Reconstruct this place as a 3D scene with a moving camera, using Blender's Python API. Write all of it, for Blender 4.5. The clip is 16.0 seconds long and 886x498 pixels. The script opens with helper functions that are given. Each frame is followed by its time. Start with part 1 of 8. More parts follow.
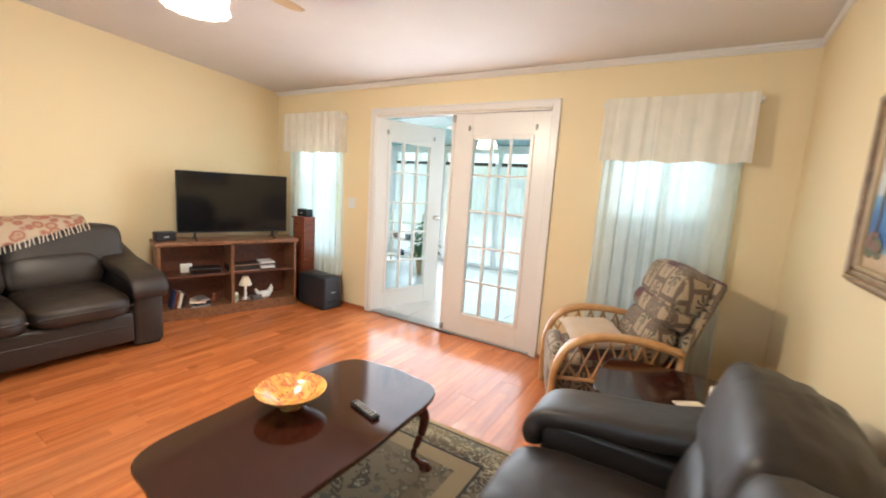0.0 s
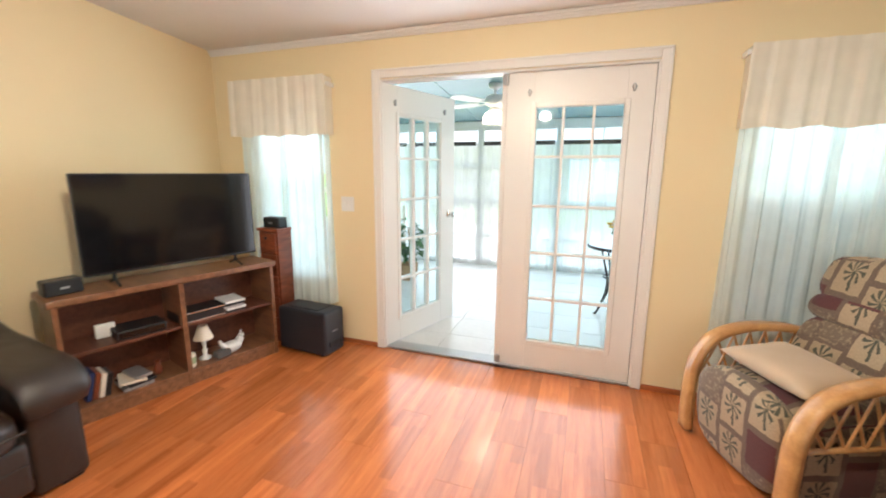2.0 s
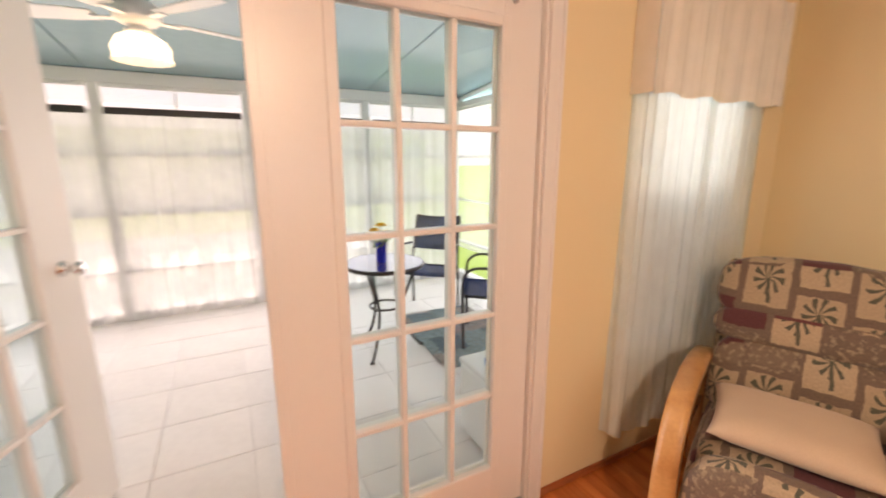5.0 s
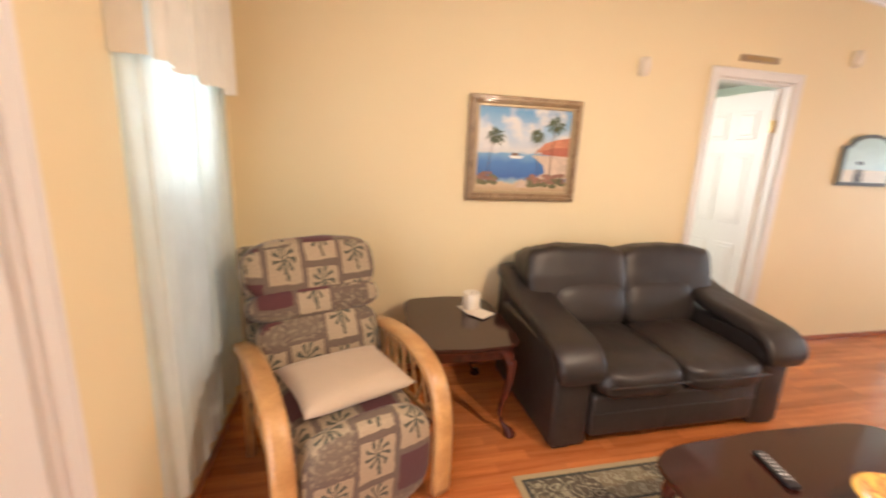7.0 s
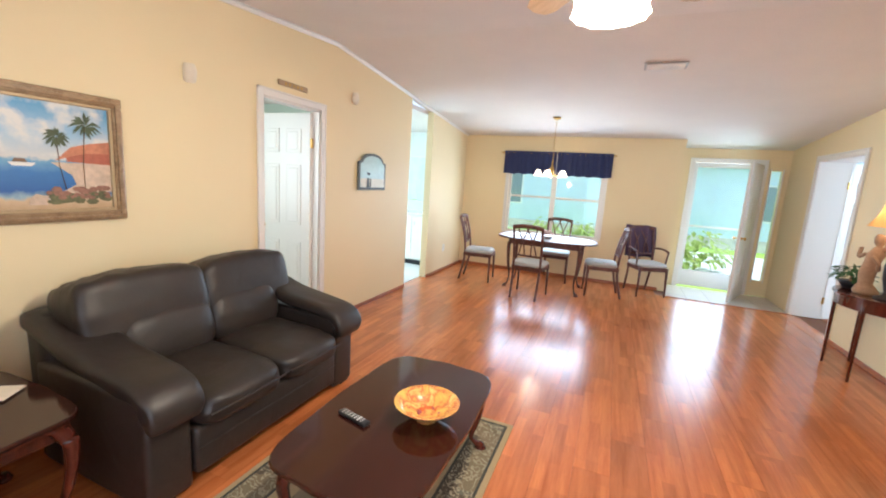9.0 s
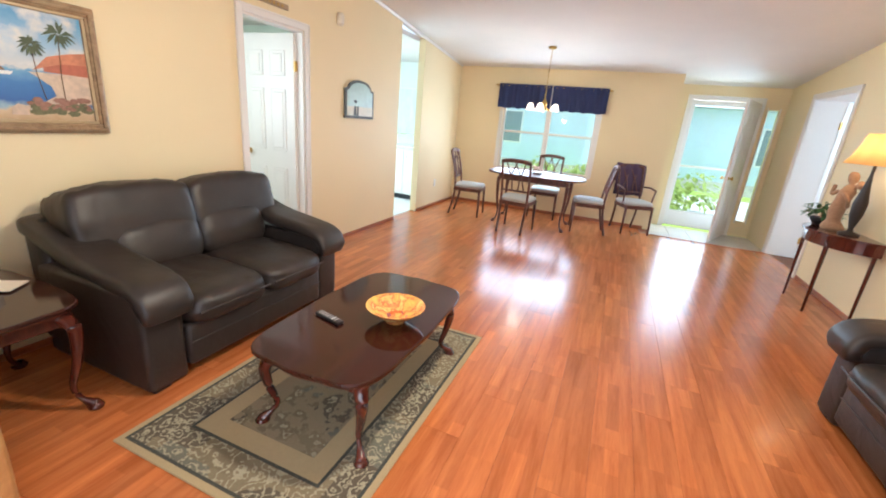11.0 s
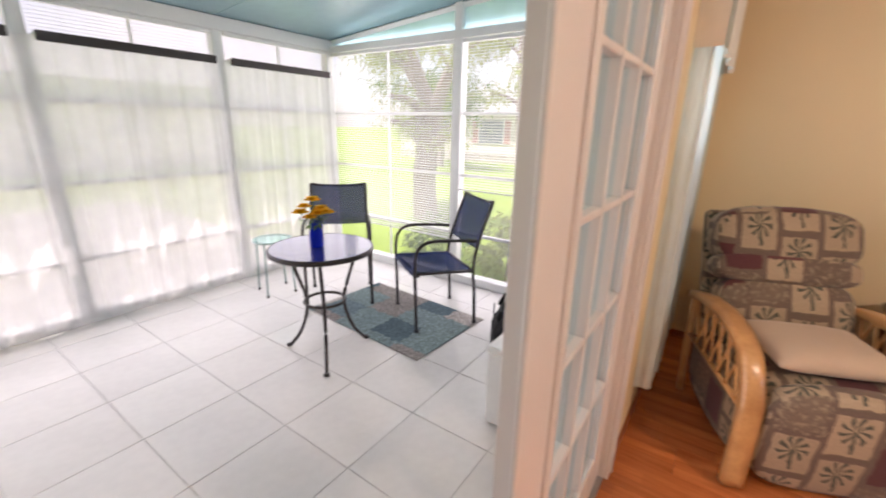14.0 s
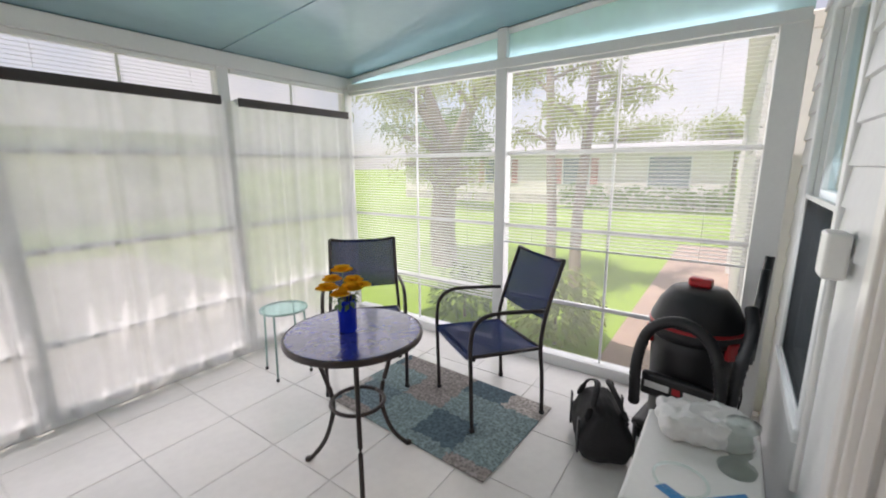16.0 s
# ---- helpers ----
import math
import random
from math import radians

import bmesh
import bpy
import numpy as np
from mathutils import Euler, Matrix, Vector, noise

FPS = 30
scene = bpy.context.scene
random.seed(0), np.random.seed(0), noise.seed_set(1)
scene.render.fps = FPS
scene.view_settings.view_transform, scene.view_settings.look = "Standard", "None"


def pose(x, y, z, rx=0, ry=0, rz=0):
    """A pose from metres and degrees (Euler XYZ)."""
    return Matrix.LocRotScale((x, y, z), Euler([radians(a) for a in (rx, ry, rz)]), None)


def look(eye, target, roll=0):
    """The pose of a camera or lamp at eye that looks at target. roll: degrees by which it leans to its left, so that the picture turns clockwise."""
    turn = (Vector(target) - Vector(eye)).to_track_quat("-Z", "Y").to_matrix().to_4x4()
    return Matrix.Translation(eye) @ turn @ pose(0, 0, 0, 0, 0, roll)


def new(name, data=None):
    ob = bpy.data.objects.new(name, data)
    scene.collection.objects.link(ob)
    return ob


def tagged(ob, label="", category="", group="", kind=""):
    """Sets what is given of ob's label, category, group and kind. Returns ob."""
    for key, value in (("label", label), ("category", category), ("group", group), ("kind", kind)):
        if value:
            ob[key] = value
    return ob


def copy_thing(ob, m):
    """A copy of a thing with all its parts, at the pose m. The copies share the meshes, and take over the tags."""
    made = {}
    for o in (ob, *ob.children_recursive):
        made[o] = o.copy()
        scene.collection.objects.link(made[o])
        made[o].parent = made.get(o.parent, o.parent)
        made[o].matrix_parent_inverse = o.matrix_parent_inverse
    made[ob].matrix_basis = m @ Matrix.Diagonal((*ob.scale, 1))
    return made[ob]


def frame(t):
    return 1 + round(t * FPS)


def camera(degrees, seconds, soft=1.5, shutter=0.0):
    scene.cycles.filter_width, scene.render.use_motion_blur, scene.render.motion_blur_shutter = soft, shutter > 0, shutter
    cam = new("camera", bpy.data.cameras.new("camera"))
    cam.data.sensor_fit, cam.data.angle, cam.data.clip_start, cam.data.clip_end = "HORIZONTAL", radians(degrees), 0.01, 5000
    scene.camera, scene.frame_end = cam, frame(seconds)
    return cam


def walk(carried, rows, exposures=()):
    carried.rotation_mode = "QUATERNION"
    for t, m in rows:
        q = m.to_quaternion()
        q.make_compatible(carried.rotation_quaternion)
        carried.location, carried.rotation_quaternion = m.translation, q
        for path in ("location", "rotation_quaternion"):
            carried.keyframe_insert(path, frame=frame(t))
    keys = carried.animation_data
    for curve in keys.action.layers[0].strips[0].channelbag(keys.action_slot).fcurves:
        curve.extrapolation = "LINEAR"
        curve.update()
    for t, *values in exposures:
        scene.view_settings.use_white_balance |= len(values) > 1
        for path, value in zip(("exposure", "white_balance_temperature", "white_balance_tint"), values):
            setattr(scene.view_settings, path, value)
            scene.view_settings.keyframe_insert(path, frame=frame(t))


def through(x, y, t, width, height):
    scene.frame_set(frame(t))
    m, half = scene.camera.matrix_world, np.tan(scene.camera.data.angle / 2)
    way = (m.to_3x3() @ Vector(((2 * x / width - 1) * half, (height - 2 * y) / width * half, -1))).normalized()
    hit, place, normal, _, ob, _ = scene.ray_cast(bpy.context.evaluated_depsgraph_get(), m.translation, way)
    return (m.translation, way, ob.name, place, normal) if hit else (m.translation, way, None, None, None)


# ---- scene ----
cam = camera(94.5, 16.0, 1.9, 0.5)
PATH = [
    (0, (1.988, -3.319, 1.402), (0.963, -1.629, 1.102), 3.7),
    (0.5, (1.621, -3.211, 1.405), (0.661, -1.485, 1.087), 3.4),
    (1, (1.219, -3.106, 1.412), (0.342, -1.339, 1.084), 2.8),
    (1.5, (0.859, -2.988, 1.427), (0.102, -1.173, 1.064), 1.9),
    (2, (0.559, -2.829, 1.425), (-0.086, -0.973, 1.052), 0.4),
    (2.5, (0.262, -2.6, 1.446), (-0.16, -0.69, 1.06), -0.7),
    (3, (0.098, -2.411, 1.439), (-0.208, -0.475, 1.038), -1.8),
    (3.2, (0.034, -2.304, 1.445), (-0.195, -0.36, 1.025), -1.8),
    (5.5, (-0.085, -0.887, 1.413), (1.28, 0.519, 1.016), 0.2),
    (6.1, (-0.089, -0.67, 1.433), (1.743, -0.007, 0.98), 1.6),
    (6.5, (-0.08, -0.625, 1.43), (1.86, -0.487, 0.988), 1.8),
    (7, (-0.036, -0.641, 1.434), (1.865, -1.082, 0.988), 2.5),
    (7.5, (-0.016, -0.644, 1.442), (1.678, -1.622, 1.022), 3.0),
    (8, (-0.02, -0.641, 1.485), (1.328, -2.07, 1.107), 3.5),
    (8.5, (-0.05, -0.655, 1.505), (0.894, -2.389, 1.193), 3.1),
    (8.7, (-0.055, -0.653, 1.502), (0.725, -2.472, 1.206), 3.0),
    (11, (-0.27, -0.572, 1.404), (0.428, -2.348, 0.804), 5.1),
    (11.5, (-0.302, -0.508, 1.412), (0.822, -2.049, 0.814), 4.7),
    (12, (-0.3, -0.518, 1.398), (1.307, -1.566, 0.832), 4.1),
    (12.5, (-0.31, -0.456, 1.39), (1.58, -0.858, 0.868), 3.6),
    (13, (-0.416, -0.348, 1.387), (1.502, -0.065, 0.892), 2.1),
    (13.5, (-0.52, -0.268, 1.389), (1.242, 0.515, 0.859), 1.6),
    (14, (-0.57, -0.21, 1.373), (1.003, 0.882, 0.797), 1.2),
    (14.5, (-0.546, -0.106, 1.351), (0.888, 1.167, 0.783), 1.0),
    (15, (-0.417, 0.071, 1.385), (0.992, 1.391, 0.862), 1.1),
    (15.5, (-0.292, 0.222, 1.388), (1.215, 1.458, 0.927), 0.7),
    (16, (-0.251, 0.384, 1.39), (1.353, 1.511, 0.993), -0.4),
]
EXPOSURE = [(0.0, 0.66, 5950, 9), (3.2, 0.56, 6150, 11), (5.5, 0.22, 8000, 34), (6.0, 0.42, 7150, 25), (6.5, 0.57, 7450, 29), (7.5, 0.85, 5900, 12), (8.5, 0.62, 5700, 11), (10.8, 0.68, 5700, 11),
            (12.2, 0.76, 6200, 16), (13.3, 0.42, 6700, 26), (14.2, 0.05, 6700, 28), (15.2, -0.18, 6600, 23), (16.0, -0.32, 6600, 22)]
walk(cam, [(t, look(eye, target, roll)) for t, eye, target, roll in PATH], EXPOSURE)

# ---- light ----
world = bpy.data.worlds.new("sky")
scene.world = world
world.use_nodes = True
wn = world.node_tree.nodes
sky = wn.new("ShaderNodeTexSky")
sky.sky_type = "NISHITA"
sky.sun_disc = False
sky.sun_elevation = radians(66)
sky.sun_rotation = radians(-62)
wn["Background"].inputs["Strength"].default_value = 0.15
# hazy white cloud over the blue
cloud, haze, veil = wn.new("ShaderNodeTexNoise"), wn.new("ShaderNodeMapRange"), wn.new("ShaderNodeMix")
cloud.inputs["Scale"].default_value, cloud.inputs["Detail"].default_value = 3.5, 7
haze.inputs["From Min"].default_value, haze.inputs["From Max"].default_value = 0.35, 0.65
haze.inputs["To Min"].default_value, haze.inputs["To Max"].default_value = 0.35, 0.95
veil.data_type = "RGBA"
veil.inputs["B"].default_value = (7.0, 7.1, 7.2, 1)
for a, b in ((wn.new("ShaderNodeTexCoord").outputs["Generated"], cloud.inputs["Vector"]), (cloud.outputs["Fac"], haze.inputs["Value"]), (haze.outputs["Result"], veil.inputs["Factor"]),
             (sky.outputs["Color"], veil.inputs["A"]), (veil.outputs["Result"], wn["Background"].inputs["Color"])):
    world.node_tree.links.new(a, b)


def lamp(name, kind, energy, m, color=(1, 1, 1), size=0.1, size_y=None):
    data = bpy.data.lights.new(name, kind)
    data.energy, data.color = energy, color
    if kind == "AREA":
        data.shape, data.size, data.size_y = "RECTANGLE", size, size_y or size
    elif kind == "SUN":
        data.angle = size
    else:
        data.shadow_soft_size = size
    ob = new(name, data)
    ob.matrix_world = m
    return ob


lamp("sun", "SUN", 5.0, look((-2.2, 1.15, 5.6), (0, 0, 0)), (1.0, 0.95, 0.87), radians(0.6))
# daylight standing in the openings, but for the three room fills
lamp("daylight_dining_window", "AREA", 32, look((0.91, -7.68, 1.2), (0.91, 0, 0.6)), (0.72, 0.88, 1.0), 1.55, 1.0)
lamp("daylight_front_door", "AREA", 16, look((-1.62, -8.28, 1.1), (-1.5, 0, 0.4)), (0.70, 0.88, 1.0), 0.8, 1.7)
# added fills: kitchen, side room and bedroom have no opening where these hang
lamp("daylight_kitchen", "AREA", 52, look((4.9, -6.2, 1.6), (2.5, -6.0, 0.8)), (0.75, 0.92, 1.0), 1.2, 1.0)
lamp("daylight_side_room", "AREA", 45, look((-4.6, -6.8, 1.5), (-2.2, -6.8, 1.0)), (0.70, 0.9, 1.0), 1.2, 1.2)
lamp("daylight_bedroom", "AREA", 21, look((4.2, -2.0, 1.6), (3.2, -3.4, 1.2)), (0.9, 1.0, 0.95), 1.0, 1.2)
lamp("daylight_french_doors", "AREA", 22, look((0.0, -0.035, 1.15), (0, -3, 1.15)), (0.95, 0.97, 1.0), 1.75, 1.9)
lamp("daylight_window_east", "AREA", 2.2, look((1.75, 0.12, 1.2), (1.75, -2, 0.6)), (0.82, 0.97, 1.0), 0.6, 1.3)
lamp("daylight_window_west", "AREA", 3.5, look((-1.72, 0.12, 1.2), (-1.7, -2, 0.6)), (0.82, 0.97, 1.0), 0.55, 1.3)
lamp("daylight_sunroom_long", "AREA", 34, look((-0.4, 3.13, 1.0), (-0.4, 0, 0.8)), (0.97, 0.98, 1.0), 5.5, 1.6)
lamp("daylight_sunroom_end", "AREA", 38, look((2.62, 1.75, 1.2), (0, 1.75, 0.8)), (0.97, 0.99, 1.0), 2.9, 1.9)
lamp("fan_bulb", "POINT", 88, pose(0.03, -2.28, 2.09), (1.0, 0.84, 0.62), 0.06)
lamp("chandelier_bulb", "POINT", 6, pose(0.80, -6.6, 1.57), (1.0, 0.78, 0.5), 0.05)
lamp("table_lamp_bulb", "POINT", 3, pose(-2.25, -5.17, 1.46), (1.0, 0.72, 0.42), 0.05)
lamp("sunroom_fan_bulb", "POINT", 4, pose(-0.40, 1.54, 1.93), (1.0, 0.80, 0.5), 0.05)

# ---- materials ----
def mat(name, color, rough=0.5, metal=0.0, vary=0.06, grain=60.0, stain=2.5, bump=0.1, coat=0.0, per_object=0.0, stretch=(1, 1, 1), sheen=0.0):
    """A surface with colour variation at two scales, fine relief and, if asked, a tone of its own for each object."""
    m = bpy.data.materials.new(name)
    m.use_nodes = True
    n, l = m.node_tree.nodes, m.node_tree.links
    b = n["Principled BSDF"]
    b.inputs["Roughness"].default_value, b.inputs["Metallic"].default_value = rough, metal
    b.inputs["Coat Weight"].default_value, b.inputs["Coat Roughness"].default_value = coat, 0.08
    b.inputs["Sheen Weight"].default_value = sheen
    co = n.new("ShaderNodeTexCoord")
    mp = n.new("ShaderNodeMapping")
    mp.inputs["Scale"].default_value = stretch
    l.new(co.outputs["Object"], mp.inputs["Vector"])
    fine, wide = n.new("ShaderNodeTexNoise"), n.new("ShaderNodeTexNoise")
    fine.inputs["Scale"].default_value, wide.inputs["Scale"].default_value = grain, stain
    fine.inputs["Detail"].default_value, wide.inputs["Detail"].default_value = 4, 5
    l.new(mp.outputs["Vector"], fine.inputs["Vector"]), l.new(mp.outputs["Vector"], wide.inputs["Vector"])
    add = n.new("ShaderNodeMath")
    add.operation = "ADD"
    l.new(fine.outputs["Fac"], add.inputs[0]), l.new(wide.outputs["Fac"], add.inputs[1])
    val = n.new("ShaderNodeMapRange")
    val.inputs["From Min"].default_value, val.inputs["From Max"].default_value = 0.6, 1.4
    val.inputs["To Min"].default_value, val.inputs["To Max"].default_value = 1 - vary, 1 + vary
    l.new(add.outputs["Value"], val.inputs["Value"])
    hsv = n.new("ShaderNodeHueSaturation")
    hsv.inputs["Color"].default_value = (*color, 1)
    if per_object:
        inf, rnd, mul = n.new("ShaderNodeObjectInfo"), n.new("ShaderNodeMapRange"), n.new("ShaderNodeMath")
        rnd.inputs["To Min"].default_value, rnd.inputs["To Max"].default_value = 1 - per_object, 1 + per_object
        mul.operation = "MULTIPLY"
        l.new(inf.outputs["Random"], rnd.inputs["Value"])
        l.new(rnd.outputs["Result"], mul.inputs[0]), l.new(val.outputs["Result"], mul.inputs[1])
        l.new(mul.outputs["Value"], hsv.inputs["Value"])
    else:
        l.new(val.outputs["Result"], hsv.inputs["Value"])
    l.new(hsv.outputs["Color"], b.inputs["Base Color"])
    if bump:
        bp = n.new("ShaderNodeBump")
        bp.inputs["Strength"].default_value, bp.inputs["Distance"].default_value = bump, 0.004
        l.new(fine.outputs["Fac"], bp.inputs["Height"]), l.new(bp.outputs["Normal"], b.inputs["Normal"])
    rr = n.new("ShaderNodeMapRange")
    rr.inputs["To Min"].default_value, rr.inputs["To Max"].default_value = max(rough * 0.9, 0.02), min(rough * 1.1, 1)
    l.new(wide.outputs["Fac"], rr.inputs["Value"]), l.new(rr.outputs["Result"], b.inputs["Roughness"])
    return m


def ramp(n, stops):
    r = n.new("ShaderNodeValToRGB")
    while len(r.color_ramp.elements) < len(stops):
        r.color_ramp.elements.new(0.5)
    for e, (p, c) in zip(r.color_ramp.elements, stops):
        e.position, e.color = p, (*c, 1)
    return r


def wood(name, dark, light, rough=0.3, coat=0.0, along=(14, 1.2, 14), per_object=0.1, scale=2.2):
    m = bpy.data.materials.new(name)
    m.use_nodes = True
    n, l = m.node_tree.nodes, m.node_tree.links
    b = n["Principled BSDF"]
    co, mp, nz, fine = n.new("ShaderNodeTexCoord"), n.new("ShaderNodeMapping"), n.new("ShaderNodeTexNoise"), n.new("ShaderNodeTexNoise")
    inf, add = n.new("ShaderNodeObjectInfo"), n.new("ShaderNodeVectorMath")
    add.operation = "MULTIPLY_ADD"
    l.new(inf.outputs["Random"], add.inputs[0])
    add.inputs[1].default_value = (31, 17, 23)
    l.new(co.outputs["Object"], add.inputs[2])
    mp.inputs["Scale"].default_value = along
    l.new(add.outputs["Vector"], mp.inputs["Vector"])
    nz.inputs["Scale"].default_value, nz.inputs["Detail"].default_value, nz.inputs["Distortion"].default_value = scale, 6, 0.6
    fine.inputs["Scale"].default_value, fine.inputs["Detail"].default_value = scale * 9, 3
    l.new(mp.outputs["Vector"], nz.inputs["Vector"]), l.new(mp.outputs["Vector"], fine.inputs["Vector"])
    mix = n.new("ShaderNodeMath")
    mix.operation = "MULTIPLY_ADD"
    mix.inputs[1].default_value = 0.35
    l.new(fine.outputs["Fac"], mix.inputs[0]), l.new(nz.outputs["Fac"], mix.inputs[2])
    r = ramp(n, [(0.45, dark), (0.85, light)])
    l.new(mix.outputs["Value"], r.inputs["Fac"])
    hsv, rnd = n.new("ShaderNodeHueSaturation"), n.new("ShaderNodeMapRange")
    rnd.inputs["To Min"].default_value, rnd.inputs["To Max"].default_value = 1 - per_object, 1 + per_object
    l.new(inf.outputs["Random"], rnd.inputs["Value"]), l.new(rnd.outputs["Result"], hsv.inputs["Value"])
    l.new(r.outputs["Color"], hsv.inputs["Color"]), l.new(hsv.outputs["Color"], b.inputs["Base Color"])
    b.inputs["Roughness"].default_value = rough
    b.inputs["Coat Weight"].default_value, b.inputs["Coat Roughness"].default_value = coat, 0.1
    bp = n.new("ShaderNodeBump")
    bp.inputs["Strength"].default_value, bp.inputs["Distance"].default_value = 0.06, 0.002
    l.new(fine.outputs["Fac"], bp.inputs["Height"]), l.new(bp.outputs["Normal"], b.inputs["Normal"])
    return m


def glass(name, tint=(0.96, 1.0, 0.99), rough=0.0, clear=0.9):
    """Thin pane: mostly see-through, with a mirror gloss that grows at grazing angles."""
    m = bpy.data.materials.new(name)
    m.use_nodes = True
    n, l = m.node_tree.nodes, m.node_tree.links
    tr, gl, mix, fr = n.new("ShaderNodeBsdfTransparent"), n.new("ShaderNodeBsdfGlossy"), n.new("ShaderNodeMixShader"), n.new("ShaderNodeLayerWeight")
    tr.inputs["Color"].default_value = (*tint, 1)
    gl.inputs["Roughness"].default_value = rough
    fr.inputs["Blend"].default_value = 0.5
    po, sc = n.new("ShaderNodeMath"), n.new("ShaderNodeMath")
    po.operation, sc.operation = "POWER", "MULTIPLY_ADD"
    po.inputs[1].default_value, sc.inputs[1].default_value, sc.inputs[2].default_value = 4.0, 0.45, 0.03
    l.new(fr.outputs["Facing"], po.inputs[0]), l.new(po.outputs["Value"], sc.inputs[0])
    l.new(sc.outputs["Value"], mix.inputs["Fac"]), l.new(tr.outputs["BSDF"], mix.inputs[1]), l.new(gl.outputs["BSDF"], mix.inputs[2])
    l.new(mix.outputs["Shader"], n["Material Output"].inputs["Surface"])
    return m


def sheer(name, color, see=0.25, through=0.55, weave=900.0):
    """Thin cloth that lets light through."""
    m = bpy.data.materials.new(name)
    m.use_nodes = True
    n, l = m.node_tree.nodes, m.node_tree.links
    df, tl, tp = n.new("ShaderNodeBsdfDiffuse"), n.new("ShaderNodeBsdfTranslucent"), n.new("ShaderNodeBsdfTransparent")
    a, b = n.new("ShaderNodeMixShader"), n.new("ShaderNodeMixShader")
    co, nz = n.new("ShaderNodeTexCoord"), n.new("ShaderNodeTexNoise")
    nz.inputs["Scale"].default_value, nz.inputs["Detail"].default_value = 9, 4
    l.new(co.outputs["Object"], nz.inputs["Vector"])
    r = ramp(n, [(0.3, tuple(c * 0.93 for c in color)), (0.7, color)])
    l.new(nz.outputs["Fac"], r.inputs["Fac"])
    for s in (df, tl):
        l.new(r.outputs["Color"], s.inputs["Color"])
    a.inputs["Fac"].default_value, b.inputs["Fac"].default_value = through, see
    l.new(df.outputs["BSDF"], a.inputs[1]), l.new(tl.outputs["BSDF"], a.inputs[2])
    l.new(a.outputs["Shader"], b.inputs[1]), l.new(tp.outputs["BSDF"], b.inputs[2])
    l.new(b.outputs["Shader"], n["Material Output"].inputs["Surface"])
    return m


def glow(name, color, strength):
    m = bpy.data.materials.new(name)
    m.use_nodes = True
    b = m.node_tree.nodes["Principled BSDF"]
    b.inputs["Base Color"].default_value = (*color, 1)
    b.inputs["Emission Color"].default_value, b.inputs["Emission Strength"].default_value = (*color, 1), strength
    return m


YELLOW = mat("cream_yellow_wall_paint", (0.80, 0.665, 0.415), 0.62, vary=0.03, grain=220, stain=1.2, bump=0.12)
CEIL = mat("white_textured_ceiling", (0.74, 0.70, 0.66), 0.85, vary=0.04, grain=90, stain=3, bump=0.5)
TRIM = mat("white_gloss_trim_paint", (0.78, 0.75, 0.715), 0.3, vary=0.012, grain=70, stain=2, bump=0.02)
ALU = mat("white_aluminium_frame", (0.78, 0.79, 0.78), 0.35, vary=0.03, grain=60, bump=0.03)
SIDING = mat("white_vinyl_siding", (0.74, 0.75, 0.74), 0.45, vary=0.04, grain=30, bump=0.06)
BLUECEIL = mat("blue_grey_ceiling_panel", (0.22, 0.36, 0.40), 0.22, vary=0.05, grain=12, bump=0.02)
LAMINATE = wood("orange_cherry_laminate", (0.39, 0.108, 0.029), (0.57, 0.182, 0.056), 0.22, 0.12, (16, 1.1, 4), 0.09, 1.4)
GAP = mat("dark_joint", (0.16, 0.055, 0.02), 0.7)
BASEWOOD = wood("reddish_base_moulding", (0.25, 0.07, 0.025), (0.42, 0.13, 0.045), 0.35, 0.0, (2, 2, 14))
TILE = mat("pale_grey_ceramic_tile", (0.73, 0.71, 0.685), 0.22, vary=0.05, grain=25, stain=5, bump=0.05, per_object=0.035)
GROUT = mat("grey_grout", (0.60, 0.585, 0.57), 0.9, vary=0.1, grain=120, bump=0.2)
ENTRYTILE = mat("beige_entry_tile", (0.62, 0.58, 0.52), 0.2, vary=0.06, grain=18, bump=0.04, per_object=0.05)
PANE = glass("window_glass", (0.90, 0.98, 1.0))
VINYL = sheer("hazy_clear_vinyl", (0.94, 0.95, 0.96), 0.93, 0.8)
SHEERW = sheer("white_sheer_curtain", (0.94, 0.94, 0.94), 0.15, 0.68)
CURTAIN = sheer("white_inner_curtain", (0.84, 0.91, 0.90), 0.08, 0.45)
VALANCE = sheer("cream_valance_cloth", (0.84, 0.80, 0.70), 0.0, 0.08)
NAVY = mat("navy_valance_cloth", (0.02, 0.03, 0.10), 0.85, vary=0.15, grain=300, bump=0.3)
LEATHER = mat("dark_brown_leather", (0.026, 0.019, 0.016), 0.43, vary=0.25, grain=160, stain=5, bump=0.22)
# soft creases in the hide, wider than its grain
ln, ll = LEATHER.node_tree.nodes, LEATHER.node_tree.links
crz, crb = ln.new("ShaderNodeTexNoise"), ln.new("ShaderNodeBump")
crz.inputs["Scale"].default_value, crz.inputs["Detail"].default_value, crz.inputs["Distortion"].default_value = 4.5, 2, 0.9
crb.inputs["Strength"].default_value, crb.inputs["Distance"].default_value = 0.35, 0.02
ll.new(ln["Texture Coordinate"].outputs["Object"], crz.inputs["Vector"]), ll.new(crz.outputs["Fac"], crb.inputs["Height"])
ll.new(ln["Bump"].outputs["Normal"], crb.inputs["Normal"]), ll.new(crb.outputs["Normal"], ln["Principled BSDF"].inputs["Normal"])
CHERRY = wood("dark_cherry_varnish", (0.024, 0.006, 0.004), (0.040, 0.010, 0.006), 0.06, 0.0, (14, 1.5, 14), 0.05)
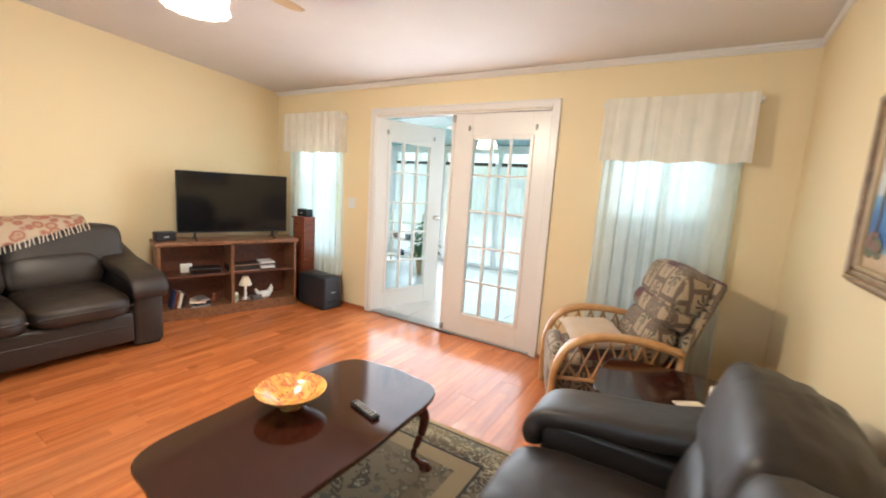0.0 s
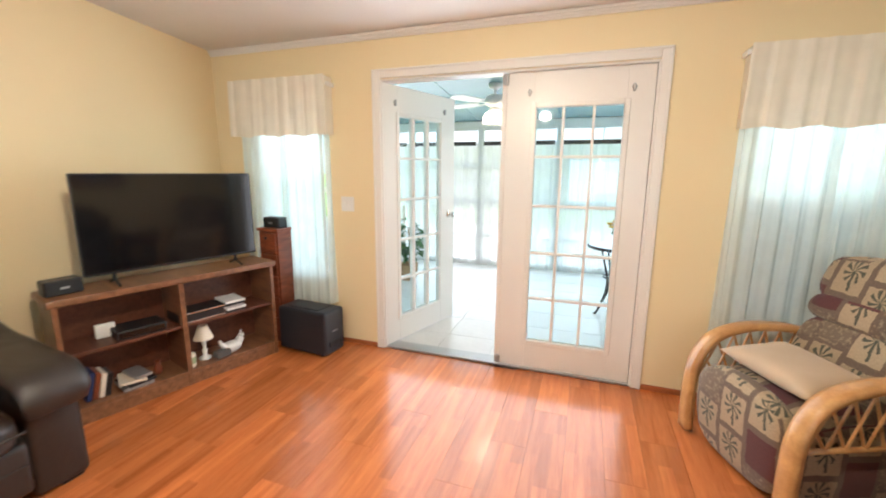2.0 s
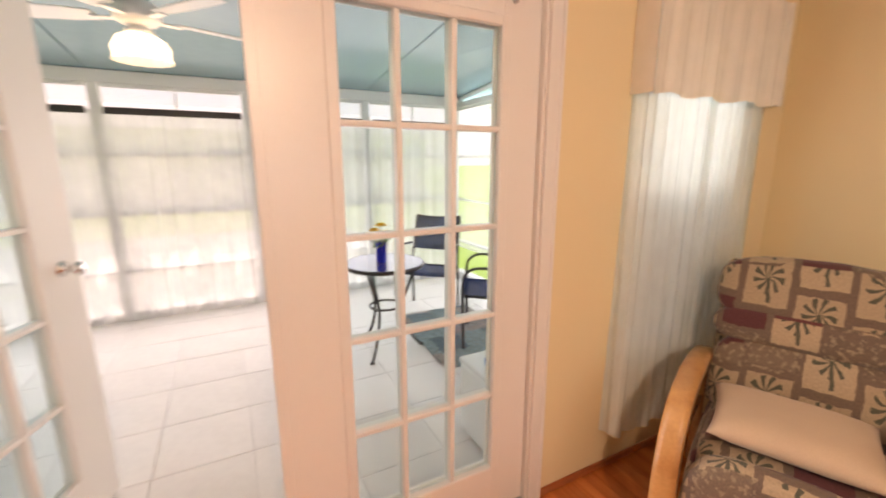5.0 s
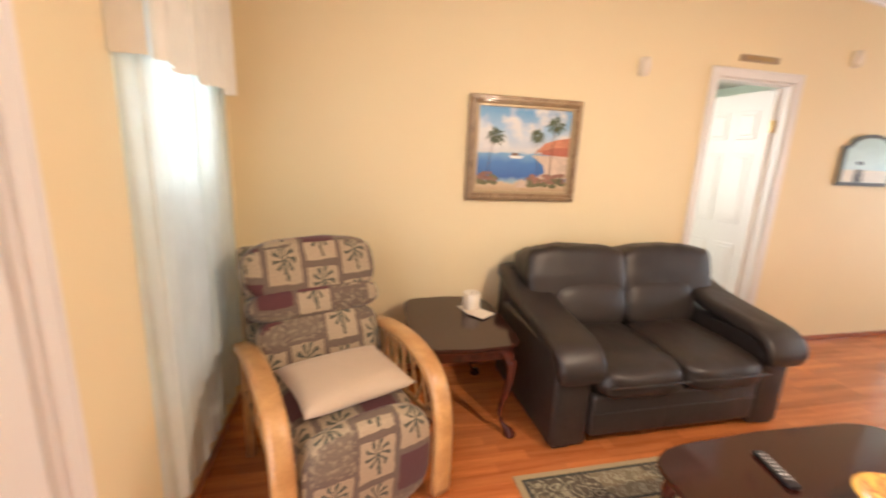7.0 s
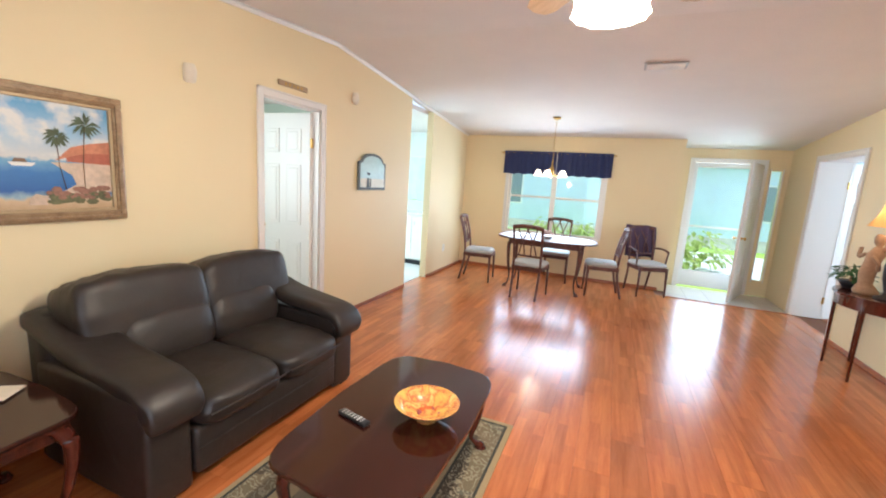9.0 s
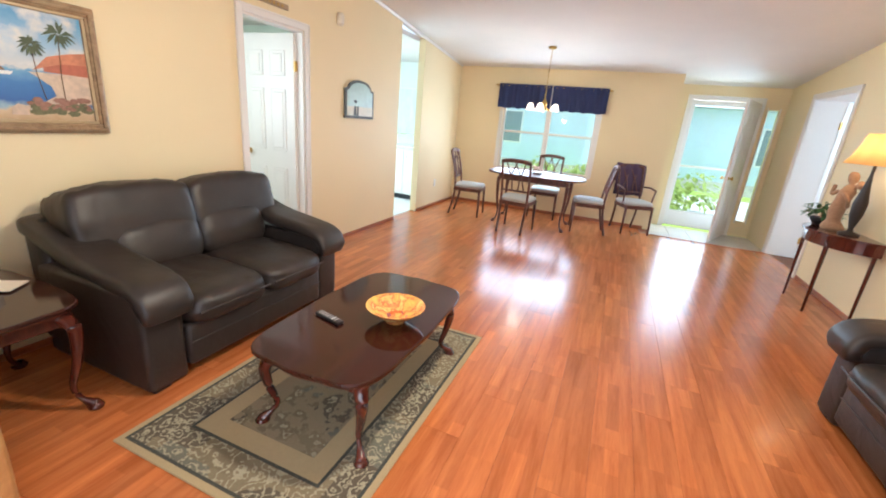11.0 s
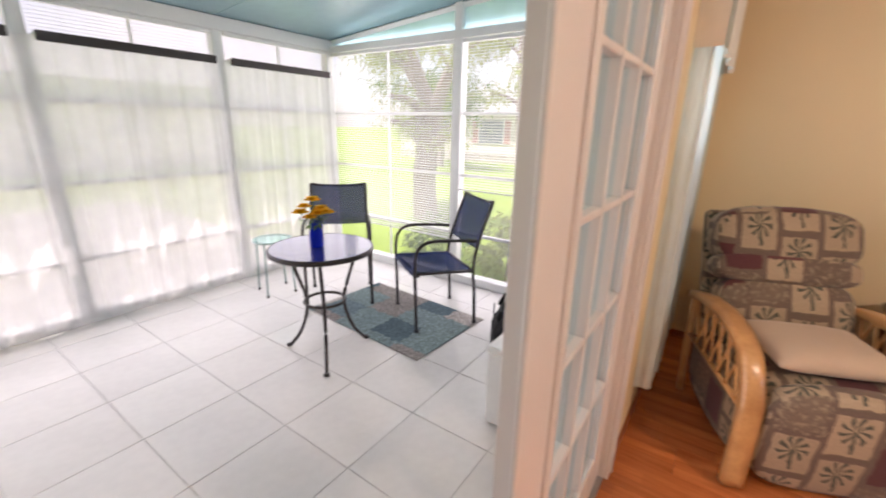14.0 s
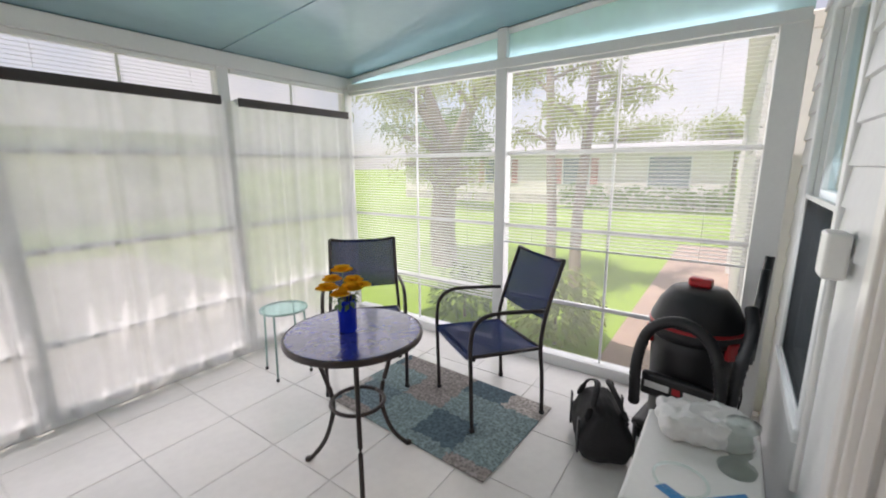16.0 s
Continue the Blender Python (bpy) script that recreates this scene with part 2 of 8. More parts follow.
CHERRY2 = wood("dark_cherry_carved", (0.045, 0.008, 0.005), (0.11, 0.022, 0.012), 0.18, 0.4, (12, 12, 2), 0.05)
OAK = wood("honey_rattan_wood", (0.42, 0.20, 0.07), (0.62, 0.34, 0.13), 0.3, 0.2, (4, 4, 4), 0.05)
WALNUT = wood("brown_walnut_laminate", (0.13, 0.055, 0.026), (0.25, 0.115, 0.055), 0.36, 0.0, (14, 1.6, 14), 0.06)
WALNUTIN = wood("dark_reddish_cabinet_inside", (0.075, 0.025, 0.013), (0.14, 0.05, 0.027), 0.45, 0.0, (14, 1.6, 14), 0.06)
BLACK = mat("black_plastic", (0.012, 0.012, 0.014), 0.4, vary=0.15, grain=200, bump=0.05)
SCREEN = mat("black_glass_screen", (0.006, 0.006, 0.007), 0.09, vary=0.05, bump=0.0)
CHROME = mat("chrome", (0.8, 0.8, 0.8), 0.12, 1.0, vary=0.03, bump=0.0)
BRASS = mat("brass", (0.55, 0.36, 0.12), 0.28, 1.0, vary=0.08, bump=0.02)
IRON = mat("dark_bronze_metal", (0.045, 0.038, 0.036), 0.42, 0.6, vary=0.2, grain=90, bump=0.1)
NAVYMESH = sheer("navy_sling_mesh", (0.045, 0.065, 0.17), 0.27, 0.15)
WHITEPL = mat("white_plastic", (0.78, 0.78, 0.76), 0.35, vary=0.03, grain=50, bump=0.03)
IVORY = mat("ivory_ceramic", (0.78, 0.70, 0.58), 0.3, vary=0.06, grain=40, bump=0.05)
STEEL = mat("galvanised_grey", (0.45, 0.45, 0.45), 0.4, 0.7, vary=0.1, grain=60, bump=0.05)


# ---- shapes ----
def part(name, bm, material, parent=None, label="", smooth=False, m=None):
    """Links a bmesh as one mesh object, under a thing or a part."""
    me = bpy.data.meshes.new(name)
    if smooth:
        for f in bm.faces:
            f.smooth = True
    bm.to_mesh(me)
    bm.free()
    if material:
        me.materials.append(material)
    ob = new(name, me)
    if parent:
        ob.parent = parent
    if m is not None:
        ob.matrix_basis = m
    if label:
        tagged(ob, label)
    return ob


def thing(name, m, label, category, group="", kind=""):
    ob = new(name)
    ob.empty_display_size = 0.1
    ob.matrix_basis = m
    return tagged(ob, label, category, group, kind)


def box(x0, x1, y0, y1, z0, z1, bevel=0.0, seg=1, bm=None):
    fresh = bmesh.new()
    bmesh.ops.create_cube(fresh, size=1)
    for v in fresh.verts:
        v.co = Vector((x0 + (v.co.x + 0.5) * (x1 - x0), y0 + (v.co.y + 0.5) * (y1 - y0), z0 + (v.co.z + 0.5) * (z1 - z0)))
    if bevel:
        bmesh.ops.bevel(fresh, geom=fresh.edges[:], offset=bevel, segments=seg, affect="EDGES", profile=0.5)
    return merge(bm, fresh)


def merge(bm, other, m=None):
    """Adds another bmesh to bm, which may be None."""
    if m is not None:
        bmesh.ops.transform(other, matrix=m, verts=other.verts[:])
    if bm is None:
        return other
    me = bpy.data.meshes.new("scratch")
    other.to_mesh(me)
    other.free()
    bm.from_mesh(me)
    bpy.data.meshes.remove(me)
    return bm


def lathe(profile, seg=24, bm=None, m=None):
    """A body of revolution round z from (radius, z) pairs."""
    fresh = bmesh.new()
    rings = []
    for r, z in profile:
        rings.append([fresh.verts.new((max(r, 1e-4) * math.cos(2 * math.pi * k / seg), max(r, 1e-4) * math.sin(2 * math.pi * k / seg), z)) for k in range(seg)])
    for a, b in zip(rings, rings[1:]):
        for k in range(seg):
            fresh.faces.new((a[k], a[(k + 1) % seg], b[(k + 1) % seg], b[k]))
    fresh.faces.new(rings[0][::-1])
    fresh.faces.new(rings[-1])
    bmesh.ops.recalc_face_normals(fresh, faces=fresh.faces[:])
    return merge(bm, fresh, m)


def spline(pts, steps=6):
    """A smooth line through points (Catmull-Rom)."""
    p = [Vector(q) for q in pts]
    p = [2 * p[0] - p[1]] + p + [2 * p[-1] - p[-2]]
    out = []
    for i in range(1, len(p) - 2):
        for k in range(steps):
            t = k / steps
            a, b, c, d = p[i - 1], p[i], p[i + 1], p[i + 2]
            out.append(0.5 * (2 * b + (c - a) * t + (2 * a - 5 * b + 4 * c - d) * t * t + (3 * b - a - 3 * c + d) * t ** 3))
    out.append(p[-2])
    return out


def tube(pts, r, seg=8, bm=None, r2=None, flat=1.0, up=(0, 0, 1)):
    """A round or flattened rod along points; r2 tapers it, r may be a list."""
    pts = [Vector(p) for p in pts]
    fresh = bmesh.new()
    rings = []
    n = len(pts)
    for i, p in enumerate(pts):
        d = (pts[min(i + 1, n - 1)] - pts[max(i - 1, 0)]).normalized()
        u = Vector(up)
        if abs(d.dot(u)) > 0.95:
            u = Vector((1, 0, 0)) if abs(d.x) < 0.9 else Vector((0, 1, 0))
        s = d.cross(u).normalized()
        v = s.cross(d).normalized()
        rad = r[i] if isinstance(r, (list, tuple)) else (r if r2 is None else r + (r2 - r) * i / max(n - 1, 1))
        rings.append([fresh.verts.new(p + rad * (math.cos(a) * s + flat * math.sin(a) * v)) for a in (2 * math.pi * k / seg for k in range(seg))])
    for a, b in zip(rings, rings[1:]):
        for k in range(seg):
            fresh.faces.new((a[k], a[(k + 1) % seg], b[(k + 1) % seg], b[k]))
    fresh.faces.new(rings[0][::-1])
    fresh.faces.new(rings[-1])
    bmesh.ops.recalc_face_normals(fresh, faces=fresh.faces[:])
    return merge(bm, fresh)


def prism(outline, z0, z1, bevel=0.0, bm=None, seg=2):
    """A slab with a drawn outline."""
    fresh = bmesh.new()
    f = fresh.faces.new([fresh.verts.new((x, y, z0)) for x, y in outline])
    ext = bmesh.ops.extrude_face_region(fresh, geom=[f])
    for v in ext["geom"]:
        if isinstance(v, bmesh.types.BMVert):
            v.co.z = z1
    bmesh.ops.recalc_face_normals(fresh, faces=fresh.faces[:])
    if bevel:
        es = [e for e in fresh.edges if abs(e.verts[0].co.z - e.verts[1].co.z) < 1e-6]
        bmesh.ops.bevel(fresh, geom=es, offset=bevel, segments=seg, affect="EDGES", profile=0.5)
    return merge(bm, fresh)


def cushion(sx, sy, sz, puff=0.35, n=10, sag=0.0, crease=0.0, seed=0, k=5.0):
    """A stuffed block centred at the origin: edges rounded, faces swollen, with slight unevenness."""
    bm = bmesh.new()
    bmesh.ops.create_cube(bm, size=2)
    bmesh.ops.subdivide_edges(bm, edges=bm.edges[:], cuts=n, use_grid_fill=True)
    for v in bm.verts:
        x, y, z = v.co
        q = [abs(c) ** (1 / puff if puff > 0 else 1) for c in (x, y, z)]
        nrm = (abs(x) ** k + abs(y) ** k + abs(z) ** k) ** (1 / k)
        d = Vector((x, y, z)) / max(nrm, 1e-6)
        w = noise.noise(Vector((x * 1.7 + seed, y * 1.7, z * 1.7)))
        bulge = 1 + 0.02 * w
        swell = puff * (1 - 0.5 * (d.x ** 2 + d.y ** 2))
        px, py = d.x * (1 - 0.04 * abs(d.z)), d.y * (1 - 0.04 * abs(d.z))
        pz = d.z * (0.78 + 0.3 * max(0, 1 - px * px) ** 0.5 * max(0, 1 - py * py) ** 0.5) - sag * max(0, 1 - px * px) * max(0, 1 - py * py) * (d.z > 0)
        if crease:
            pz += crease * noise.noise(Vector((x * 4 + seed, y * 5, 0.3))) * (d.z > 0)
        v.co = Vector((px * sx / 2 * bulge, py * sy / 2 * bulge, pz * sz / 2 * bulge))
    return bm


def slab_wall(name, axis, at, thick, a0, a1, z0, z1, holes, material, label):
    """A wall along x (axis 'y' = at) or along y (axis 'x' = at) with openings (a0, a1, z0, z1) cut through."""
    bm = None
    cuts = sorted({a0, a1, *[h[0] for h in holes], *[h[1] for h in holes]})
    for c0, c1 in zip(cuts, cuts[1:]):
        mid = (c0 + c1) / 2
        hs = sorted([h[2:] for h in holes if h[0] < mid < h[1]])
        z = z0
        for h0, h1 in [*hs, (z1, z1)]:
            if h0 > z + 1e-6:
                args = (c0, c1, at, at + thick, z, h0) if axis == "y" else (at, at + thick, c0, c1, z, h0)
                bm = box(*args, bm=bm)
            z = h1
    bmesh.ops.remove_doubles(bm, verts=bm.verts[:], dist=1e-5)
    return tagged(part(name, bm, material), label, "wall", kind="structure")


# ---- setting ----
XR, XL, XL2 = 2.50, -2.50, -2.42     # long walls; the left wall steps in beyond JOG
JOG, YD, YF = -4.3, -7.77, -8.4     # step of the left wall, dining wall, front wall
RIDGE, HR, H0, HD = -4.0, 2.70, 2.395, 2.31
DX = -0.22                          # the dining end lies this far west of the doors' axis
SX0, SX1, SY1 = -3.3, 2.45, 3.32    # sunroom


def part_of_setting(name, bm, material, label, category):
    return tagged(part(name, bm, material), label, category, kind="structure")


slab_wall("wall_north", "y", 0.0, 0.10, XL - 0.12, XR + 0.12, 0, 2.75,
          [(-0.925, 0.925, 0, 2.08), (1.42, 2.08, 0.55, 2.0), (-2.02, -1.42, 0.55, 2.0)], YELLOW, "cream yellow painted wall round the french doors")
slab_wall("wall_east", "x", XR, 0.10, YD, 0.0, 0, 2.85, [(-3.79, -3.11, 0, 2.05), (-6.28, -5.58, 0, 2.6)], YELLOW, "cream yellow painted wall with a doorway")
slab_wall("wall_west", "x", XL - 0.10, 0.10, JOG, 0.0, 0, 2.85, [], YELLOW, "cream yellow painted wall behind the television")
slab_wall("wall_west_dining", "x", XL2 - 0.36, 0.36, YF, JOG, 0, 2.85, [(-7.45, -6.35, 0, 2.05)], YELLOW, "cream yellow wall with a doorway near the entry")
slab_wall("wall_south_dining", "y", YD - 0.10, 0.10, -0.72 + DX, XR + 0.1, 0, 2.6, [(0.36 + DX, 1.9 + DX, 0.69, 1.98)], YELLOW, "cream yellow dining wall with a window")
slab_wall("wall_entry_side", "x", -0.72 + DX, 0.10, YF - 0.1, YD - 0.1, 0, 2.6, [], YELLOW, "cream yellow return wall beside the entry")
slab_wall("wall_south_entry", "y", YF - 0.10, 0.10, XL2 - 0.1, -0.62 + DX, 0, 2.6, [(-1.86 + DX, -0.95 + DX, 0, 2.05), (-2.12 + DX, -1.98 + DX, 0.25, 1.95)], YELLOW, "cream yellow wall round the open front door")


def ceiling_half(name, y0, z0, y1, z1, label):
    bm = bmesh.new()
    pts = [(y0, z0), (y1, z1), (y1, z1 + 0.06), (y0, z0 + 0.06)]
    a = [bm.verts.new((XL2 - 0.5, y, z)) for y, z in pts]
    b = [bm.verts.new((XR + 0.1, y, z)) for y, z in pts]
    bm.faces.new(a), bm.faces.new(b[::-1])
    for k in range(4):
        bm.faces.new((a[k], b[k], b[(k + 1) % 4], a[(k + 1) % 4]))
    bmesh.ops.recalc_face_normals(bm, faces=bm.faces[:])
    return part_of_setting(name, bm, CEIL, label, "ceiling")


ceiling_half("ceiling", 0.0, H0, RIDGE, HR, "white textured ceiling sloping up to the ridge")
ceiling_half("ceiling_dining", RIDGE, HR, YF - 0.1, HD - 0.06, "white textured ceiling sloping down over the dining area")


# crown moulding and base moulding
def moulding(name, axis, at, a0, a1, z, depth, height, material, label, side=1):
    bm = None
    for k, (d, h0, h1) in enumerate(((depth, 0.62, 1.0), (depth * 0.66, 0.3, 0.66), (depth * 0.4, 0.0, 0.34))):
        lo, hi = sorted((at, at + side * d))
        args = (a0, a1, lo, hi, z + height * h0, z + height * h1) if axis == "y" else (lo, hi, a0, a1, z + height * h0, z + height * h1)
        bm = box(*args, bevel=0.003, bm=bm)
    return part_of_setting(name, bm, material, label, "trim")


moulding("trim_crown", "y", 0.0, XL, XR, 2.35, 0.035, 0.045, TRIM, "white crown moulding along the door wall", -1)


def rake(name, x, side):
    for a, b in (((-0.02, H0), (RIDGE, HR)), ((RIDGE, HR), (YD, HD + 0.03))):
        (y0, z0), (y1, z1) = a, b
        bm = tube([(x, y0, z0 - 0.018), (x, y1, z1 - 0.018)], 0.022, 6)
        part_of_setting(name, bm, TRIM, "white cove strip where the wall meets the sloping ceiling", "trim")


rake("trim_cove", XR - 0.004, -1)
for a0, a1 in ((XL, -0.985), (0.985, XR)):
    part_of_setting("baseboard", box(a0, a1, -0.012, 0.0, 0.0, 0.035, 0.003), BASEWOOD, "reddish wood shoe moulding along the wall", "baseboard")
for a0, a1 in ((-3.05, -0.012), (-5.58, -3.85), (YD, -6.28)):
    part_of_setting("baseboard", box(XR - 0.012, XR, a0, a1, 0.0, 0.04, 0.003), BASEWOOD, "reddish wood shoe moulding along the wall", "baseboard")
part_of_setting("baseboard", box(XL, XL + 0.012, JOG, -0.012, 0.0, 0.04, 0.003), BASEWOOD, "reddish wood shoe moulding along the wall", "baseboard")
part_of_setting("baseboard", box(-0.62 + DX, XR - 0.012, YD, YD + 0.012, 0.0, 0.05, 0.003), BASEWOOD, "reddish wood base moulding under the dining window", "baseboard")
part_of_setting("baseboard", box(XL2, XL2 + 0.012, -6.28, JOG, 0.0, 0.05, 0.003), BASEWOOD, "reddish wood base moulding along the wall", "baseboard")


def casing(parent, axis, at, a0, a1, top, side, w=0.062, d=0.016, z0=0.0):
    """Flat casing with a raised outer band round a doorway."""
    for nm, args in (("casing_upright", (a0 - w, a0, z0, top + w)), ("casing_upright", (a1, a1 + w, z0, top + w)), ("casing_head", (a0, a1, top, top + w))):
        u0, u1, v0, v1 = args
        lo, hi = sorted((at, at + side * d))
        bm = box(*((u0, u1, lo, hi, v0, v1) if axis == "y" else (lo, hi, u0, u1, v0, v1)), bevel=0.004, seg=2)
        lo, hi = sorted((at + side * d * 0.9, at + side * (d + 0.006)))
        g = 0.016
        if nm == "casing_head":
            uu, vv = (u0 - w, u1 + w), (v1 - g, v1)
        else:
            uu, vv = ((u0, u0 + g) if u0 < a0 else (u1 - g, u1)), (v0, v1)
        bm = box(*((uu[0], uu[1], lo, hi, vv[0], vv[1]) if axis == "y" else (lo, hi, uu[0], uu[1], vv[0], vv[1])), bevel=0.003, bm=bm)
        part(nm, bm, TRIM, parent)


# ---- french doors ----
frame_1 = thing("door_frame_1", pose(0, 0, 0), "white painted frame of the french doors", "door frame", kind="structure")
casing(frame_1, "y", 0.0, -0.918, 0.918, 2.083, -1)
for x0, x1 in ((-0.925, -0.908), (0.908, 0.925)):
    part("jamb", box(x0, x1, 0.0, 0.118, 0, 2.08, 0.002), TRIM, frame_1)
part("jamb_head", box(-0.908, 0.908, 0.0, 0.118, 2.065, 2.08, 0.002), TRIM, frame_1)
for x0, x1 in ((-0.908, -0.896), (0.896, 0.908)):
    part("door_stop", box(x0, x1, 0.075, 0.10, 0, 2.065, 0.002), TRIM, frame_1)
part("threshold", box(-0.908, 0.908, 0.0, 0.13, 0.002, 0.016, 0.004), STEEL, frame_1)


def french_leaf(m, label, knob):
    """A 15-lite leaf, y 0 towards the room. With knob, x 0 is the hinge edge; without, x 0 is the lock edge."""
    W, T, Z0, Z1 = 0.903, 0.04, 0.215, 1.85
    G0, G1 = (0.152, 0.706) if knob else (0.197, 0.751)
    leaf = thing("door_1" if knob else "door_2", m, label, "french door", kind="structure")
    bm = box(0, G0, 0, T, 0.016, 2.061, 0.002)
    for a in ((G1, W, 0, T, 0.016, 2.061), (G0, G1, 0, T, 0.016, Z0), (G0, G1, 0, T, Z1, 2.061)):
        bm = box(*a, bevel=0.002, bm=bm)
    part("leaf", bm, TRIM, leaf)
    bm = None
    for y0, y1 in ((-0.01, 0.004), (T - 0.004, T + 0.01)):
        for a in ((G0 - 0.022, G0 + 0.012, Z0 - 0.022, Z1 + 0.022), (G1 - 0.012, G1 + 0.022, Z0 - 0.022, Z1 + 0.022), (G0 + 0.012, G1 - 0.012, Z0 - 0.022, Z0 + 0.012), (G0 + 0.012, G1 - 0.012, Z1 - 0.012, Z1 + 0.022)):
            bm = box(a[0], a[1], y0, y1, a[2], a[3], bevel=0.004, bm=bm)
    part("glazing_bead", bm, TRIM, leaf)
    for k in (1, 2):
        x = G0 + (G1 - G0) * k / 3
        part("muntin", box(x - 0.009, x + 0.009, -0.006, T + 0.006, Z0 + 0.012, Z1 - 0.012, 0.004, 2), TRIM, leaf)
    for k in range(1, 5):
        z = Z0 + (Z1 - Z0) * k / 5
        part("muntin", box(G0 + 0.012, G1 - 0.012, -0.004, T + 0.004, z - 0.009, z + 0.009, 0.004, 2), TRIM, leaf)
    for i in range(3):
        for j in range(5):
            xa, xb = G0 + (G1 - G0) * i / 3, G0 + (G1 - G0) * (i + 1) / 3
            za, zb = Z0 + (Z1 - Z0) * j / 5, Z0 + (Z1 - Z0) * (j + 1) / 5
            pane = part("pane", box(xa + 0.009, xb - 0.009, T / 2 - 0.002, T / 2 + 0.002, za + 0.009, zb - 0.009), PANE, leaf)
            pane.visible_shadow = False
    for x in (G0 - 0.035, G1 + 0.035):
        bm = lathe([(0.0, 0), (0.013, 0), (0.015, 0.006), (0.007, 0.012), (0.0, 0.014)], 12, m=pose(x, 0, 1.935, 90))
        bm = box(x - 0.007, x + 0.007, -0.02, 0, 1.91, 1.955, 0.003, bm=bm)
        part("curtain_hook", bm, STEEL, leaf)
    if knob:
        for s, y in ((90, 0.0), (-90, T)):
            bm = lathe([(0.0, 0.0), (0.031, 0.0), (0.031, 0.004), (0.013, 0.010), (0.012, 0.03), (0.022, 0.038), (0.028, 0.052), (0.025, 0.066), (0.012, 0.072), (0, 0.073)], 24, m=pose(W - 0.088, y, 1.03, s))
            part("door_knob", bm, CHROME, leaf, "chrome round door knob", True)
    else:
        part("astragal", box(-0.018, 0.012, -0.012, 0.0, 0.02, 2.055, 0.003), TRIM, leaf)
        for z0, z1 in ((1.985, 2.055), (0.03, 0.09)):
            bm = box(-0.012, 0.024, -0.028, -0.012, z0, z1, 0.005)
            bm = tube([(0.006, -0.034, z0 + 0.01), (0.006, -0.034, z1 - 0.01)], 0.006, 8, bm)
            part("slide_bolt", bm, STEEL, leaf)
    hx = 0.0 if knob else W
    for z in (0.25, 1.02, 1.8):
        part("hinge", tube([(hx, T + 0.006, z - 0.05), (hx, T + 0.006, z + 0.05)], 0.007, 8), STEEL, leaf)
    return leaf


french_leaf(pose(-0.905, 0.02, 0, 0, 0, 72), "white wooden french door with glass panes standing open", True)
french_leaf(pose(0.002, 0.02, 0), "closed white wooden french door with fifteen glass panes", False)


# ---- windows of the door wall ----
def inner_window(x0, x1, label):
    win = thing("window", pose(0, 0, 0), label, "window", kind="structure")
    part("window_frame", box(x0, x0 + 0.03, 0.04, 0.085, 0.55, 2.0, 0.003), ALU, win)
    part("window_frame", box(x1 - 0.03, x1, 0.04, 0.085, 0.55, 2.0, 0.003), ALU, win)
    for z in (0.55, 1.25, 1.97):
        part("window_rail", box(x0 + 0.03, x1 - 0.03, 0.04, 0.085, z, z + 0.035, 0.003), ALU, win)
    for z0, z1 in ((0.585, 1.25), (1.285, 1.97)):
        p = part("pane", box(x0 + 0.03, x1 - 0.03, 0.061, 0.065, z0, z1), PANE, win)
        p.visible_shadow = False
    for a, b in ((x0, x0 + 0.01), (x1 - 0.01, x1)):
        part("reveal", box(a, b, 0.085, 0.102, 0.55, 2.0), ALU, win)
    for a, b in ((0.55, 0.56), (1.985, 2.0)):
        part("reveal", box(x0 + 0.01, x1 - 0.01, 0.085, 0.102, a, b), ALU, win)
    part("window_sill", box(x0 - 0.02, x1 + 0.02, -0.012, 0.04, 0.53, 0.552, 0.004), TRIM, win)
    part("outside_trim", box(x0 - 0.06, x1 + 0.06, 0.10, 0.13, 1.985, 2.04, 0.004), ALU, win)
    for a, b in ((x0 - 0.06, x0), (x1, x1 + 0.06)):
        part("outside_trim", box(a, b, 0.10, 0.13, 0.52, 1.985, 0.004), ALU, win)
    part("outside_trim", box(x0 - 0.06, x1 + 0.06, 0.10, 0.14, 0.5, 0.55, 0.004), ALU, win)


inner_window(1.42, 2.08, "white framed window beside the recliner")
inner_window(-2.02, -1.42, "white framed window beside the television cabinet")


def folds(x0, x1, z0, z1, y, waves, amp, seed=0, n=90, rows=14, flare=0.0, hem=0.0):
    """A hanging cloth across x with uneven pleats, at depth y."""
    bm = bmesh.new()
    rng = random.Random(seed)
    ph = [rng.uniform(0, 6.28) for _ in range(6)]
    grid = []
    for j in range(rows + 1):
        v = j / rows
        row = []
        for i in range(n + 1):
            u = i / n
            warp = u + 0.018 * math.sin(9 * u + ph[0]) + 0.01 * math.sin(23 * u + ph[1])
            a = amp * (0.55 + 0.45 * v) * (math.sin(2 * math.pi * waves * warp + ph[2]) + 0.35 * math.sin(2 * math.pi * waves * 2.3 * warp + ph[3] + v))
            x = x0 + (x1 - x0) * u + flare * v * (u - 0.5) + 0.006 * math.sin(2 * math.pi * waves * warp + ph[4])
            z = z1 + (z0 - z1) * v + (hem * math.sin(2 * math.pi * waves * 0.5 * warp + ph[5]) if j == rows else 0)
            row.append(bm.verts.new((x, y + a, z)))
        grid.append(row)
    for j in range(rows):
        for i in range(n):
            bm.faces.new((grid[j][i], grid[j][i + 1], grid[j + 1][i + 1], grid[j + 1][i]))
    return bm


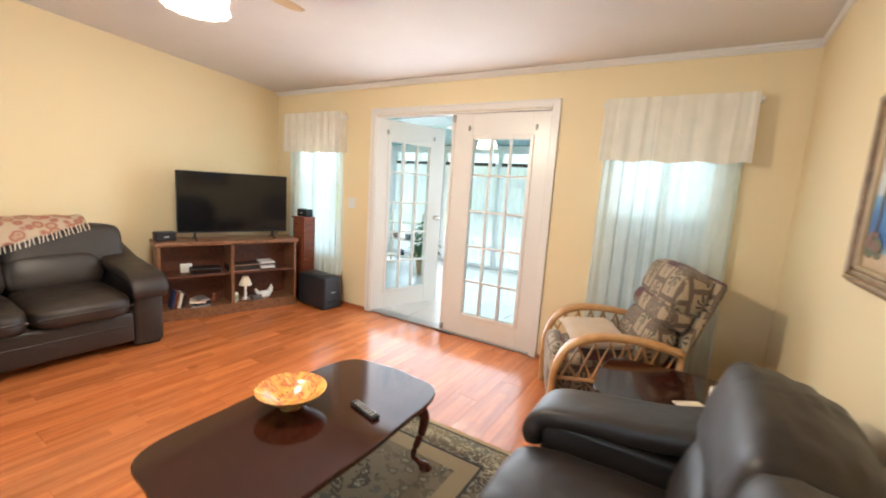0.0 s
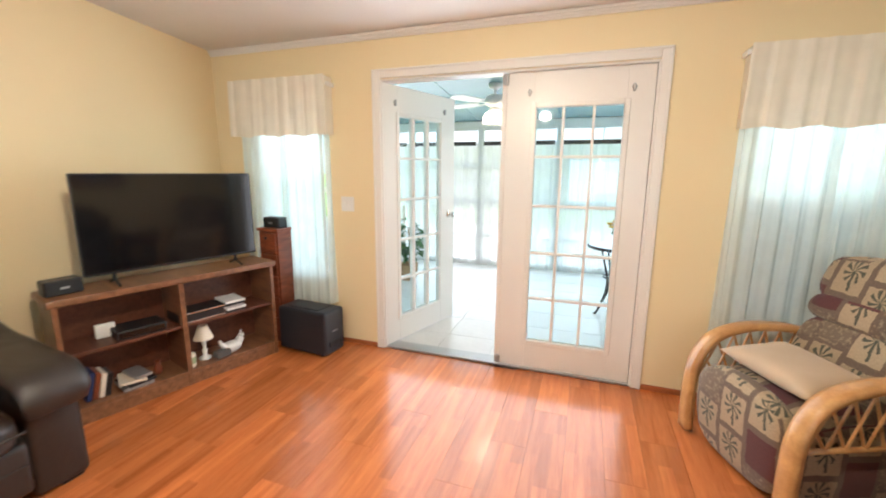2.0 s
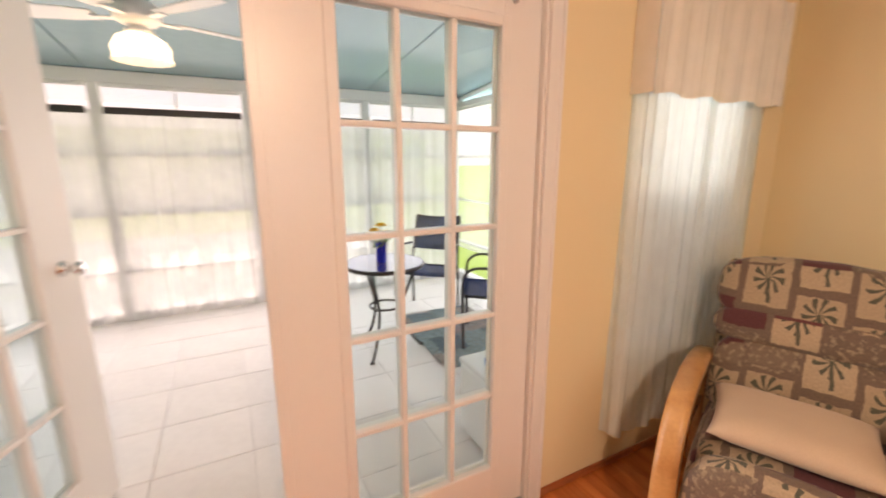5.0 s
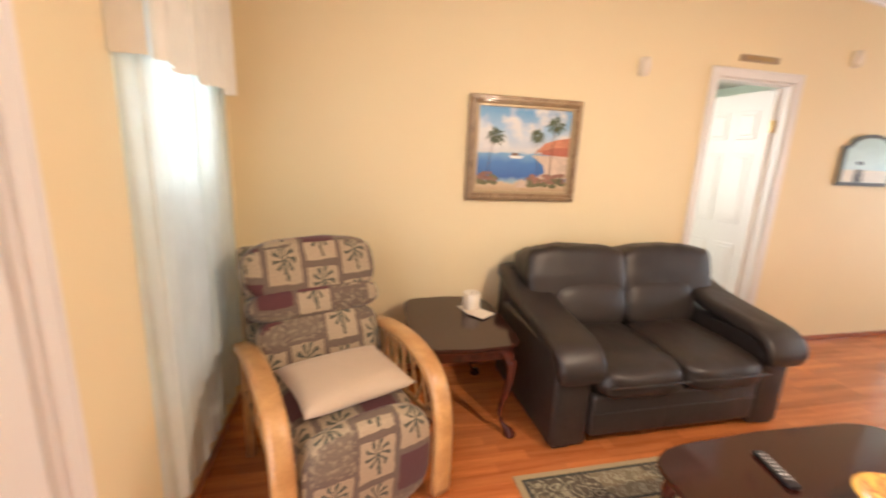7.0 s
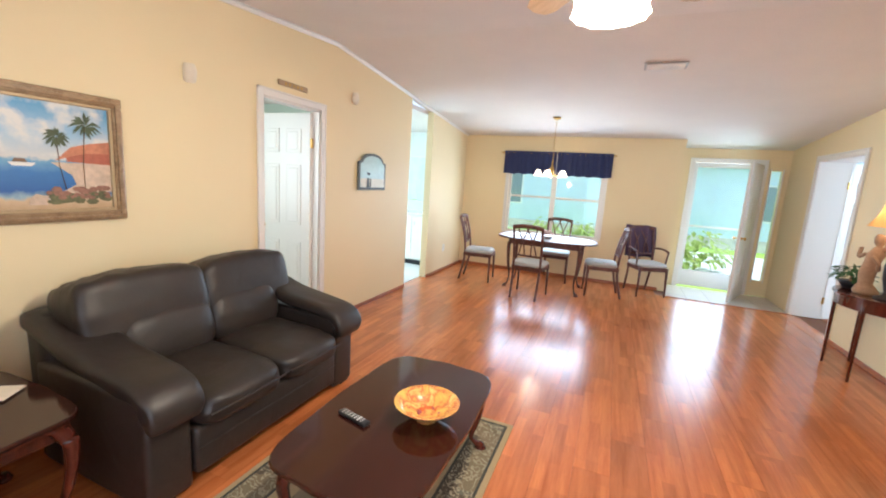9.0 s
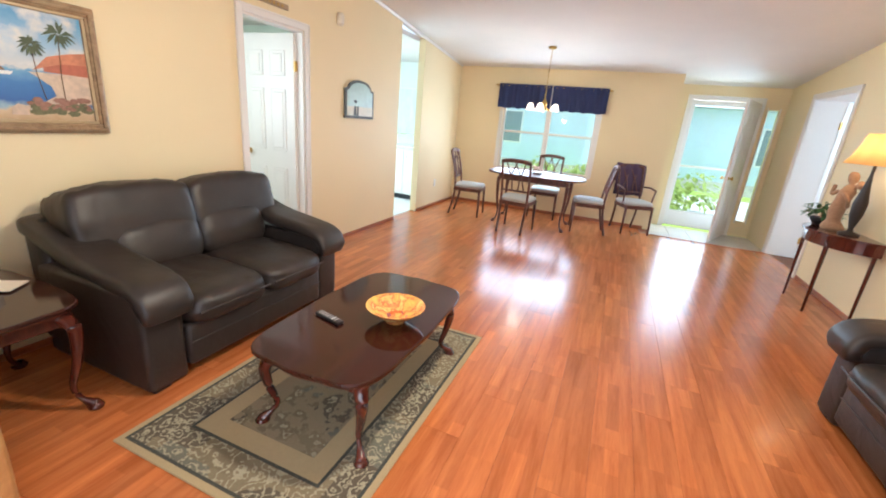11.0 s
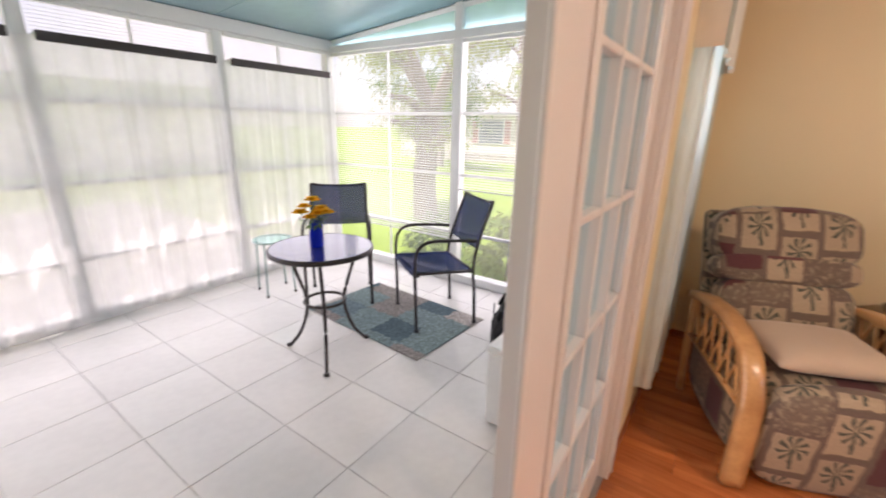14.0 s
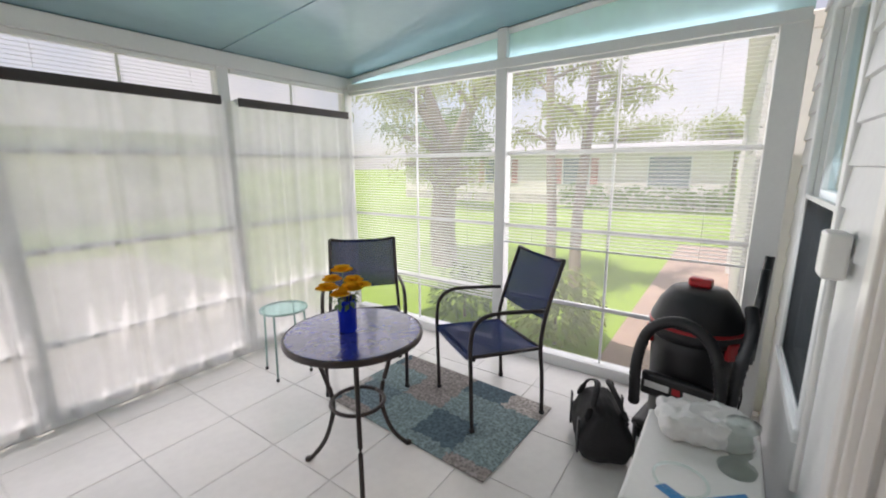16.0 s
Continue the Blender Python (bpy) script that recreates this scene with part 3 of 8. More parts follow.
def dressed(x0, x1, c0, c1, bottom, seed, label, low=1.665):
    rod = thing("curtain_set", pose(0, 0, 0), label, "curtain")
    part("curtain_rod", tube([(x0 - 0.02, -0.086, 2.06), (x1 + 0.02, -0.086, 2.06)], 0.009, 8), WHITEPL, rod)
    for x in (x0 - 0.01, x1 + 0.01):
        part("rod_bracket", box(x - 0.008, x + 0.008, -0.092, 0.0, 2.045, 2.075, 0.002), WHITEPL, rod)
    part("valance", folds(x0, x1, low, low + 0.435, -0.105, 7, 0.010, seed, 90, 10, 0.02, 0.008), VALANCE, rod, "cream gathered valance", True)
    for x in (x0, x1):
        lo, hi = sorted((x, x + (0.004 if x == x0 else -0.004)))
        part("valance_return", box(lo, hi, -0.102, -0.002, low + 0.005, low + 0.425), VALANCE, rod)
    mid = (c0 + c1) / 2
    part("curtain_panel", folds(c0, mid + 0.03, bottom, 2.03, -0.064, 5, 0.010, seed + 1, 70, 16, 0.03, 0.006), CURTAIN, rod, "thin white curtain panel", True)
    part("curtain_panel", folds(mid - 0.01, c1, bottom, 2.03, -0.056, 5, 0.010, seed + 2, 70, 16, 0.03, 0.006), CURTAIN, rod, "thin white curtain panel", True)
    # the outer edges turn back to the wall
    for x, s_ in ((c0, 1), (c1, -1)):
        bm = bmesh.new()
        rows = [[bm.verts.new((x - s_ * (0.012 + 0.018 * (1 - v)) + s_ * 0.02 * (u - 0.5) + 0.006 * math.sin(9 * u + 4 * v + seed), -0.004 - 0.066 * u, bottom + 0.01 + (2.02 - bottom) * v)) for u in [k / 8 for k in range(9)]] for v in [k / 10 for k in range(11)]]
        for a, b in zip(rows, rows[1:]):
            for k in range(8):
                bm.faces.new((a[k], a[k + 1], b[k + 1], b[k]))
        part("curtain_return", bm, CURTAIN, rod, smooth=True)


dressed(1.335, 2.235, 1.37, 2.17, 0.20, 5, "thin white curtains under a cream valance by the recliner")
dressed(-2.235, -1.33, -2.17, -1.39, 0.33, 15, "thin white curtains under a cream valance by the cabinet", 1.69)

# ---- bedroom doorway ----
frame_2 = thing("door_frame_2", pose(0, 0, 0), "white painted door casing in the yellow wall", "door frame", kind="structure")
casing(frame_2, "x", XR, -3.785, -3.115, 2.045, -1)
for y0, y1 in ((-3.785, -3.77), (-3.13, -3.115)):
    part("jamb", box(XR, XR + 0.10, y0, y1, 0, 2.045, 0.002), TRIM, frame_2)
part("jamb_head", box(XR, XR + 0.10, -3.77, -3.13, 2.03, 2.045, 0.002), TRIM, frame_2)


def panel_door(name, m, width, label, knob_z=0.95, material=None):
    """Six-panel door; local x from hinge to lock edge, y depth."""
    door = thing(name, m, label, "door", kind="structure")
    bm = box(0, width, 0, 0.035, 0.012, 2.02, 0.002)
    part("leaf", bm, material or TRIM, door)
    for s in (0, 1):
        for r0, r1 in ((0.2, 0.82), (0.98, 1.55), (1.66, 1.88)):
            for c0, c1 in ((0.1, width / 2 - 0.045), (width / 2 + 0.045, width - 0.1)):
                y0, y1 = ((-0.006, 0.001), (0.034, 0.041))[s]
                bm = box(c0, c1, y0, y1, r0, r1, 0.005)
                bm = box(c0 + 0.03, c1 - 0.03, y0 - (0.005 if s == 0 else -0.001), y1 + (0.005 if s else -0.001), r0 + 0.03, r1 - 0.03, 0.005, bm=bm)
                part("raised_panel", bm, material or TRIM, door)
    for s, y in ((90, 0.0), (-90, 0.035)):
        part("door_knob", lathe([(0, 0), (0.028, 0), (0.028, 0.004), (0.011, 0.01), (0.011, 0.028), (0.024, 0.04), (0.026, 0.052), (0.014, 0.062), (0, 0.063)], 16, m=pose(width - 0.06, y, knob_z, s)), BRASS, door, "brass round door knob", True)
    for z in (0.25, 1.75):
        part("hinge", box(-0.012, 0.012, -0.004, 0.03, z - 0.045, z + 0.045, 0.002), BRASS, door)
    return door


panel_door("door_3", pose(XR + 0.075, -3.77, 0, 0, 0, 0), 0.635, "white six-panel bedroom door swung open into the next room")
part_of_setting("wall_bedroom", box(4.6, 4.7, -5.0, -0.2, 0, 2.6), mat("pale_green_wall_paint", (0.72, 0.80, 0.70), 0.6, vary=0.03, grain=200, bump=0.1), "pale wall of the bedroom beyond the doorway", "wall")
part_of_setting("wall_bedroom_end", box(XR + 0.1, 4.7, -5.1, -5.0, 0, 2.6), bpy.data.materials["pale_green_wall_paint"], "pale end wall of the bedroom", "wall")
part_of_setting("wall_bedroom_near", box(XR + 0.1, 4.7, -0.2, -0.1, 0, 2.6), bpy.data.materials["pale_green_wall_paint"], "pale near wall of the bedroom", "wall")
part_of_setting("ceiling_bedroom", box(XR + 0.1, 4.7, -5.1, -0.1, 2.35, 2.41), CEIL, "white bedroom ceiling", "ceiling")
part_of_setting("floor_bedroom", box(XR + 0.1, 4.7, -5.0, -0.2, -0.05, 0.0), mat("beige_carpet", (0.42, 0.36, 0.28), 0.95, vary=0.12, grain=300, bump=0.6), "beige bedroom carpet", "floor")

# ---- kitchen beyond the wide opening ----
KW = mat("pale_kitchen_wall", (0.76, 0.80, 0.76), 0.5, vary=0.03, grain=180, bump=0.08)
part_of_setting("wall_kitchen_far", box(5.2, 5.3, -8.4, -5.1, 0, 2.6), KW, "pale kitchen wall", "wall")
slab_wall("wall_kitchen_window", "y", -8.4, 0.10, XR + 0.1, 5.2, 0, 2.6, [(3.5, 4.4, 1.05, 1.9)], KW, "pale kitchen wall with a window over the counter")
part_of_setting("ceiling_kitchen", box(XR + 0.1, 5.3, -8.4, -5.1, 2.42, 2.48), CEIL, "white kitchen ceiling", "ceiling")
part_of_setting("floor_kitchen", box(XR + 0.1, 5.3, -8.3, -5.1, -0.05, 0.0), mat("white_kitchen_vinyl", (0.7, 0.7, 0.68), 0.3, vary=0.05, grain=20), "white kitchen floor", "floor")
bar = thing("kitchen_counter", pose(3.35 + DX, -7.3, 0), "white kitchen base cabinet with a pale countertop", "kitchen cabinet")
part("body", box(-0.5, 0.5, -0.3, 0.3, 0.09, 0.87, 0.004), WHITEPL, bar)
part("countertop", box(-0.53, 0.53, -0.33, 0.33, 0.872, 0.91, 0.006, 2), mat("pale_laminate_top", (0.7, 0.72, 0.7), 0.25, grain=90), bar)
part("toe_kick", box(-0.48, 0.48, -0.28, 0.26, 0.0, 0.09), BLACK, bar)
for x0, x1 in ((-0.48, -0.01), (0.01, 0.48)):
    door_k = part("cabinet_door", box(x0, x1, 0.3, 0.318, 0.12, 0.84, 0.004), WHITEPL, bar)
    part("handle", tube([(x1 - 0.05, 0.33, 0.7), (x1 - 0.05, 0.335, 0.78)], 0.005, 6), CHROME, door_k)
faucet = thing("faucet", pose(3.2 + DX, -7.45, 0.91), "dark curved kitchen faucet on the counter", "faucet")
part("spout", tube(spline([(0, 0, 0), (0, 0, 0.16), (0.03, 0.05, 0.22), (0.05, 0.12, 0.18)]), 0.012, 8), BLACK, faucet, smooth=True)
part("base", lathe([(0.03, 0), (0.03, 0.015), (0.015, 0.03)], 12), BLACK, faucet)
clock = thing("wall_clock", pose(3.05 + DX, -8.29, 1.95), "small black framed picture on the kitchen wall", "wall decor")
part("frame", box(-0.12, 0.12, 0, 0.02, -0.15, 0.15, 0.004), BLACK, clock)
kwin = thing("window_kitchen", pose(0, 0, 0), "bright kitchen window over the counter", "window", kind="structure")
part("window_frame", box(3.48, 4.42, -8.31, -8.29, 1.9, 1.95, 0.003), TRIM, kwin)
part("window_sill", box(3.48, 4.42, -8.31, -8.27, 1.03, 1.06, 0.003), TRIM, kwin)
kp = part("pane", box(3.5, 4.4, -8.352, -8.348, 1.05, 1.9), PANE, kwin)
kp.visible_shadow = False
# cloth added before the pane so it reads white, not lawn green
part("curtain_panel", folds(3.46, 4.44, 1.075, 1.92, -8.262, 7, 0.008, 77, 60, 8), CURTAIN, kwin, "thin white cloth added over the kitchen pane", True)

# ---- side room beyond the left doorway ----
SR = mat("pale_blue_room_paint", (0.66, 0.76, 0.82), 0.6, vary=0.03, grain=180, bump=0.08)
part_of_setting("wall_side_room", box(-5.0, -4.9, -8.4, -5.0, 0, 2.5), SR, "pale blue wall of the side room", "wall")
part_of_setting("wall_side_room_end", box(-4.9, XL2 - 0.36, -8.5, -8.4, 0, 2.5), SR, "pale blue end wall of the side room", "wall")
part_of_setting("wall_side_room_near", box(-4.9, XL2 - 0.36, -5.1, -5.0, 0, 2.5), SR, "pale blue near wall of the side room", "wall")
part_of_setting("ceiling_side_room", box(-5.0, XL2 - 0.36, -8.5, -5.0, 2.35, 2.41), CEIL, "white ceiling of the side room", "ceiling")
part_of_setting("floor_side_room", box(-4.9, XL2 - 0.36, -8.4, -5.1, -0.05, 0.0), LAMINATE, "laminate floor of the side room", "floor")
frame_3 = thing("door_frame_3", pose(0, 0, 0), "white painted door casing near the entry", "door frame", kind="structure")
casing(frame_3, "x", XL2, -7.44, -6.36, 2.045, 1)
for y0, y1 in ((-7.45, -7.435), (-6.365, -6.35)):
    part("jamb", box(XL2 - 0.36, XL2, y0, y1, 0, 2.05, 0.002), TRIM, frame_3)
part("jamb_head", box(XL2 - 0.36, XL2, -7.435, -6.365, 2.035, 2.05, 0.002), TRIM, frame_3)
panel_door("door_4", pose(XL2 - 0.33, -7.43, 0, 0, 0, 196), 0.9, "white six-panel door standing open beside the entry")

# ---- front door ----
frame_4 = thing("door_frame_4", pose(DX, 0, 0), "white painted front door frame", "door frame", kind="structure")
casing(frame_4, "y", YF, -1.86, -0.95, 2.05, 1)
for x0, x1 in ((-1.86, -1.845), (-0.965, -0.95)):
    part("jamb", box(x0, x1, YF - 0.1, YF, 0, 2.05, 0.002), TRIM, frame_4)
storm = thing("storm_door", pose(DX, 0, 0), "white storm door with two full glass panes", "door", kind="structure")
for x0, x1 in ((-1.845, -1.79), (-1.02, -0.965)):
    part("stile", box(x0, x1, YF - 0.09, YF - 0.06, 0.02, 2.04, 0.003), ALU, storm)
for z0, z1 in ((0.02, 0.28), (1.0, 1.035), (1.97, 2.04)):
    part("rail", box(-1.79, -1.02, YF - 0.09, YF - 0.06, z0, z1, 0.003), ALU, storm)
for z0, z1 in ((0.28, 1.0), (1.035, 1.97)):
    p = part("pane", box(-1.79, -1.02, YF - 0.077, YF - 0.073, z0, z1), PANE, storm)
    p.visible_shadow = False
fdoor = panel_door("door_5", pose(-1.845 + DX, YF + 0.01, 0, 0, 0, 67), 0.88, "white panelled front door standing open into the room")
side = thing("sidelight", pose(DX, 0, 0), "narrow glass sidelight beside the front door", "window", kind="structure")
sp = part("pane", box(-2.12, -1.98, YF - 0.052, YF - 0.048, 0.25, 1.95), PANE, side)
sp.visible_shadow = False
for x in (-2.135, -1.98):
    part("side_trim", box(x, x + 0.015, YF, YF + 0.012, 0.22, 1.98, 0.002), TRIM, side)

# ---- dining window ----
dwin = thing("window_dining", pose(DX, 0, 0), "wide white double window in the dining wall", "window", kind="structure")
for x0, x1 in ((0.36, 0.40), (1.09, 1.17), (1.86, 1.90)):
    part("window_frame", box(x0, x1, YD - 0.08, YD - 0.02, 0.69, 1.98, 0.003), TRIM, dwin)
for x0, x1 in ((0.40, 1.09), (1.17, 1.86)):
    for z0, z1 in ((0.69, 0.73), (1.30, 1.335), (1.94, 1.98)):
        part("window_rail", box(x0, x1, YD - 0.08, YD - 0.02, z0, z1, 0.003), TRIM, dwin)
    for z0, z1 in ((0.73, 1.30), (1.335, 1.94)):
        p = part("pane", box(x0, x1, YD - 0.052, YD - 0.048, z0, z1), PANE, dwin)
        p.visible_shadow = False
part("window_sill", box(0.32, 1.94, YD - 0.03, YD + 0.03, 0.668, 0.692, 0.004), TRIM, dwin)
casing_d = [("casing_upright", (0.30, 0.36, 0.69, 2.04)), ("casing_upright", (1.90, 1.96, 0.69, 2.04)), ("casing_head", (0.36, 1.90, 1.98, 2.04))]
for nm, (a0, a1, z0, z1) in casing_d:
    part(nm, box(a0, a1, YD, YD + 0.016, z0, z1, 0.003), TRIM, dwin)
nv = thing("dining_valance", pose(DX, YD + 0.06, 0), "pair of navy blue valances over the dining window", "curtain")
part("curtain_rod", tube([(0.2, 0.0, 2.04), (2.06, 0.0, 2.04)], 0.009, 8), BRASS, nv)
for x0, x1 in ((0.26, 1.105), (1.125, 1.99)):
    part("valance", folds(x0, x1, 1.69, 2.07, 0.015, 9, 0.012, 3, 80, 6, 0.0, 0.006), NAVY, nv, smooth=True)
for x in (0.24, 2.02):
    part("rod_bracket", box(x - 0.008, x + 0.008, -0.06, 0.0, 2.02, 2.06, 0.002), BRASS, nv)

# ---- sunroom ----
slab_wall("wall_sunroom_house", "y", 0.10, 0.012, SX0, SX1, -0.02, 2.5,
          [(-0.985, 0.985, -0.02, 2.15), (1.36, 2.14, 0.5, 2.04), (-2.08, -1.36, 0.5, 2.04)], SIDING, "white vinyl sided house wall in the sunroom")


def siding(x0, x1, z0, z1):
    bm, h = None, 0.115
    k = 0
    while z0 + k * h < z1 - 0.01:
        za, zb = z0 + k * h, min(z0 + (k + 1) * h, z1)
        fresh = bmesh.new()
        a = [fresh.verts.new((x0, y, z)) for y, z in ((0.112, za), (0.126, za + 0.004), (0.115, zb), (0.112, zb))]
        b = [fresh.verts.new((x1, y, z)) for y, z in ((0.112, za), (0.126, za + 0.004), (0.115, zb), (0.112, zb))]
        fresh.faces.new(a), fresh.faces.new(b[::-1])
        for i in range(4):
            fresh.faces.new((a[i], b[i], b[(i + 1) % 4], a[(i + 1) % 4]))
        bmesh.ops.recalc_face_normals(fresh, faces=fresh.faces[:])
        board = part("siding_board", fresh, SIDING, bpy.data.objects["wall_sunroom_house"])
        k += 1


siding(0.985, 1.36, 0.0, 2.15), siding(2.14, SX1, 0.0, 2.15), siding(1.36, 2.14, 0.0, 0.46), siding(SX0, -2.08, 0.0, 2.15), siding(-1.36, -0.985, 0.0, 2.15), siding(SX0, SX1, 2.15, 2.5)
for x0, x1 in ((-0.985, -0.925), (0.925, 0.985)):
    part_of_setting("trim_outside_door", box(x0, x1, 0.112, 0.130, 0, 2.15, 0.003), TRIM, "white trim beside the french doors", "trim")
part_of_setting("trim_outside_door", box(-0.925, 0.925, 0.112, 0.130, 2.08, 2.15, 0.003), TRIM, "white trim over the french doors", "trim")


def sun_ceiling_z(y):
    return 2.15 + (SY1 - y) * 0.09


bm = None
n_pan = 5
for k in range(n_pan):
    xa, xb = SX0 + (SX1 - SX0) * k / n_pan, SX0 + (SX1 - SX0) * (k + 1) / n_pan
    fresh = box(xa + 0.004, xb - 0.004, 0.10, SY1 + 0.25, 0, 0.07, 0.003)
    for v in fresh.verts:
        v.co.z += sun_ceiling_z(v.co.y)
    bm = merge(bm, fresh)
part_of_setting("ceiling_sunroom", bm, BLUECEIL, "glossy blue-grey sloping sunroom ceiling panels", "ceiling")


def sun_window(parent_name, axis, at, a0, a1, top, label, dividers=1):
    """A four-track vinyl window: frame, three rails and clear panes."""
    win = thing(parent_name, pose(0, 0, 0), label, "window", kind="structure")

    inner = -0.053 if axis == "y" else -0.012

    def bar(nm, u0, u1, z0, z1, d0=-0.02, d1=0.025, material=ALU, bevel=0.003):
        args = (u0, u1, at + d0, at + d1, z0, z1) if axis == "y" else (at + d0, at + d1, u0, u1, z0, z1)
        return part(nm, box(*args, bevel=bevel), material, win)

    zs = [0.075, 0.455, 0.965, 1.475, top]
    for z in zs[1:4]:
        bar("window_rail", a0, a1, z - 0.013, z + 0.013, inner, 0.014)
    mids = [a0 + (a1 - a0) * (k + 1) / (dividers + 1) for k in range(dividers)]
    for u in mids:
        bar("window_divider", u - 0.007, u + 0.007, zs[0], top, -0.009, 0.011)
    for z0, z1 in zip(zs, zs[1:]):
        for u0, u1 in zip([a0, *mids], [*mids, a1]):
            p = bar("pane", u0 + 0.006, u1 - 0.006, z0 + 0.012, z1 - 0.012, -0.002, 0.002, VINYL, 0.0)
            p.visible_shadow = False
    return win


POSTS_X = [-3.24, -2.1, -0.98, 0.15, 1.30, 2.41]
for k, x in enumerate(POSTS_X):
    part_of_setting("sunroom_post", box(x - 0.04, x + 0.04, SY1 - 0.045, SY1 + 0.045, 0, 2.15, 0.004), ALU, "white aluminium sunroom post", "post")
part_of_setting("sunroom_beam", box(SX0, SX1, SY1 - 0.06, SY1 + 0.06, 2.05, 2.15, 0.004), ALU, "white aluminium beam over the curtained windows", "beam")
part_of_setting("sunroom_sill", box(SX0, SX1, SY1 - 0.05, SY1 + 0.05, 0.0, 0.075, 0.004), ALU, "white aluminium sill rail", "sill")
for k, (xa, xb) in enumerate(zip(POSTS_X, POSTS_X[1:])):
    sun_window("window_sunroom", "y", SY1, xa + 0.04, xb - 0.04, 2.05, "white vinyl-pane sunroom window behind sheer curtain")
POSTS_Y = [0.24, 1.755, 3.275]
for y, w in ((0.22, 0.06), (1.755, 0.042)):
    part_of_setting("sunroom_post", box(SX1 - 0.045, SX1 + 0.045, y - w, y + w, 0, 2.06, 0.004), ALU, "white aluminium sunroom post", "post")
part_of_setting("sunroom_beam", box(SX1 - 0.055, SX1 + 0.055, 0.17, SY1 - 0.06, 2.035, 2.095, 0.004), ALU, "white aluminium beam along the end wall", "beam")
part_of_setting("sunroom_sill", box(SX1 - 0.05, SX1 + 0.05, 0.17, SY1 - 0.05, 0.0, 0.075, 0.004), ALU, "white aluminium sill rail", "sill")
for ya, yb in ((0.28, 1.713), (1.797, SY1 - 0.045)):
    sun_window("window_sunroom", "x", SX1, ya, yb, 2.035, "white vinyl-pane sunroom window looking on the lawn")


def transom(y0, y1):
    tr = thing("transom_window", pose(0, 0, 0), "sloping blue-tinted transom pane under the sunroom ceiling", "window", kind="structure")
    bm = bmesh.new()
    pts = [(y0, 2.095), (y1, 2.095), (y1, sun_ceiling_z(y1)), (y0, sun_ceiling_z(y0))]
    a = [bm.verts.new((SX1 - 0.002, y, z)) for y, z in pts]
    b = [bm.verts.new((SX1 + 0.002, y, z)) for y, z in pts]
    bm.faces.new(a), bm.faces.new(b[::-1])
    for k in range(4):
        bm.faces.new((a[k], b[k], b[(k + 1) % 4], a[(k + 1) % 4]))
    bmesh.ops.recalc_face_normals(bm, faces=bm.faces[:])
    p = part("pane", bm, TINT, tr)
    p.visible_shadow = False


TINT = sheer("blue_tinted_panel", (0.66, 0.90, 0.95), 0.3, 0.85)
transom(0.16, 1.72), transom(1.79, SY1 - 0.05)
part_of_setting("sunroom_post", box(SX1 - 0.045, SX1 + 0.045, 1.72, 1.79, 2.095, sun_ceiling_z(1.755), 0.003), ALU, "white aluminium post between the transoms", "post")
bm = tube([(SX1, 0.16, sun_ceiling_z(0.16) - 0.012), (SX1, SY1, sun_ceiling_z(SY1) - 0.012)], 0.03, 4)
part_of_setting("sunroom_beam", bm, ALU, "white aluminium rafter under the ceiling edge", "beam")
slab_wall("wall_sunroom_west", "x", SX0 - 0.05, 0.05, 0.10, SY1, 0, 2.6, [(0.5, 3.0, 0.7, 2.0)], SIDING, "white end wall of the sunroom")
# ---- living room things ----
def uv_box(ob, scale=1.0, shift=(0, 0)):
    """Writes a UV map by the main direction of each face, in metres."""
    me = ob.data
    uv = me.uv_layers.new(name="cloth")
    for p in me.polygons:
        n = p.normal
        a = max(range(3), key=lambda k: abs(n[k]) * (0.8, 1, 1)[k])
        for li in p.loop_indices:
            c = me.vertices[me.loops[li].vertex_index].co
            u, v = ((c.y, c.z), (c.x, c.z), (c.x, c.y))[a]
            uv.data[li].uv = (u * scale + shift[0], v * scale + shift[1])


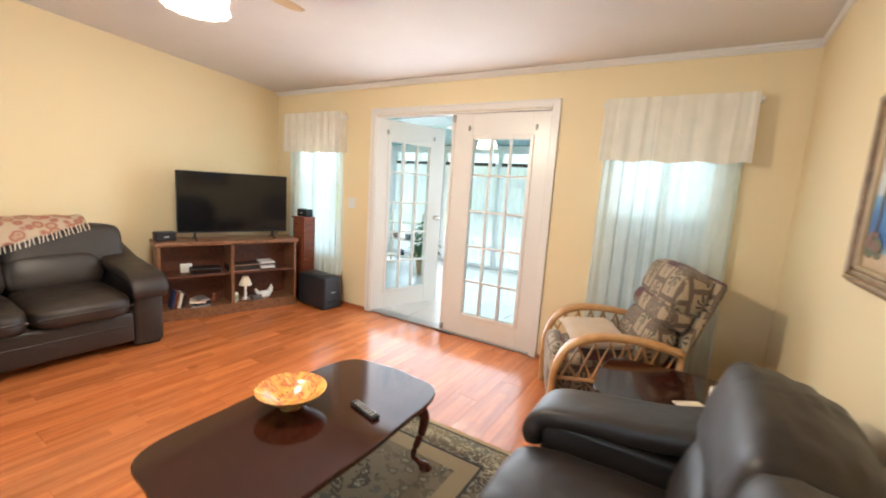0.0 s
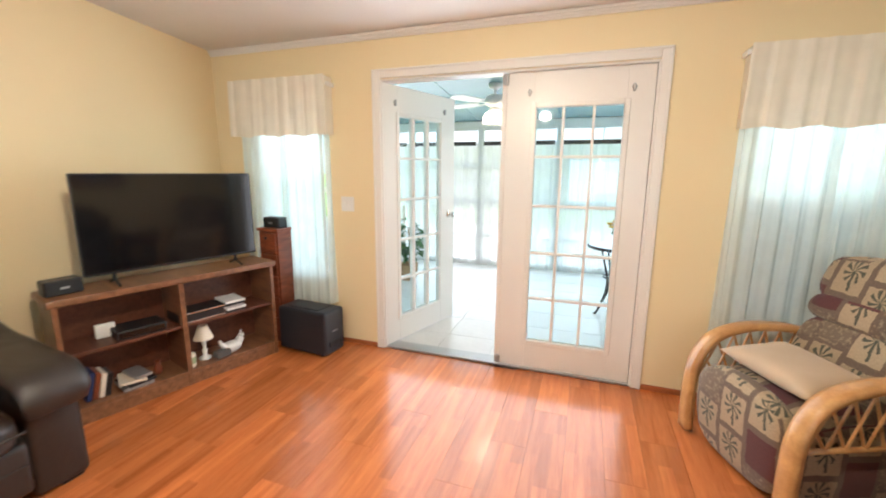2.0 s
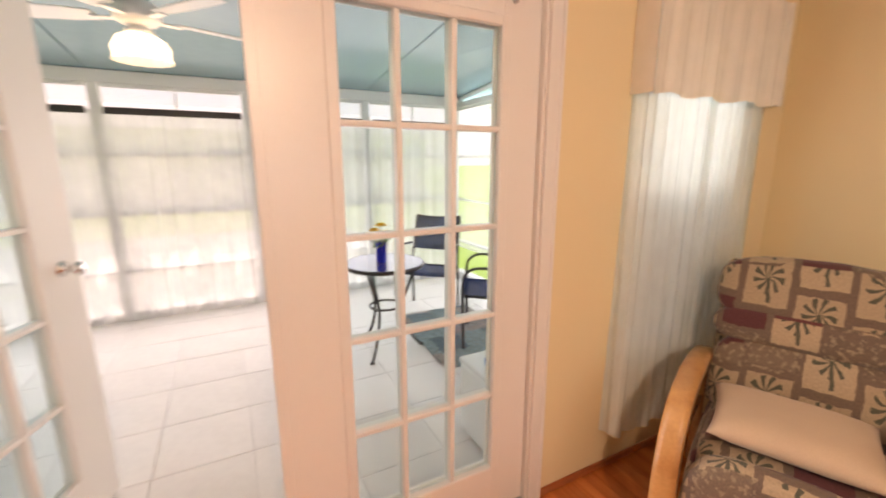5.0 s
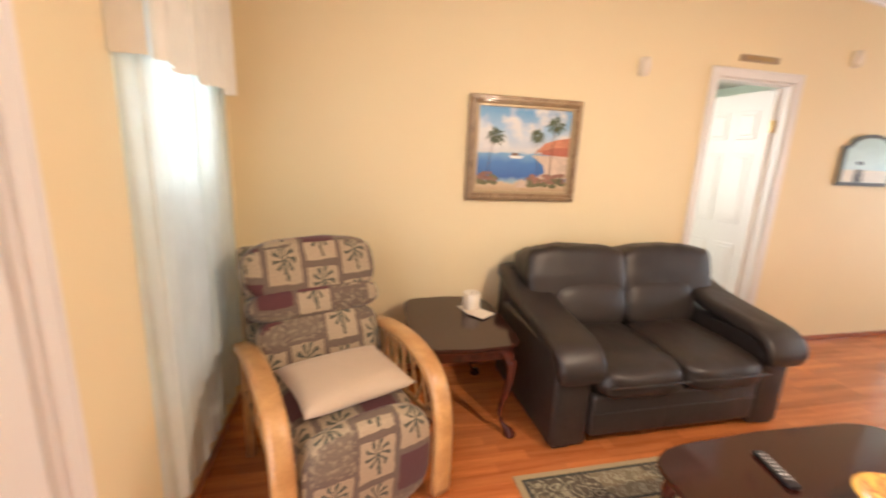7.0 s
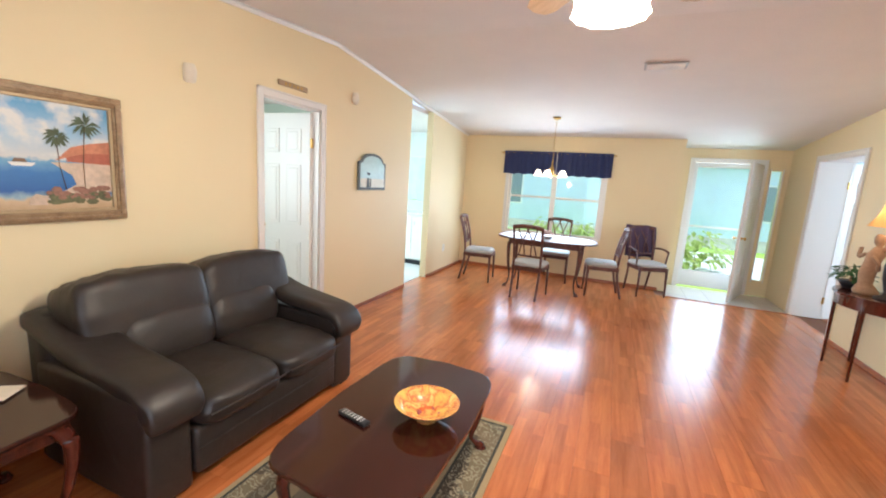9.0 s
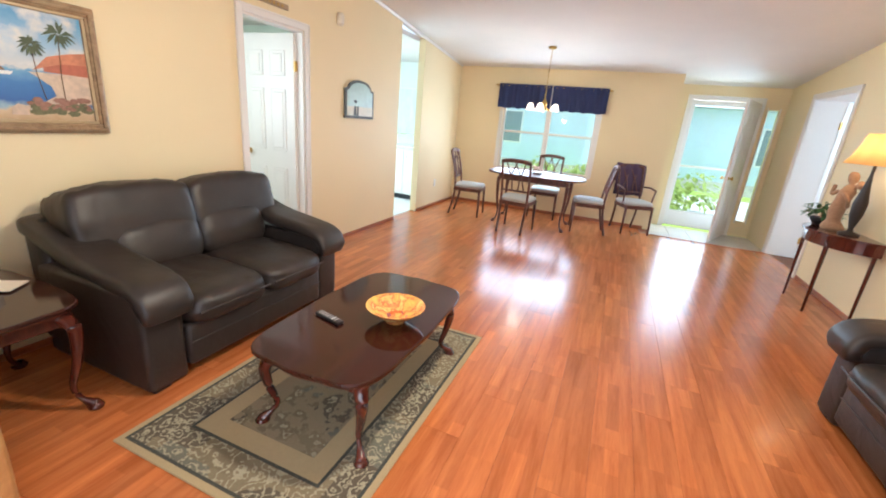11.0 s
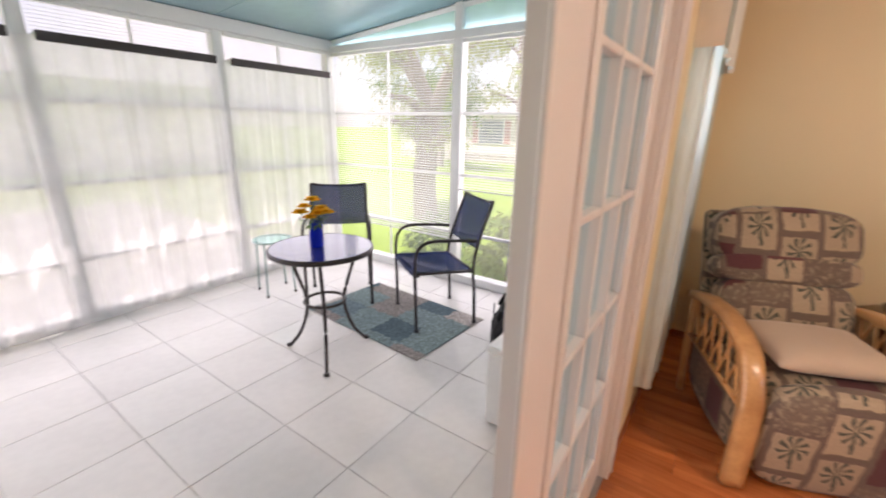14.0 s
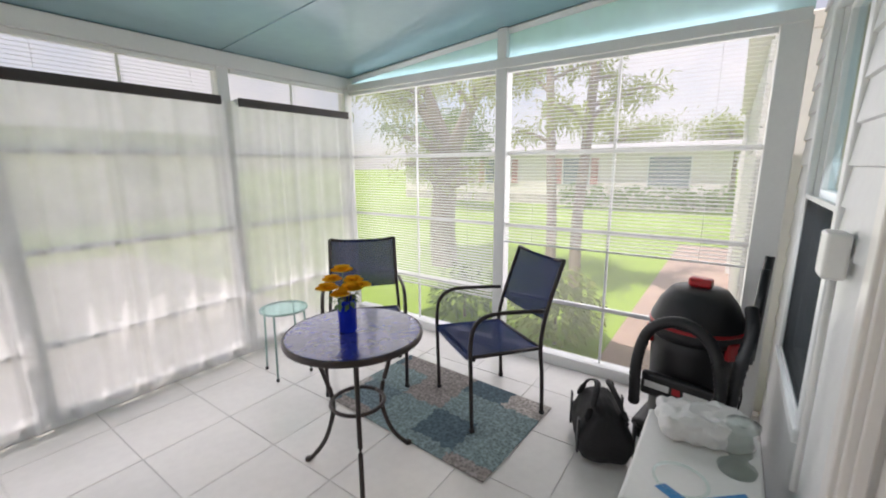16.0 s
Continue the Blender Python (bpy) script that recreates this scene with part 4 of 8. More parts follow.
def palm_fabric():
    """Patchwork upholstery: beige blocks with a palm, between taupe and burgundy blocks."""
    m = bpy.data.materials.new("palm_patchwork_fabric")
    m.use_nodes = True
    n, l = m.node_tree.nodes, m.node_tree.links
    b = n["Principled BSDF"]
    b.inputs["Roughness"].default_value = 0.85
    b.inputs["Sheen Weight"].default_value = 0.15

    def M(op, a, c=None, d=None):
        k = n.new("ShaderNodeMath")
        k.operation = op
        for i, v in enumerate((a, c, d)):
            if v is None:
                continue
            if isinstance(v, (int, float)):
                k.inputs[i].default_value = v
            else:
                l.new(v, k.inputs[i])
        return k.outputs[0]

    uv = n.new("ShaderNodeUVMap")
    sep = n.new("ShaderNodeSeparateXYZ")
    l.new(uv.outputs["UV"], sep.inputs[0])
    wob = n.new("ShaderNodeTexNoise")
    wob.inputs["Scale"].default_value = 26
    l.new(uv.outputs["UV"], wob.inputs["Vector"])
    wv = M("MULTIPLY", M("SUBTRACT", wob.outputs["Fac"], 0.5), 0.10)
    cu = M("ADD", M("DIVIDE", sep.outputs["X"], 0.165), wv)
    col = M("FLOOR", cu)
    wn1 = n.new("ShaderNodeTexWhiteNoise")
    wn1.noise_dimensions = "1D"
    l.new(col, wn1.inputs["W"])
    cv = M("ADD", M("ADD", M("DIVIDE", sep.outputs["Y"], 0.20), wn1.outputs["Value"]), wv)
    row = M("FLOOR", cv)
    comb = n.new("ShaderNodeCombineXYZ")
    l.new(col, comb.inputs[0]), l.new(row, comb.inputs[1])
    wn2 = n.new("ShaderNodeTexWhiteNoise")
    wn2.noise_dimensions = "2D"
    l.new(comb.outputs[0], wn2.inputs["Vector"])
    u = M("SUBTRACT", M("FRACT", cu), 0.5)
    v = M("SUBTRACT", M("FRACT", cv), 0.5)
    base = ramp(n, [(0.0, (0.43, 0.32, 0.20)), (0.40, (0.47, 0.35, 0.22)), (0.585, (0.11, 0.028, 0.028)), (0.80, (0.13, 0.035, 0.033)), (0.805, (0.16, 0.11, 0.073)), (0.9, (0.20, 0.14, 0.092))])
    base.color_ramp.interpolation = "CONSTANT"
    l.new(wn2.outputs["Value"], base.inputs["Fac"])
    # border of each block
    edge = M("GREATER_THAN", M("MAXIMUM", M("ABSOLUTE", u), M("ABSOLUTE", v)), 0.425)
    # palm
    vv = M("SUBTRACT", v, 0.12)
    rad = M("SQRT", M("ADD", M("MULTIPLY", u, u), M("MULTIPLY", vv, vv)))
    ang = M("ARCTAN2", vv, u)
    frond = M("MULTIPLY", M("GREATER_THAN", M("SINE", M("ADD", M("MULTIPLY", ang, 9.0), M("MULTIPLY", rad, 9.0))), 0.15), M("LESS_THAN", rad, M("ADD", 0.31, wv)))
    trunk = M("MULTIPLY", M("LESS_THAN", M("ABSOLUTE", M("ADD", u, M("MULTIPLY", vv, 0.12))), 0.035), M("MULTIPLY", M("LESS_THAN", vv, 0.0), M("GREATER_THAN", v, -0.36)))
    motif = M("MULTIPLY", M("MAXIMUM", frond, trunk), M("LESS_THAN", wn2.outputs["Value"], 0.585))
    patch = n.new("ShaderNodeTexNoise")
    patch.inputs["Scale"].default_value, patch.inputs["Detail"].default_value = 55, 3
    l.new(uv.outputs["UV"], patch.inputs["Vector"])
    leafy = M("MULTIPLY", M("GREATER_THAN", patch.outputs["Fac"], 0.56), M("GREATER_THAN", wn2.outputs["Value"], 0.805))
    mixes = [(edge, (0.17, 0.115, 0.078)), (motif, (0.085, 0.085, 0.055)), (leafy, (0.31, 0.235, 0.15))]
    cur = base.outputs["Color"]
    for fac, c in mixes:
        mx = n.new("ShaderNodeMix")
        mx.data_type = "RGBA"
        l.new(fac, mx.inputs["Factor"]), l.new(cur, mx.inputs["A"])
        mx.inputs["B"].default_value = (*c, 1)
        cur = mx.outputs["Result"]
    wear = n.new("ShaderNodeTexNoise")
    wear.inputs["Scale"].default_value, wear.inputs["Detail"].default_value = 140, 2
    l.new(uv.outputs["UV"], wear.inputs["Vector"])
    hsv = n.new("ShaderNodeHueSaturation")
    l.new(cur, hsv.inputs["Color"])
    l.new(M("ADD", M("MULTIPLY", wear.outputs["Fac"], 0.6), 0.48), hsv.inputs["Value"])
    l.new(hsv.outputs["Color"], b.inputs["Base Color"])
    bp = n.new("ShaderNodeBump")
    bp.inputs["Strength"].default_value, bp.inputs["Distance"].default_value = 0.4, 0.002
    l.new(wear.outputs["Fac"], bp.inputs["Height"]), l.new(bp.outputs["Normal"], b.inputs["Normal"])
    return m


PALM = palm_fabric()


def shaped(name, bm, material, parent, m, label=""):
    bmesh.ops.transform(bm, matrix=m, verts=bm.verts[:])
    return part(name, bm, material, parent, label, True)


def leather_sofa(m, W, label):
    """Two-seat leather sofa, facing local -y, standing on the origin."""
    s = thing("sofa", m, label, "sofa", "leather sofas")
    A = 0.23                       # arm width
    inner = W - 2 * A
    for sx in (-1, 1):
        for y in (-0.38, 0.38):
            part("foot", box(sx * (W / 2 - 0.08) - 0.045, sx * (W / 2 - 0.08) + 0.045, y - 0.045, y + 0.045, 0, 0.06, 0.006), BLACK, s)
    part("base", box(-W / 2 + 0.12, W / 2 - 0.12, -0.41, 0.42, 0.055, 0.30, 0.03, 3), LEATHER, s, smooth=True)
    part("front_rail", box(-inner / 2 - 0.01, inner / 2 + 0.01, -0.452, -0.38, 0.06, 0.30, 0.028, 4), LEATHER, s, smooth=True)
    part("rail_seam", tube([(-inner / 2, -0.454, 0.2), (inner / 2, -0.454, 0.2)], 0.004, 6), LEATHER, s)
    for k, sx in enumerate((-1, 1)):
        cx = sx * inner / 4
        shaped("seat_cushion", cushion(inner / 2 + 0.015, 0.70, 0.20, 0.5, 16, 0.05, 0.06, seed=k * 7 + W), LEATHER, s, pose(cx, -0.17, 0.375, 2))
        part("seat_piping", tube(spline([(cx - inner / 4 + 0.02, -0.512, 0.375), (cx, -0.522, 0.378), (cx + inner / 4 - 0.02, -0.512, 0.375)]), 0.006, 6), LEATHER, s)
        shaped("lumbar_cushion", cushion(inner / 2 + 0.03, 0.30, 0.32, 0.5, 12, 0, 0.06, seed=k * 5 + 11), LEATHER, s, pose(cx, 0.17, 0.55, -16))
        shaped("back_cushion", cushion(inner / 2 + 0.175, 0.30, 0.37, 0.38, 16, 0, 0.07, seed=k * 3 + 21, k=9.0), LEATHER, s, pose(cx * 1.3, 0.235, 0.725, -14))
    part("back_frame", box(-W / 2 + 0.02, W / 2 - 0.02, 0.29, 0.46, 0.06, 0.765, 0.05, 4), LEATHER, s, smooth=True)
    for k, sx in enumerate((-1, 1)):
        x = sx * (W / 2 - A / 2)
        bm = box(x - A / 2 + 0.012, x + A / 2 - 0.012, -0.44, 0.36, 0.012, 0.53, 0.03, 4)
        for v in bm.verts:
            v.co.x += 0.008 * noise.noise(v.co * 5) + sx * 0.012 * math.sin(math.pi * min(max((v.co.z - 0.05) / 0.48, 0), 1))
        part("arm_panel", bm, LEATHER, s, smooth=True)
        # padded arm top that rolls down over the front
        bm = bmesh.new()
        path = spline([(0, 0.40, 0.72), (0, 0.25, 0.675), (0, 0.0, 0.60), (0, -0.25, 0.565), (0, -0.41, 0.535), (0, -0.472, 0.47), (0, -0.462, 0.41)], 6)
        rings = []
        for i, p in enumerate(path):
            t = i / (len(path) - 1)
            d = (path[min(i + 1, len(path) - 1)] - path[max(i - 1, 0)]).normalized()
            up = Vector((1, 0, 0)).cross(d).normalized()
            w, h = A / 2 + 0.010 - 0.012 * max(0, t - 0.85) / 0.15, 0.052 - 0.014 * t
            ring = []
            for q in range(20):
                a = 2 * math.pi * q / 20
                cx, cz = math.copysign(abs(math.cos(a)) ** 0.38, math.cos(a)), math.copysign(abs(math.sin(a)) ** 0.5, math.sin(a))
                wob = 1 + 0.06 * noise.noise(Vector((q * 0.5, t * 9, k)))
                ring.append(bm.verts.new(p + Vector((x + cx * w * wob, 0, 0)) + up * (cz * h * wob)))
            rings.append(ring)
        for a, b in zip(rings, rings[1:]):
            for q in range(20):
                bm.faces.new((a[q], a[(q + 1) % 20], b[(q + 1) % 20], b[q]))
        bm.faces.new(rings[0][::-1]), bm.faces.new(rings[-1])
        bmesh.ops.recalc_face_normals(bm, faces=bm.faces[:])
        part("arm_pad", bm, LEATHER, s, smooth=True)
    return s


leather_sofa(pose(2.015, -2.325, 0, 0, 0, -90), 1.46, "dark brown leather loveseat under the seascape painting")
leather_sofa(pose(-2.035, -2.525, 0, 0, 0, 90), 1.60, "dark brown leather sofa against the yellow wall")

# throw over the back of the sofa


def throw_cloth():
    m = bpy.data.materials.new("woven_throw")
    m.use_nodes = True
    n, l = m.node_tree.nodes, m.node_tree.links
    b = n["Principled BSDF"]
    b.inputs["Roughness"].default_value = 0.95
    co, vo, nz = n.new("ShaderNodeTexCoord"), n.new("ShaderNodeTexVoronoi"), n.new("ShaderNodeTexNoise")
    vo.inputs["Scale"].default_value = 14
    nz.inputs["Scale"].default_value = 250
    l.new(co.outputs["Object"], vo.inputs["Vector"]), l.new(co.outputs["Object"], nz.inputs["Vector"])
    r = ramp(n, [(0.0, (0.30, 0.07, 0.055)), (0.22, (0.46, 0.34, 0.23)), (0.45, (0.34, 0.12, 0.085)), (0.6, (0.50, 0.40, 0.29))])
    l.new(vo.outputs["Distance"], r.inputs["Fac"]), l.new(r.outputs["Color"], b.inputs["Base Color"])
    bp = n.new("ShaderNodeBump")
    bp.inputs["Strength"].default_value, bp.inputs["Distance"].default_value = 0.6, 0.003
    l.new(nz.outputs["Fac"], bp.inputs["Height"]), l.new(bp.outputs["Normal"], b.inputs["Normal"])
    return m


THROW = throw_cloth()
throw = thing("throw_blanket", pose(-2.035, -2.58, 0, 0, 0, 90), "red and cream woven throw with fringe over the sofa back", "blanket")
bm = bmesh.new()
prof = spline([(0.47, 0.62), (0.44, 0.79), (0.34, 0.945), (0.17, 0.955), (0.05, 0.86), (0.005, 0.75), (-0.005, 0.64)], 5)
prof = [(p[0], p[1]) for p in [Vector((a[0], a[1], 0)) for a in prof]]
grid = []
def along(f):
    k = min(int(f), len(prof) - 2)
    (y0, z0), (y1, z1) = prof[k], prof[k + 1]
    return y0 + (y1 - y0) * (f - k), z0 + (z1 - z0) * (f - k)


for i in range(len(prof)):
    row = []
    for j in range(31):
        y, z = along(i * (1.0 - 0.42 * j / 30))
        row.append(bm.verts.new((-0.45 + 1.0 * j / 30, y + 0.006 * math.sin(j * 0.9 + i * 0.3), z + 0.014 + 0.005 * math.sin(j * 1.3))))
    grid.append(row)
for a, b in zip(grid, grid[1:]):
    for j in range(30):
        bm.faces.new((a[j], a[j + 1], b[j + 1], b[j]))
cl = part("cloth", bm, THROW, throw, smooth=True)
sol = cl.modifiers.new("thickness", "SOLIDIFY")
sol.thickness = 0.008
bm = None
for j in range(40):
    x = -0.45 + 1.0 * j / 39
    f = (len(prof) - 1) * (1.0 - 0.42 * j / 39)
    pts = [along(f - 0.2), along(min(f + 1.2, len(prof) - 1)), along(min(f + 2.2, len(prof) - 1))]
    if pts[2][1] == pts[1][1]:
        pts = [pts[0], (pts[0][0] - 0.004, pts[0][1] - 0.03), (pts[0][0] - 0.006, pts[0][1] - 0.065)]
    bm = tube([(x + 0.004 * math.sin(j * 2.1 + q), y - 0.006, z + 0.02) for q, (y, z) in enumerate(pts)], 0.004, 4, bm)
part("fringe", bm, IVORY, throw, "cream fringe")


# ---- recliner ----
def recliner(m):
    r = thing("recliner", m, "palm-print patchwork recliner with honey rattan wood arms", "armchair")

    def cloth(name, bm, mm, shift=(0, 0)):
        ob = shaped(name, bm, PALM, r, mm)
        uv_box(ob, 1.0, shift)
        return ob

    w = 0.52
    part("underframe", box(-0.24, 0.24, -0.26, 0.30, 0.02, 0.16, 0.01), BLACK, r)
    cloth("seat", cushion(w, 0.60, 0.24, 0.5, 12, 0.03, 0.03, seed=2), pose(0, -0.06, 0.36, 3))
    cloth("footrest_panel", cushion(w + 0.02, 0.13, 0.44, 0.4, 12, seed=4), pose(0, -0.35, 0.255, 4), (0.07, 0.05))
    for sx in (-1, 1):
        cloth("side_panel", cushion(0.09, 0.66, 0.36, 0.3, 8, seed=5), pose(sx * 0.235, 0.0, 0.22), (0.3, 0.1))
    tilt = -20
    for nm, sy, sz, d, zz, sx, sd in (("lower_back", 0.17, 0.36, 0.16, 0.545, w + 0.05, 6), ("lumbar_roll", 0.19, 0.15, 0.235, 0.745, w + 0.08, 7), ("headrest", 0.20, 0.28, 0.295, 0.885, w + 0.09, 8)):
        cloth(nm, cushion(sx, sy, sz, 0.5, 12, 0, 0.04, seed=sd), pose(0, d, zz, tilt), (sd * 0.11, sd * 0.07))
    cloth("back_shell", box(-0.295, 0.295, -0.03, 0.03, -0.36, 0.30, 0.03, 3), pose(0, 0.345, 0.70, tilt), (0.5, 0.3))
    for sx in (-1, 1):
        x = sx * 0.315
        arch = spline([(x, -0.40, 0.03), (x, -0.405, 0.25), (x, -0.39, 0.42), (x, -0.31, 0.555), (x, -0.14, 0.615), (x, 0.08, 0.61), (x, 0.27, 0.57)], 7)
        bm = None
        fresh = bmesh.new()
        rings = []
        for i, p in enumerate(arch):
            d = (arch[min(i + 1, len(arch) - 1)] - arch[max(i - 1, 0)]).normalized()
            up = Vector((1, 0, 0)).cross(d).normalized()
            rings.append([fresh.verts.new(p + Vector((cx * 0.042, 0, 0)) + up * (cz * 0.017)) for cx, cz in ((-1, -0.8), (-0.9, 1), (-0.4, 1.25), (0.4, 1.25), (0.9, 1), (1, -0.8), (0.4, -1), (-0.4, -1))])
        for a, b in zip(rings, rings[1:]):
            for q in range(8):
                fresh.faces.new((a[q], a[(q + 1) % 8], b[(q + 1) % 8], b[q]))
        fresh.faces.new(rings[0][::-1]), fresh.faces.new(rings[-1])
        bmesh.ops.recalc_face_normals(fresh, faces=fresh.faces[:])
        part("arm_rail", fresh, OAK, r, "honey coloured bent wood arm", True)
        part("rear_leg", tube([(x, 0.24, 0.03), (x, 0.27, 0.3), (x, 0.27, 0.575)], 0.02, 8), OAK, r, smooth=True)
        part("lower_rail", tube([(x, -0.395, 0.34), (x, -0.1, 0.345), (x, 0.27, 0.35)], 0.012, 8), OAK, r, smooth=True)
        # crossed lattice between rail and arm
        for k in range(7):
            ya = -0.36 + 0.085 * k
            for dy in (-0.085, 0.085):
                yb = ya + dy
                if not -0.37 < yb < 0.26:
                    continue
                top = 0.355 + 0.24 * max(0.0, 1 - (abs(yb + 0.02) / 0.46) ** 2.6)
                part("lattice_strip", tube([(x + 0.004 * (1 if dy > 0 else -1), ya, 0.35), (x + 0.004 * (1 if dy > 0 else -1), (ya + yb) / 2, (0.35 + top) / 2), (x + 0.004 * (1 if dy > 0 else -1), yb, top)], 0.0065, 6), OAK, r)
    return r


REC = pose(1.655, -0.565, 0, 0, 0, -68)
recliner(REC)
BEIGE = mat("beige_linen", (0.50, 0.375, 0.255), 0.9, vary=0.08, grain=260, stain=6, bump=0.35, sheen=0.2)
pil = thing("throw_pillow", REC @ pose(0.0, -0.14, 0.535, 3, 2, 4), "plain beige pillow lying on the recliner seat", "pillow")


def pillow(sx, sy, sz, seed=0, n=20):
    bm = bmesh.new()
    bmesh.ops.create_grid(bm, x_segments=n, y_segments=n, size=1)
    top = bm.verts[:]
    low = bmesh.ops.duplicate(bm, geom=bm.verts[:] + bm.edges[:] + bm.faces[:])
    lows = [v for v in low["geom"] if isinstance(v, bmesh.types.BMVert)]
    for vs, sg in ((top, 1), (lows, -1)):
        for v in vs:
            x, y = v.co.x, v.co.y
            e = max(0, (1 - x ** 4) * (1 - y ** 4)) ** 0.55
            pin = 1 - 0.07 * (1 - abs(y) ** 2) * abs(x) ** 3
            pin2 = 1 - 0.07 * (1 - abs(x) ** 2) * abs(y) ** 3
            w = 0.06 * noise.noise(Vector((x * 2.3 + seed, y * 2.3, sg)))
            v.co = Vector((x * sx / 2 * pin, y * sy / 2 * pin2, sg * e * sz / 2 * (1 + w * 2)))
    bmesh.ops.remove_doubles(bm, verts=bm.verts[:], dist=1e-4)
    bmesh.ops.recalc_face_normals(bm, faces=bm.faces[:])
    return bm


part("pillow_cover", pillow(0.47, 0.36, 0.10, 3), BEIGE, pil, smooth=True)


# ---- dark cherry tables ----
def scalloped(a, b, power=4.6, wave=0.012, n=96):
    out = []
    for k in range(n):
        t = 2 * math.pi * k / n
        c, s = math.cos(t), math.sin(t)
        r = (abs(c) ** power + abs(s) ** power) ** (-1 / power)
        r *= 1 + wave * math.cos(8 * t)
        out.append((a * r * c, b * r * s))
    return out


def cabriole(h, out=(1, 1), scale=1.0):
    ox, oy = out
    pts = [(0, 0, h), (0.012 * ox, 0.012 * oy, h - 0.05), (0.03 * ox, 0.03 * oy, h - 0.10), (0.022 * ox, 0.022 * oy, h * 0.52), (-0.002 * ox, -0.002 * oy, h * 0.25), (0.012 * ox, 0.012 * oy, 0.06), (0.045 * ox, 0.045 * oy, 0.018)]
    line = spline(pts, 5)
    n = len(line)
    rad = []
    for i in range(n):
        t = i / (n - 1)
        rad.append(scale * (0.040 - 0.028 * min(1, t / 0.72) + (0.016 * max(0, (t - 0.86) / 0.14))))
    bm = tube(line, rad, 10)
    return lathe([(0.012, 0), (0.03 * scale, 0.0), (0.034 * scale, 0.012), (0.02, 0.028)], 12, bm, m=Matrix.Translation((0.045 * ox, 0.045 * oy, 0)))


def cherry_table(name, m, a, b, h, lx, ly, label, category):
    t = thing(name, m, label, category)
    part("tabletop", prism(scalloped(a, b), h - 0.022, h, 0.007, seg=3), CHERRY, t, smooth=False)
    part("top_edge", prism(scalloped(a - 0.014, b - 0.014), h - 0.036, h - 0.023, 0.004), CHERRY2, t)
    for sx in (-1, 1):
        bmx = box(sx * lx - 0.012, sx * lx + 0.012, -ly, ly, h - 0.115, h - 0.036, 0.004)
        part("apron", bmx, CHERRY2, t)
    for sy in (-1, 1):
        part("apron", box(-lx, lx, sy * ly - 0.012, sy * ly + 0.012, h - 0.115, h - 0.036, 0.004), CHERRY2, t)
    for sx in (-1, 1):
        for sy in (-1, 1):
            leg = part("leg", cabriole(h - 0.036, (sx, sy)), CHERRY2, t, "carved cabriole leg", True)
            leg.location = (sx * lx, sy * ly, 0)
    return t


cherry_table("coffee_table", pose(0.74, -2.23, 0), 0.335, 0.578, 0.42, 0.225, 0.445, "glossy dark cherry coffee table with carved cabriole legs", "coffee table")
cherry_table("end_table", pose(2.05, -1.22, 0), 0.375, 0.275, 0.54, 0.275, 0.19, "glossy dark cherry end table beside the leather loveseat", "end table")


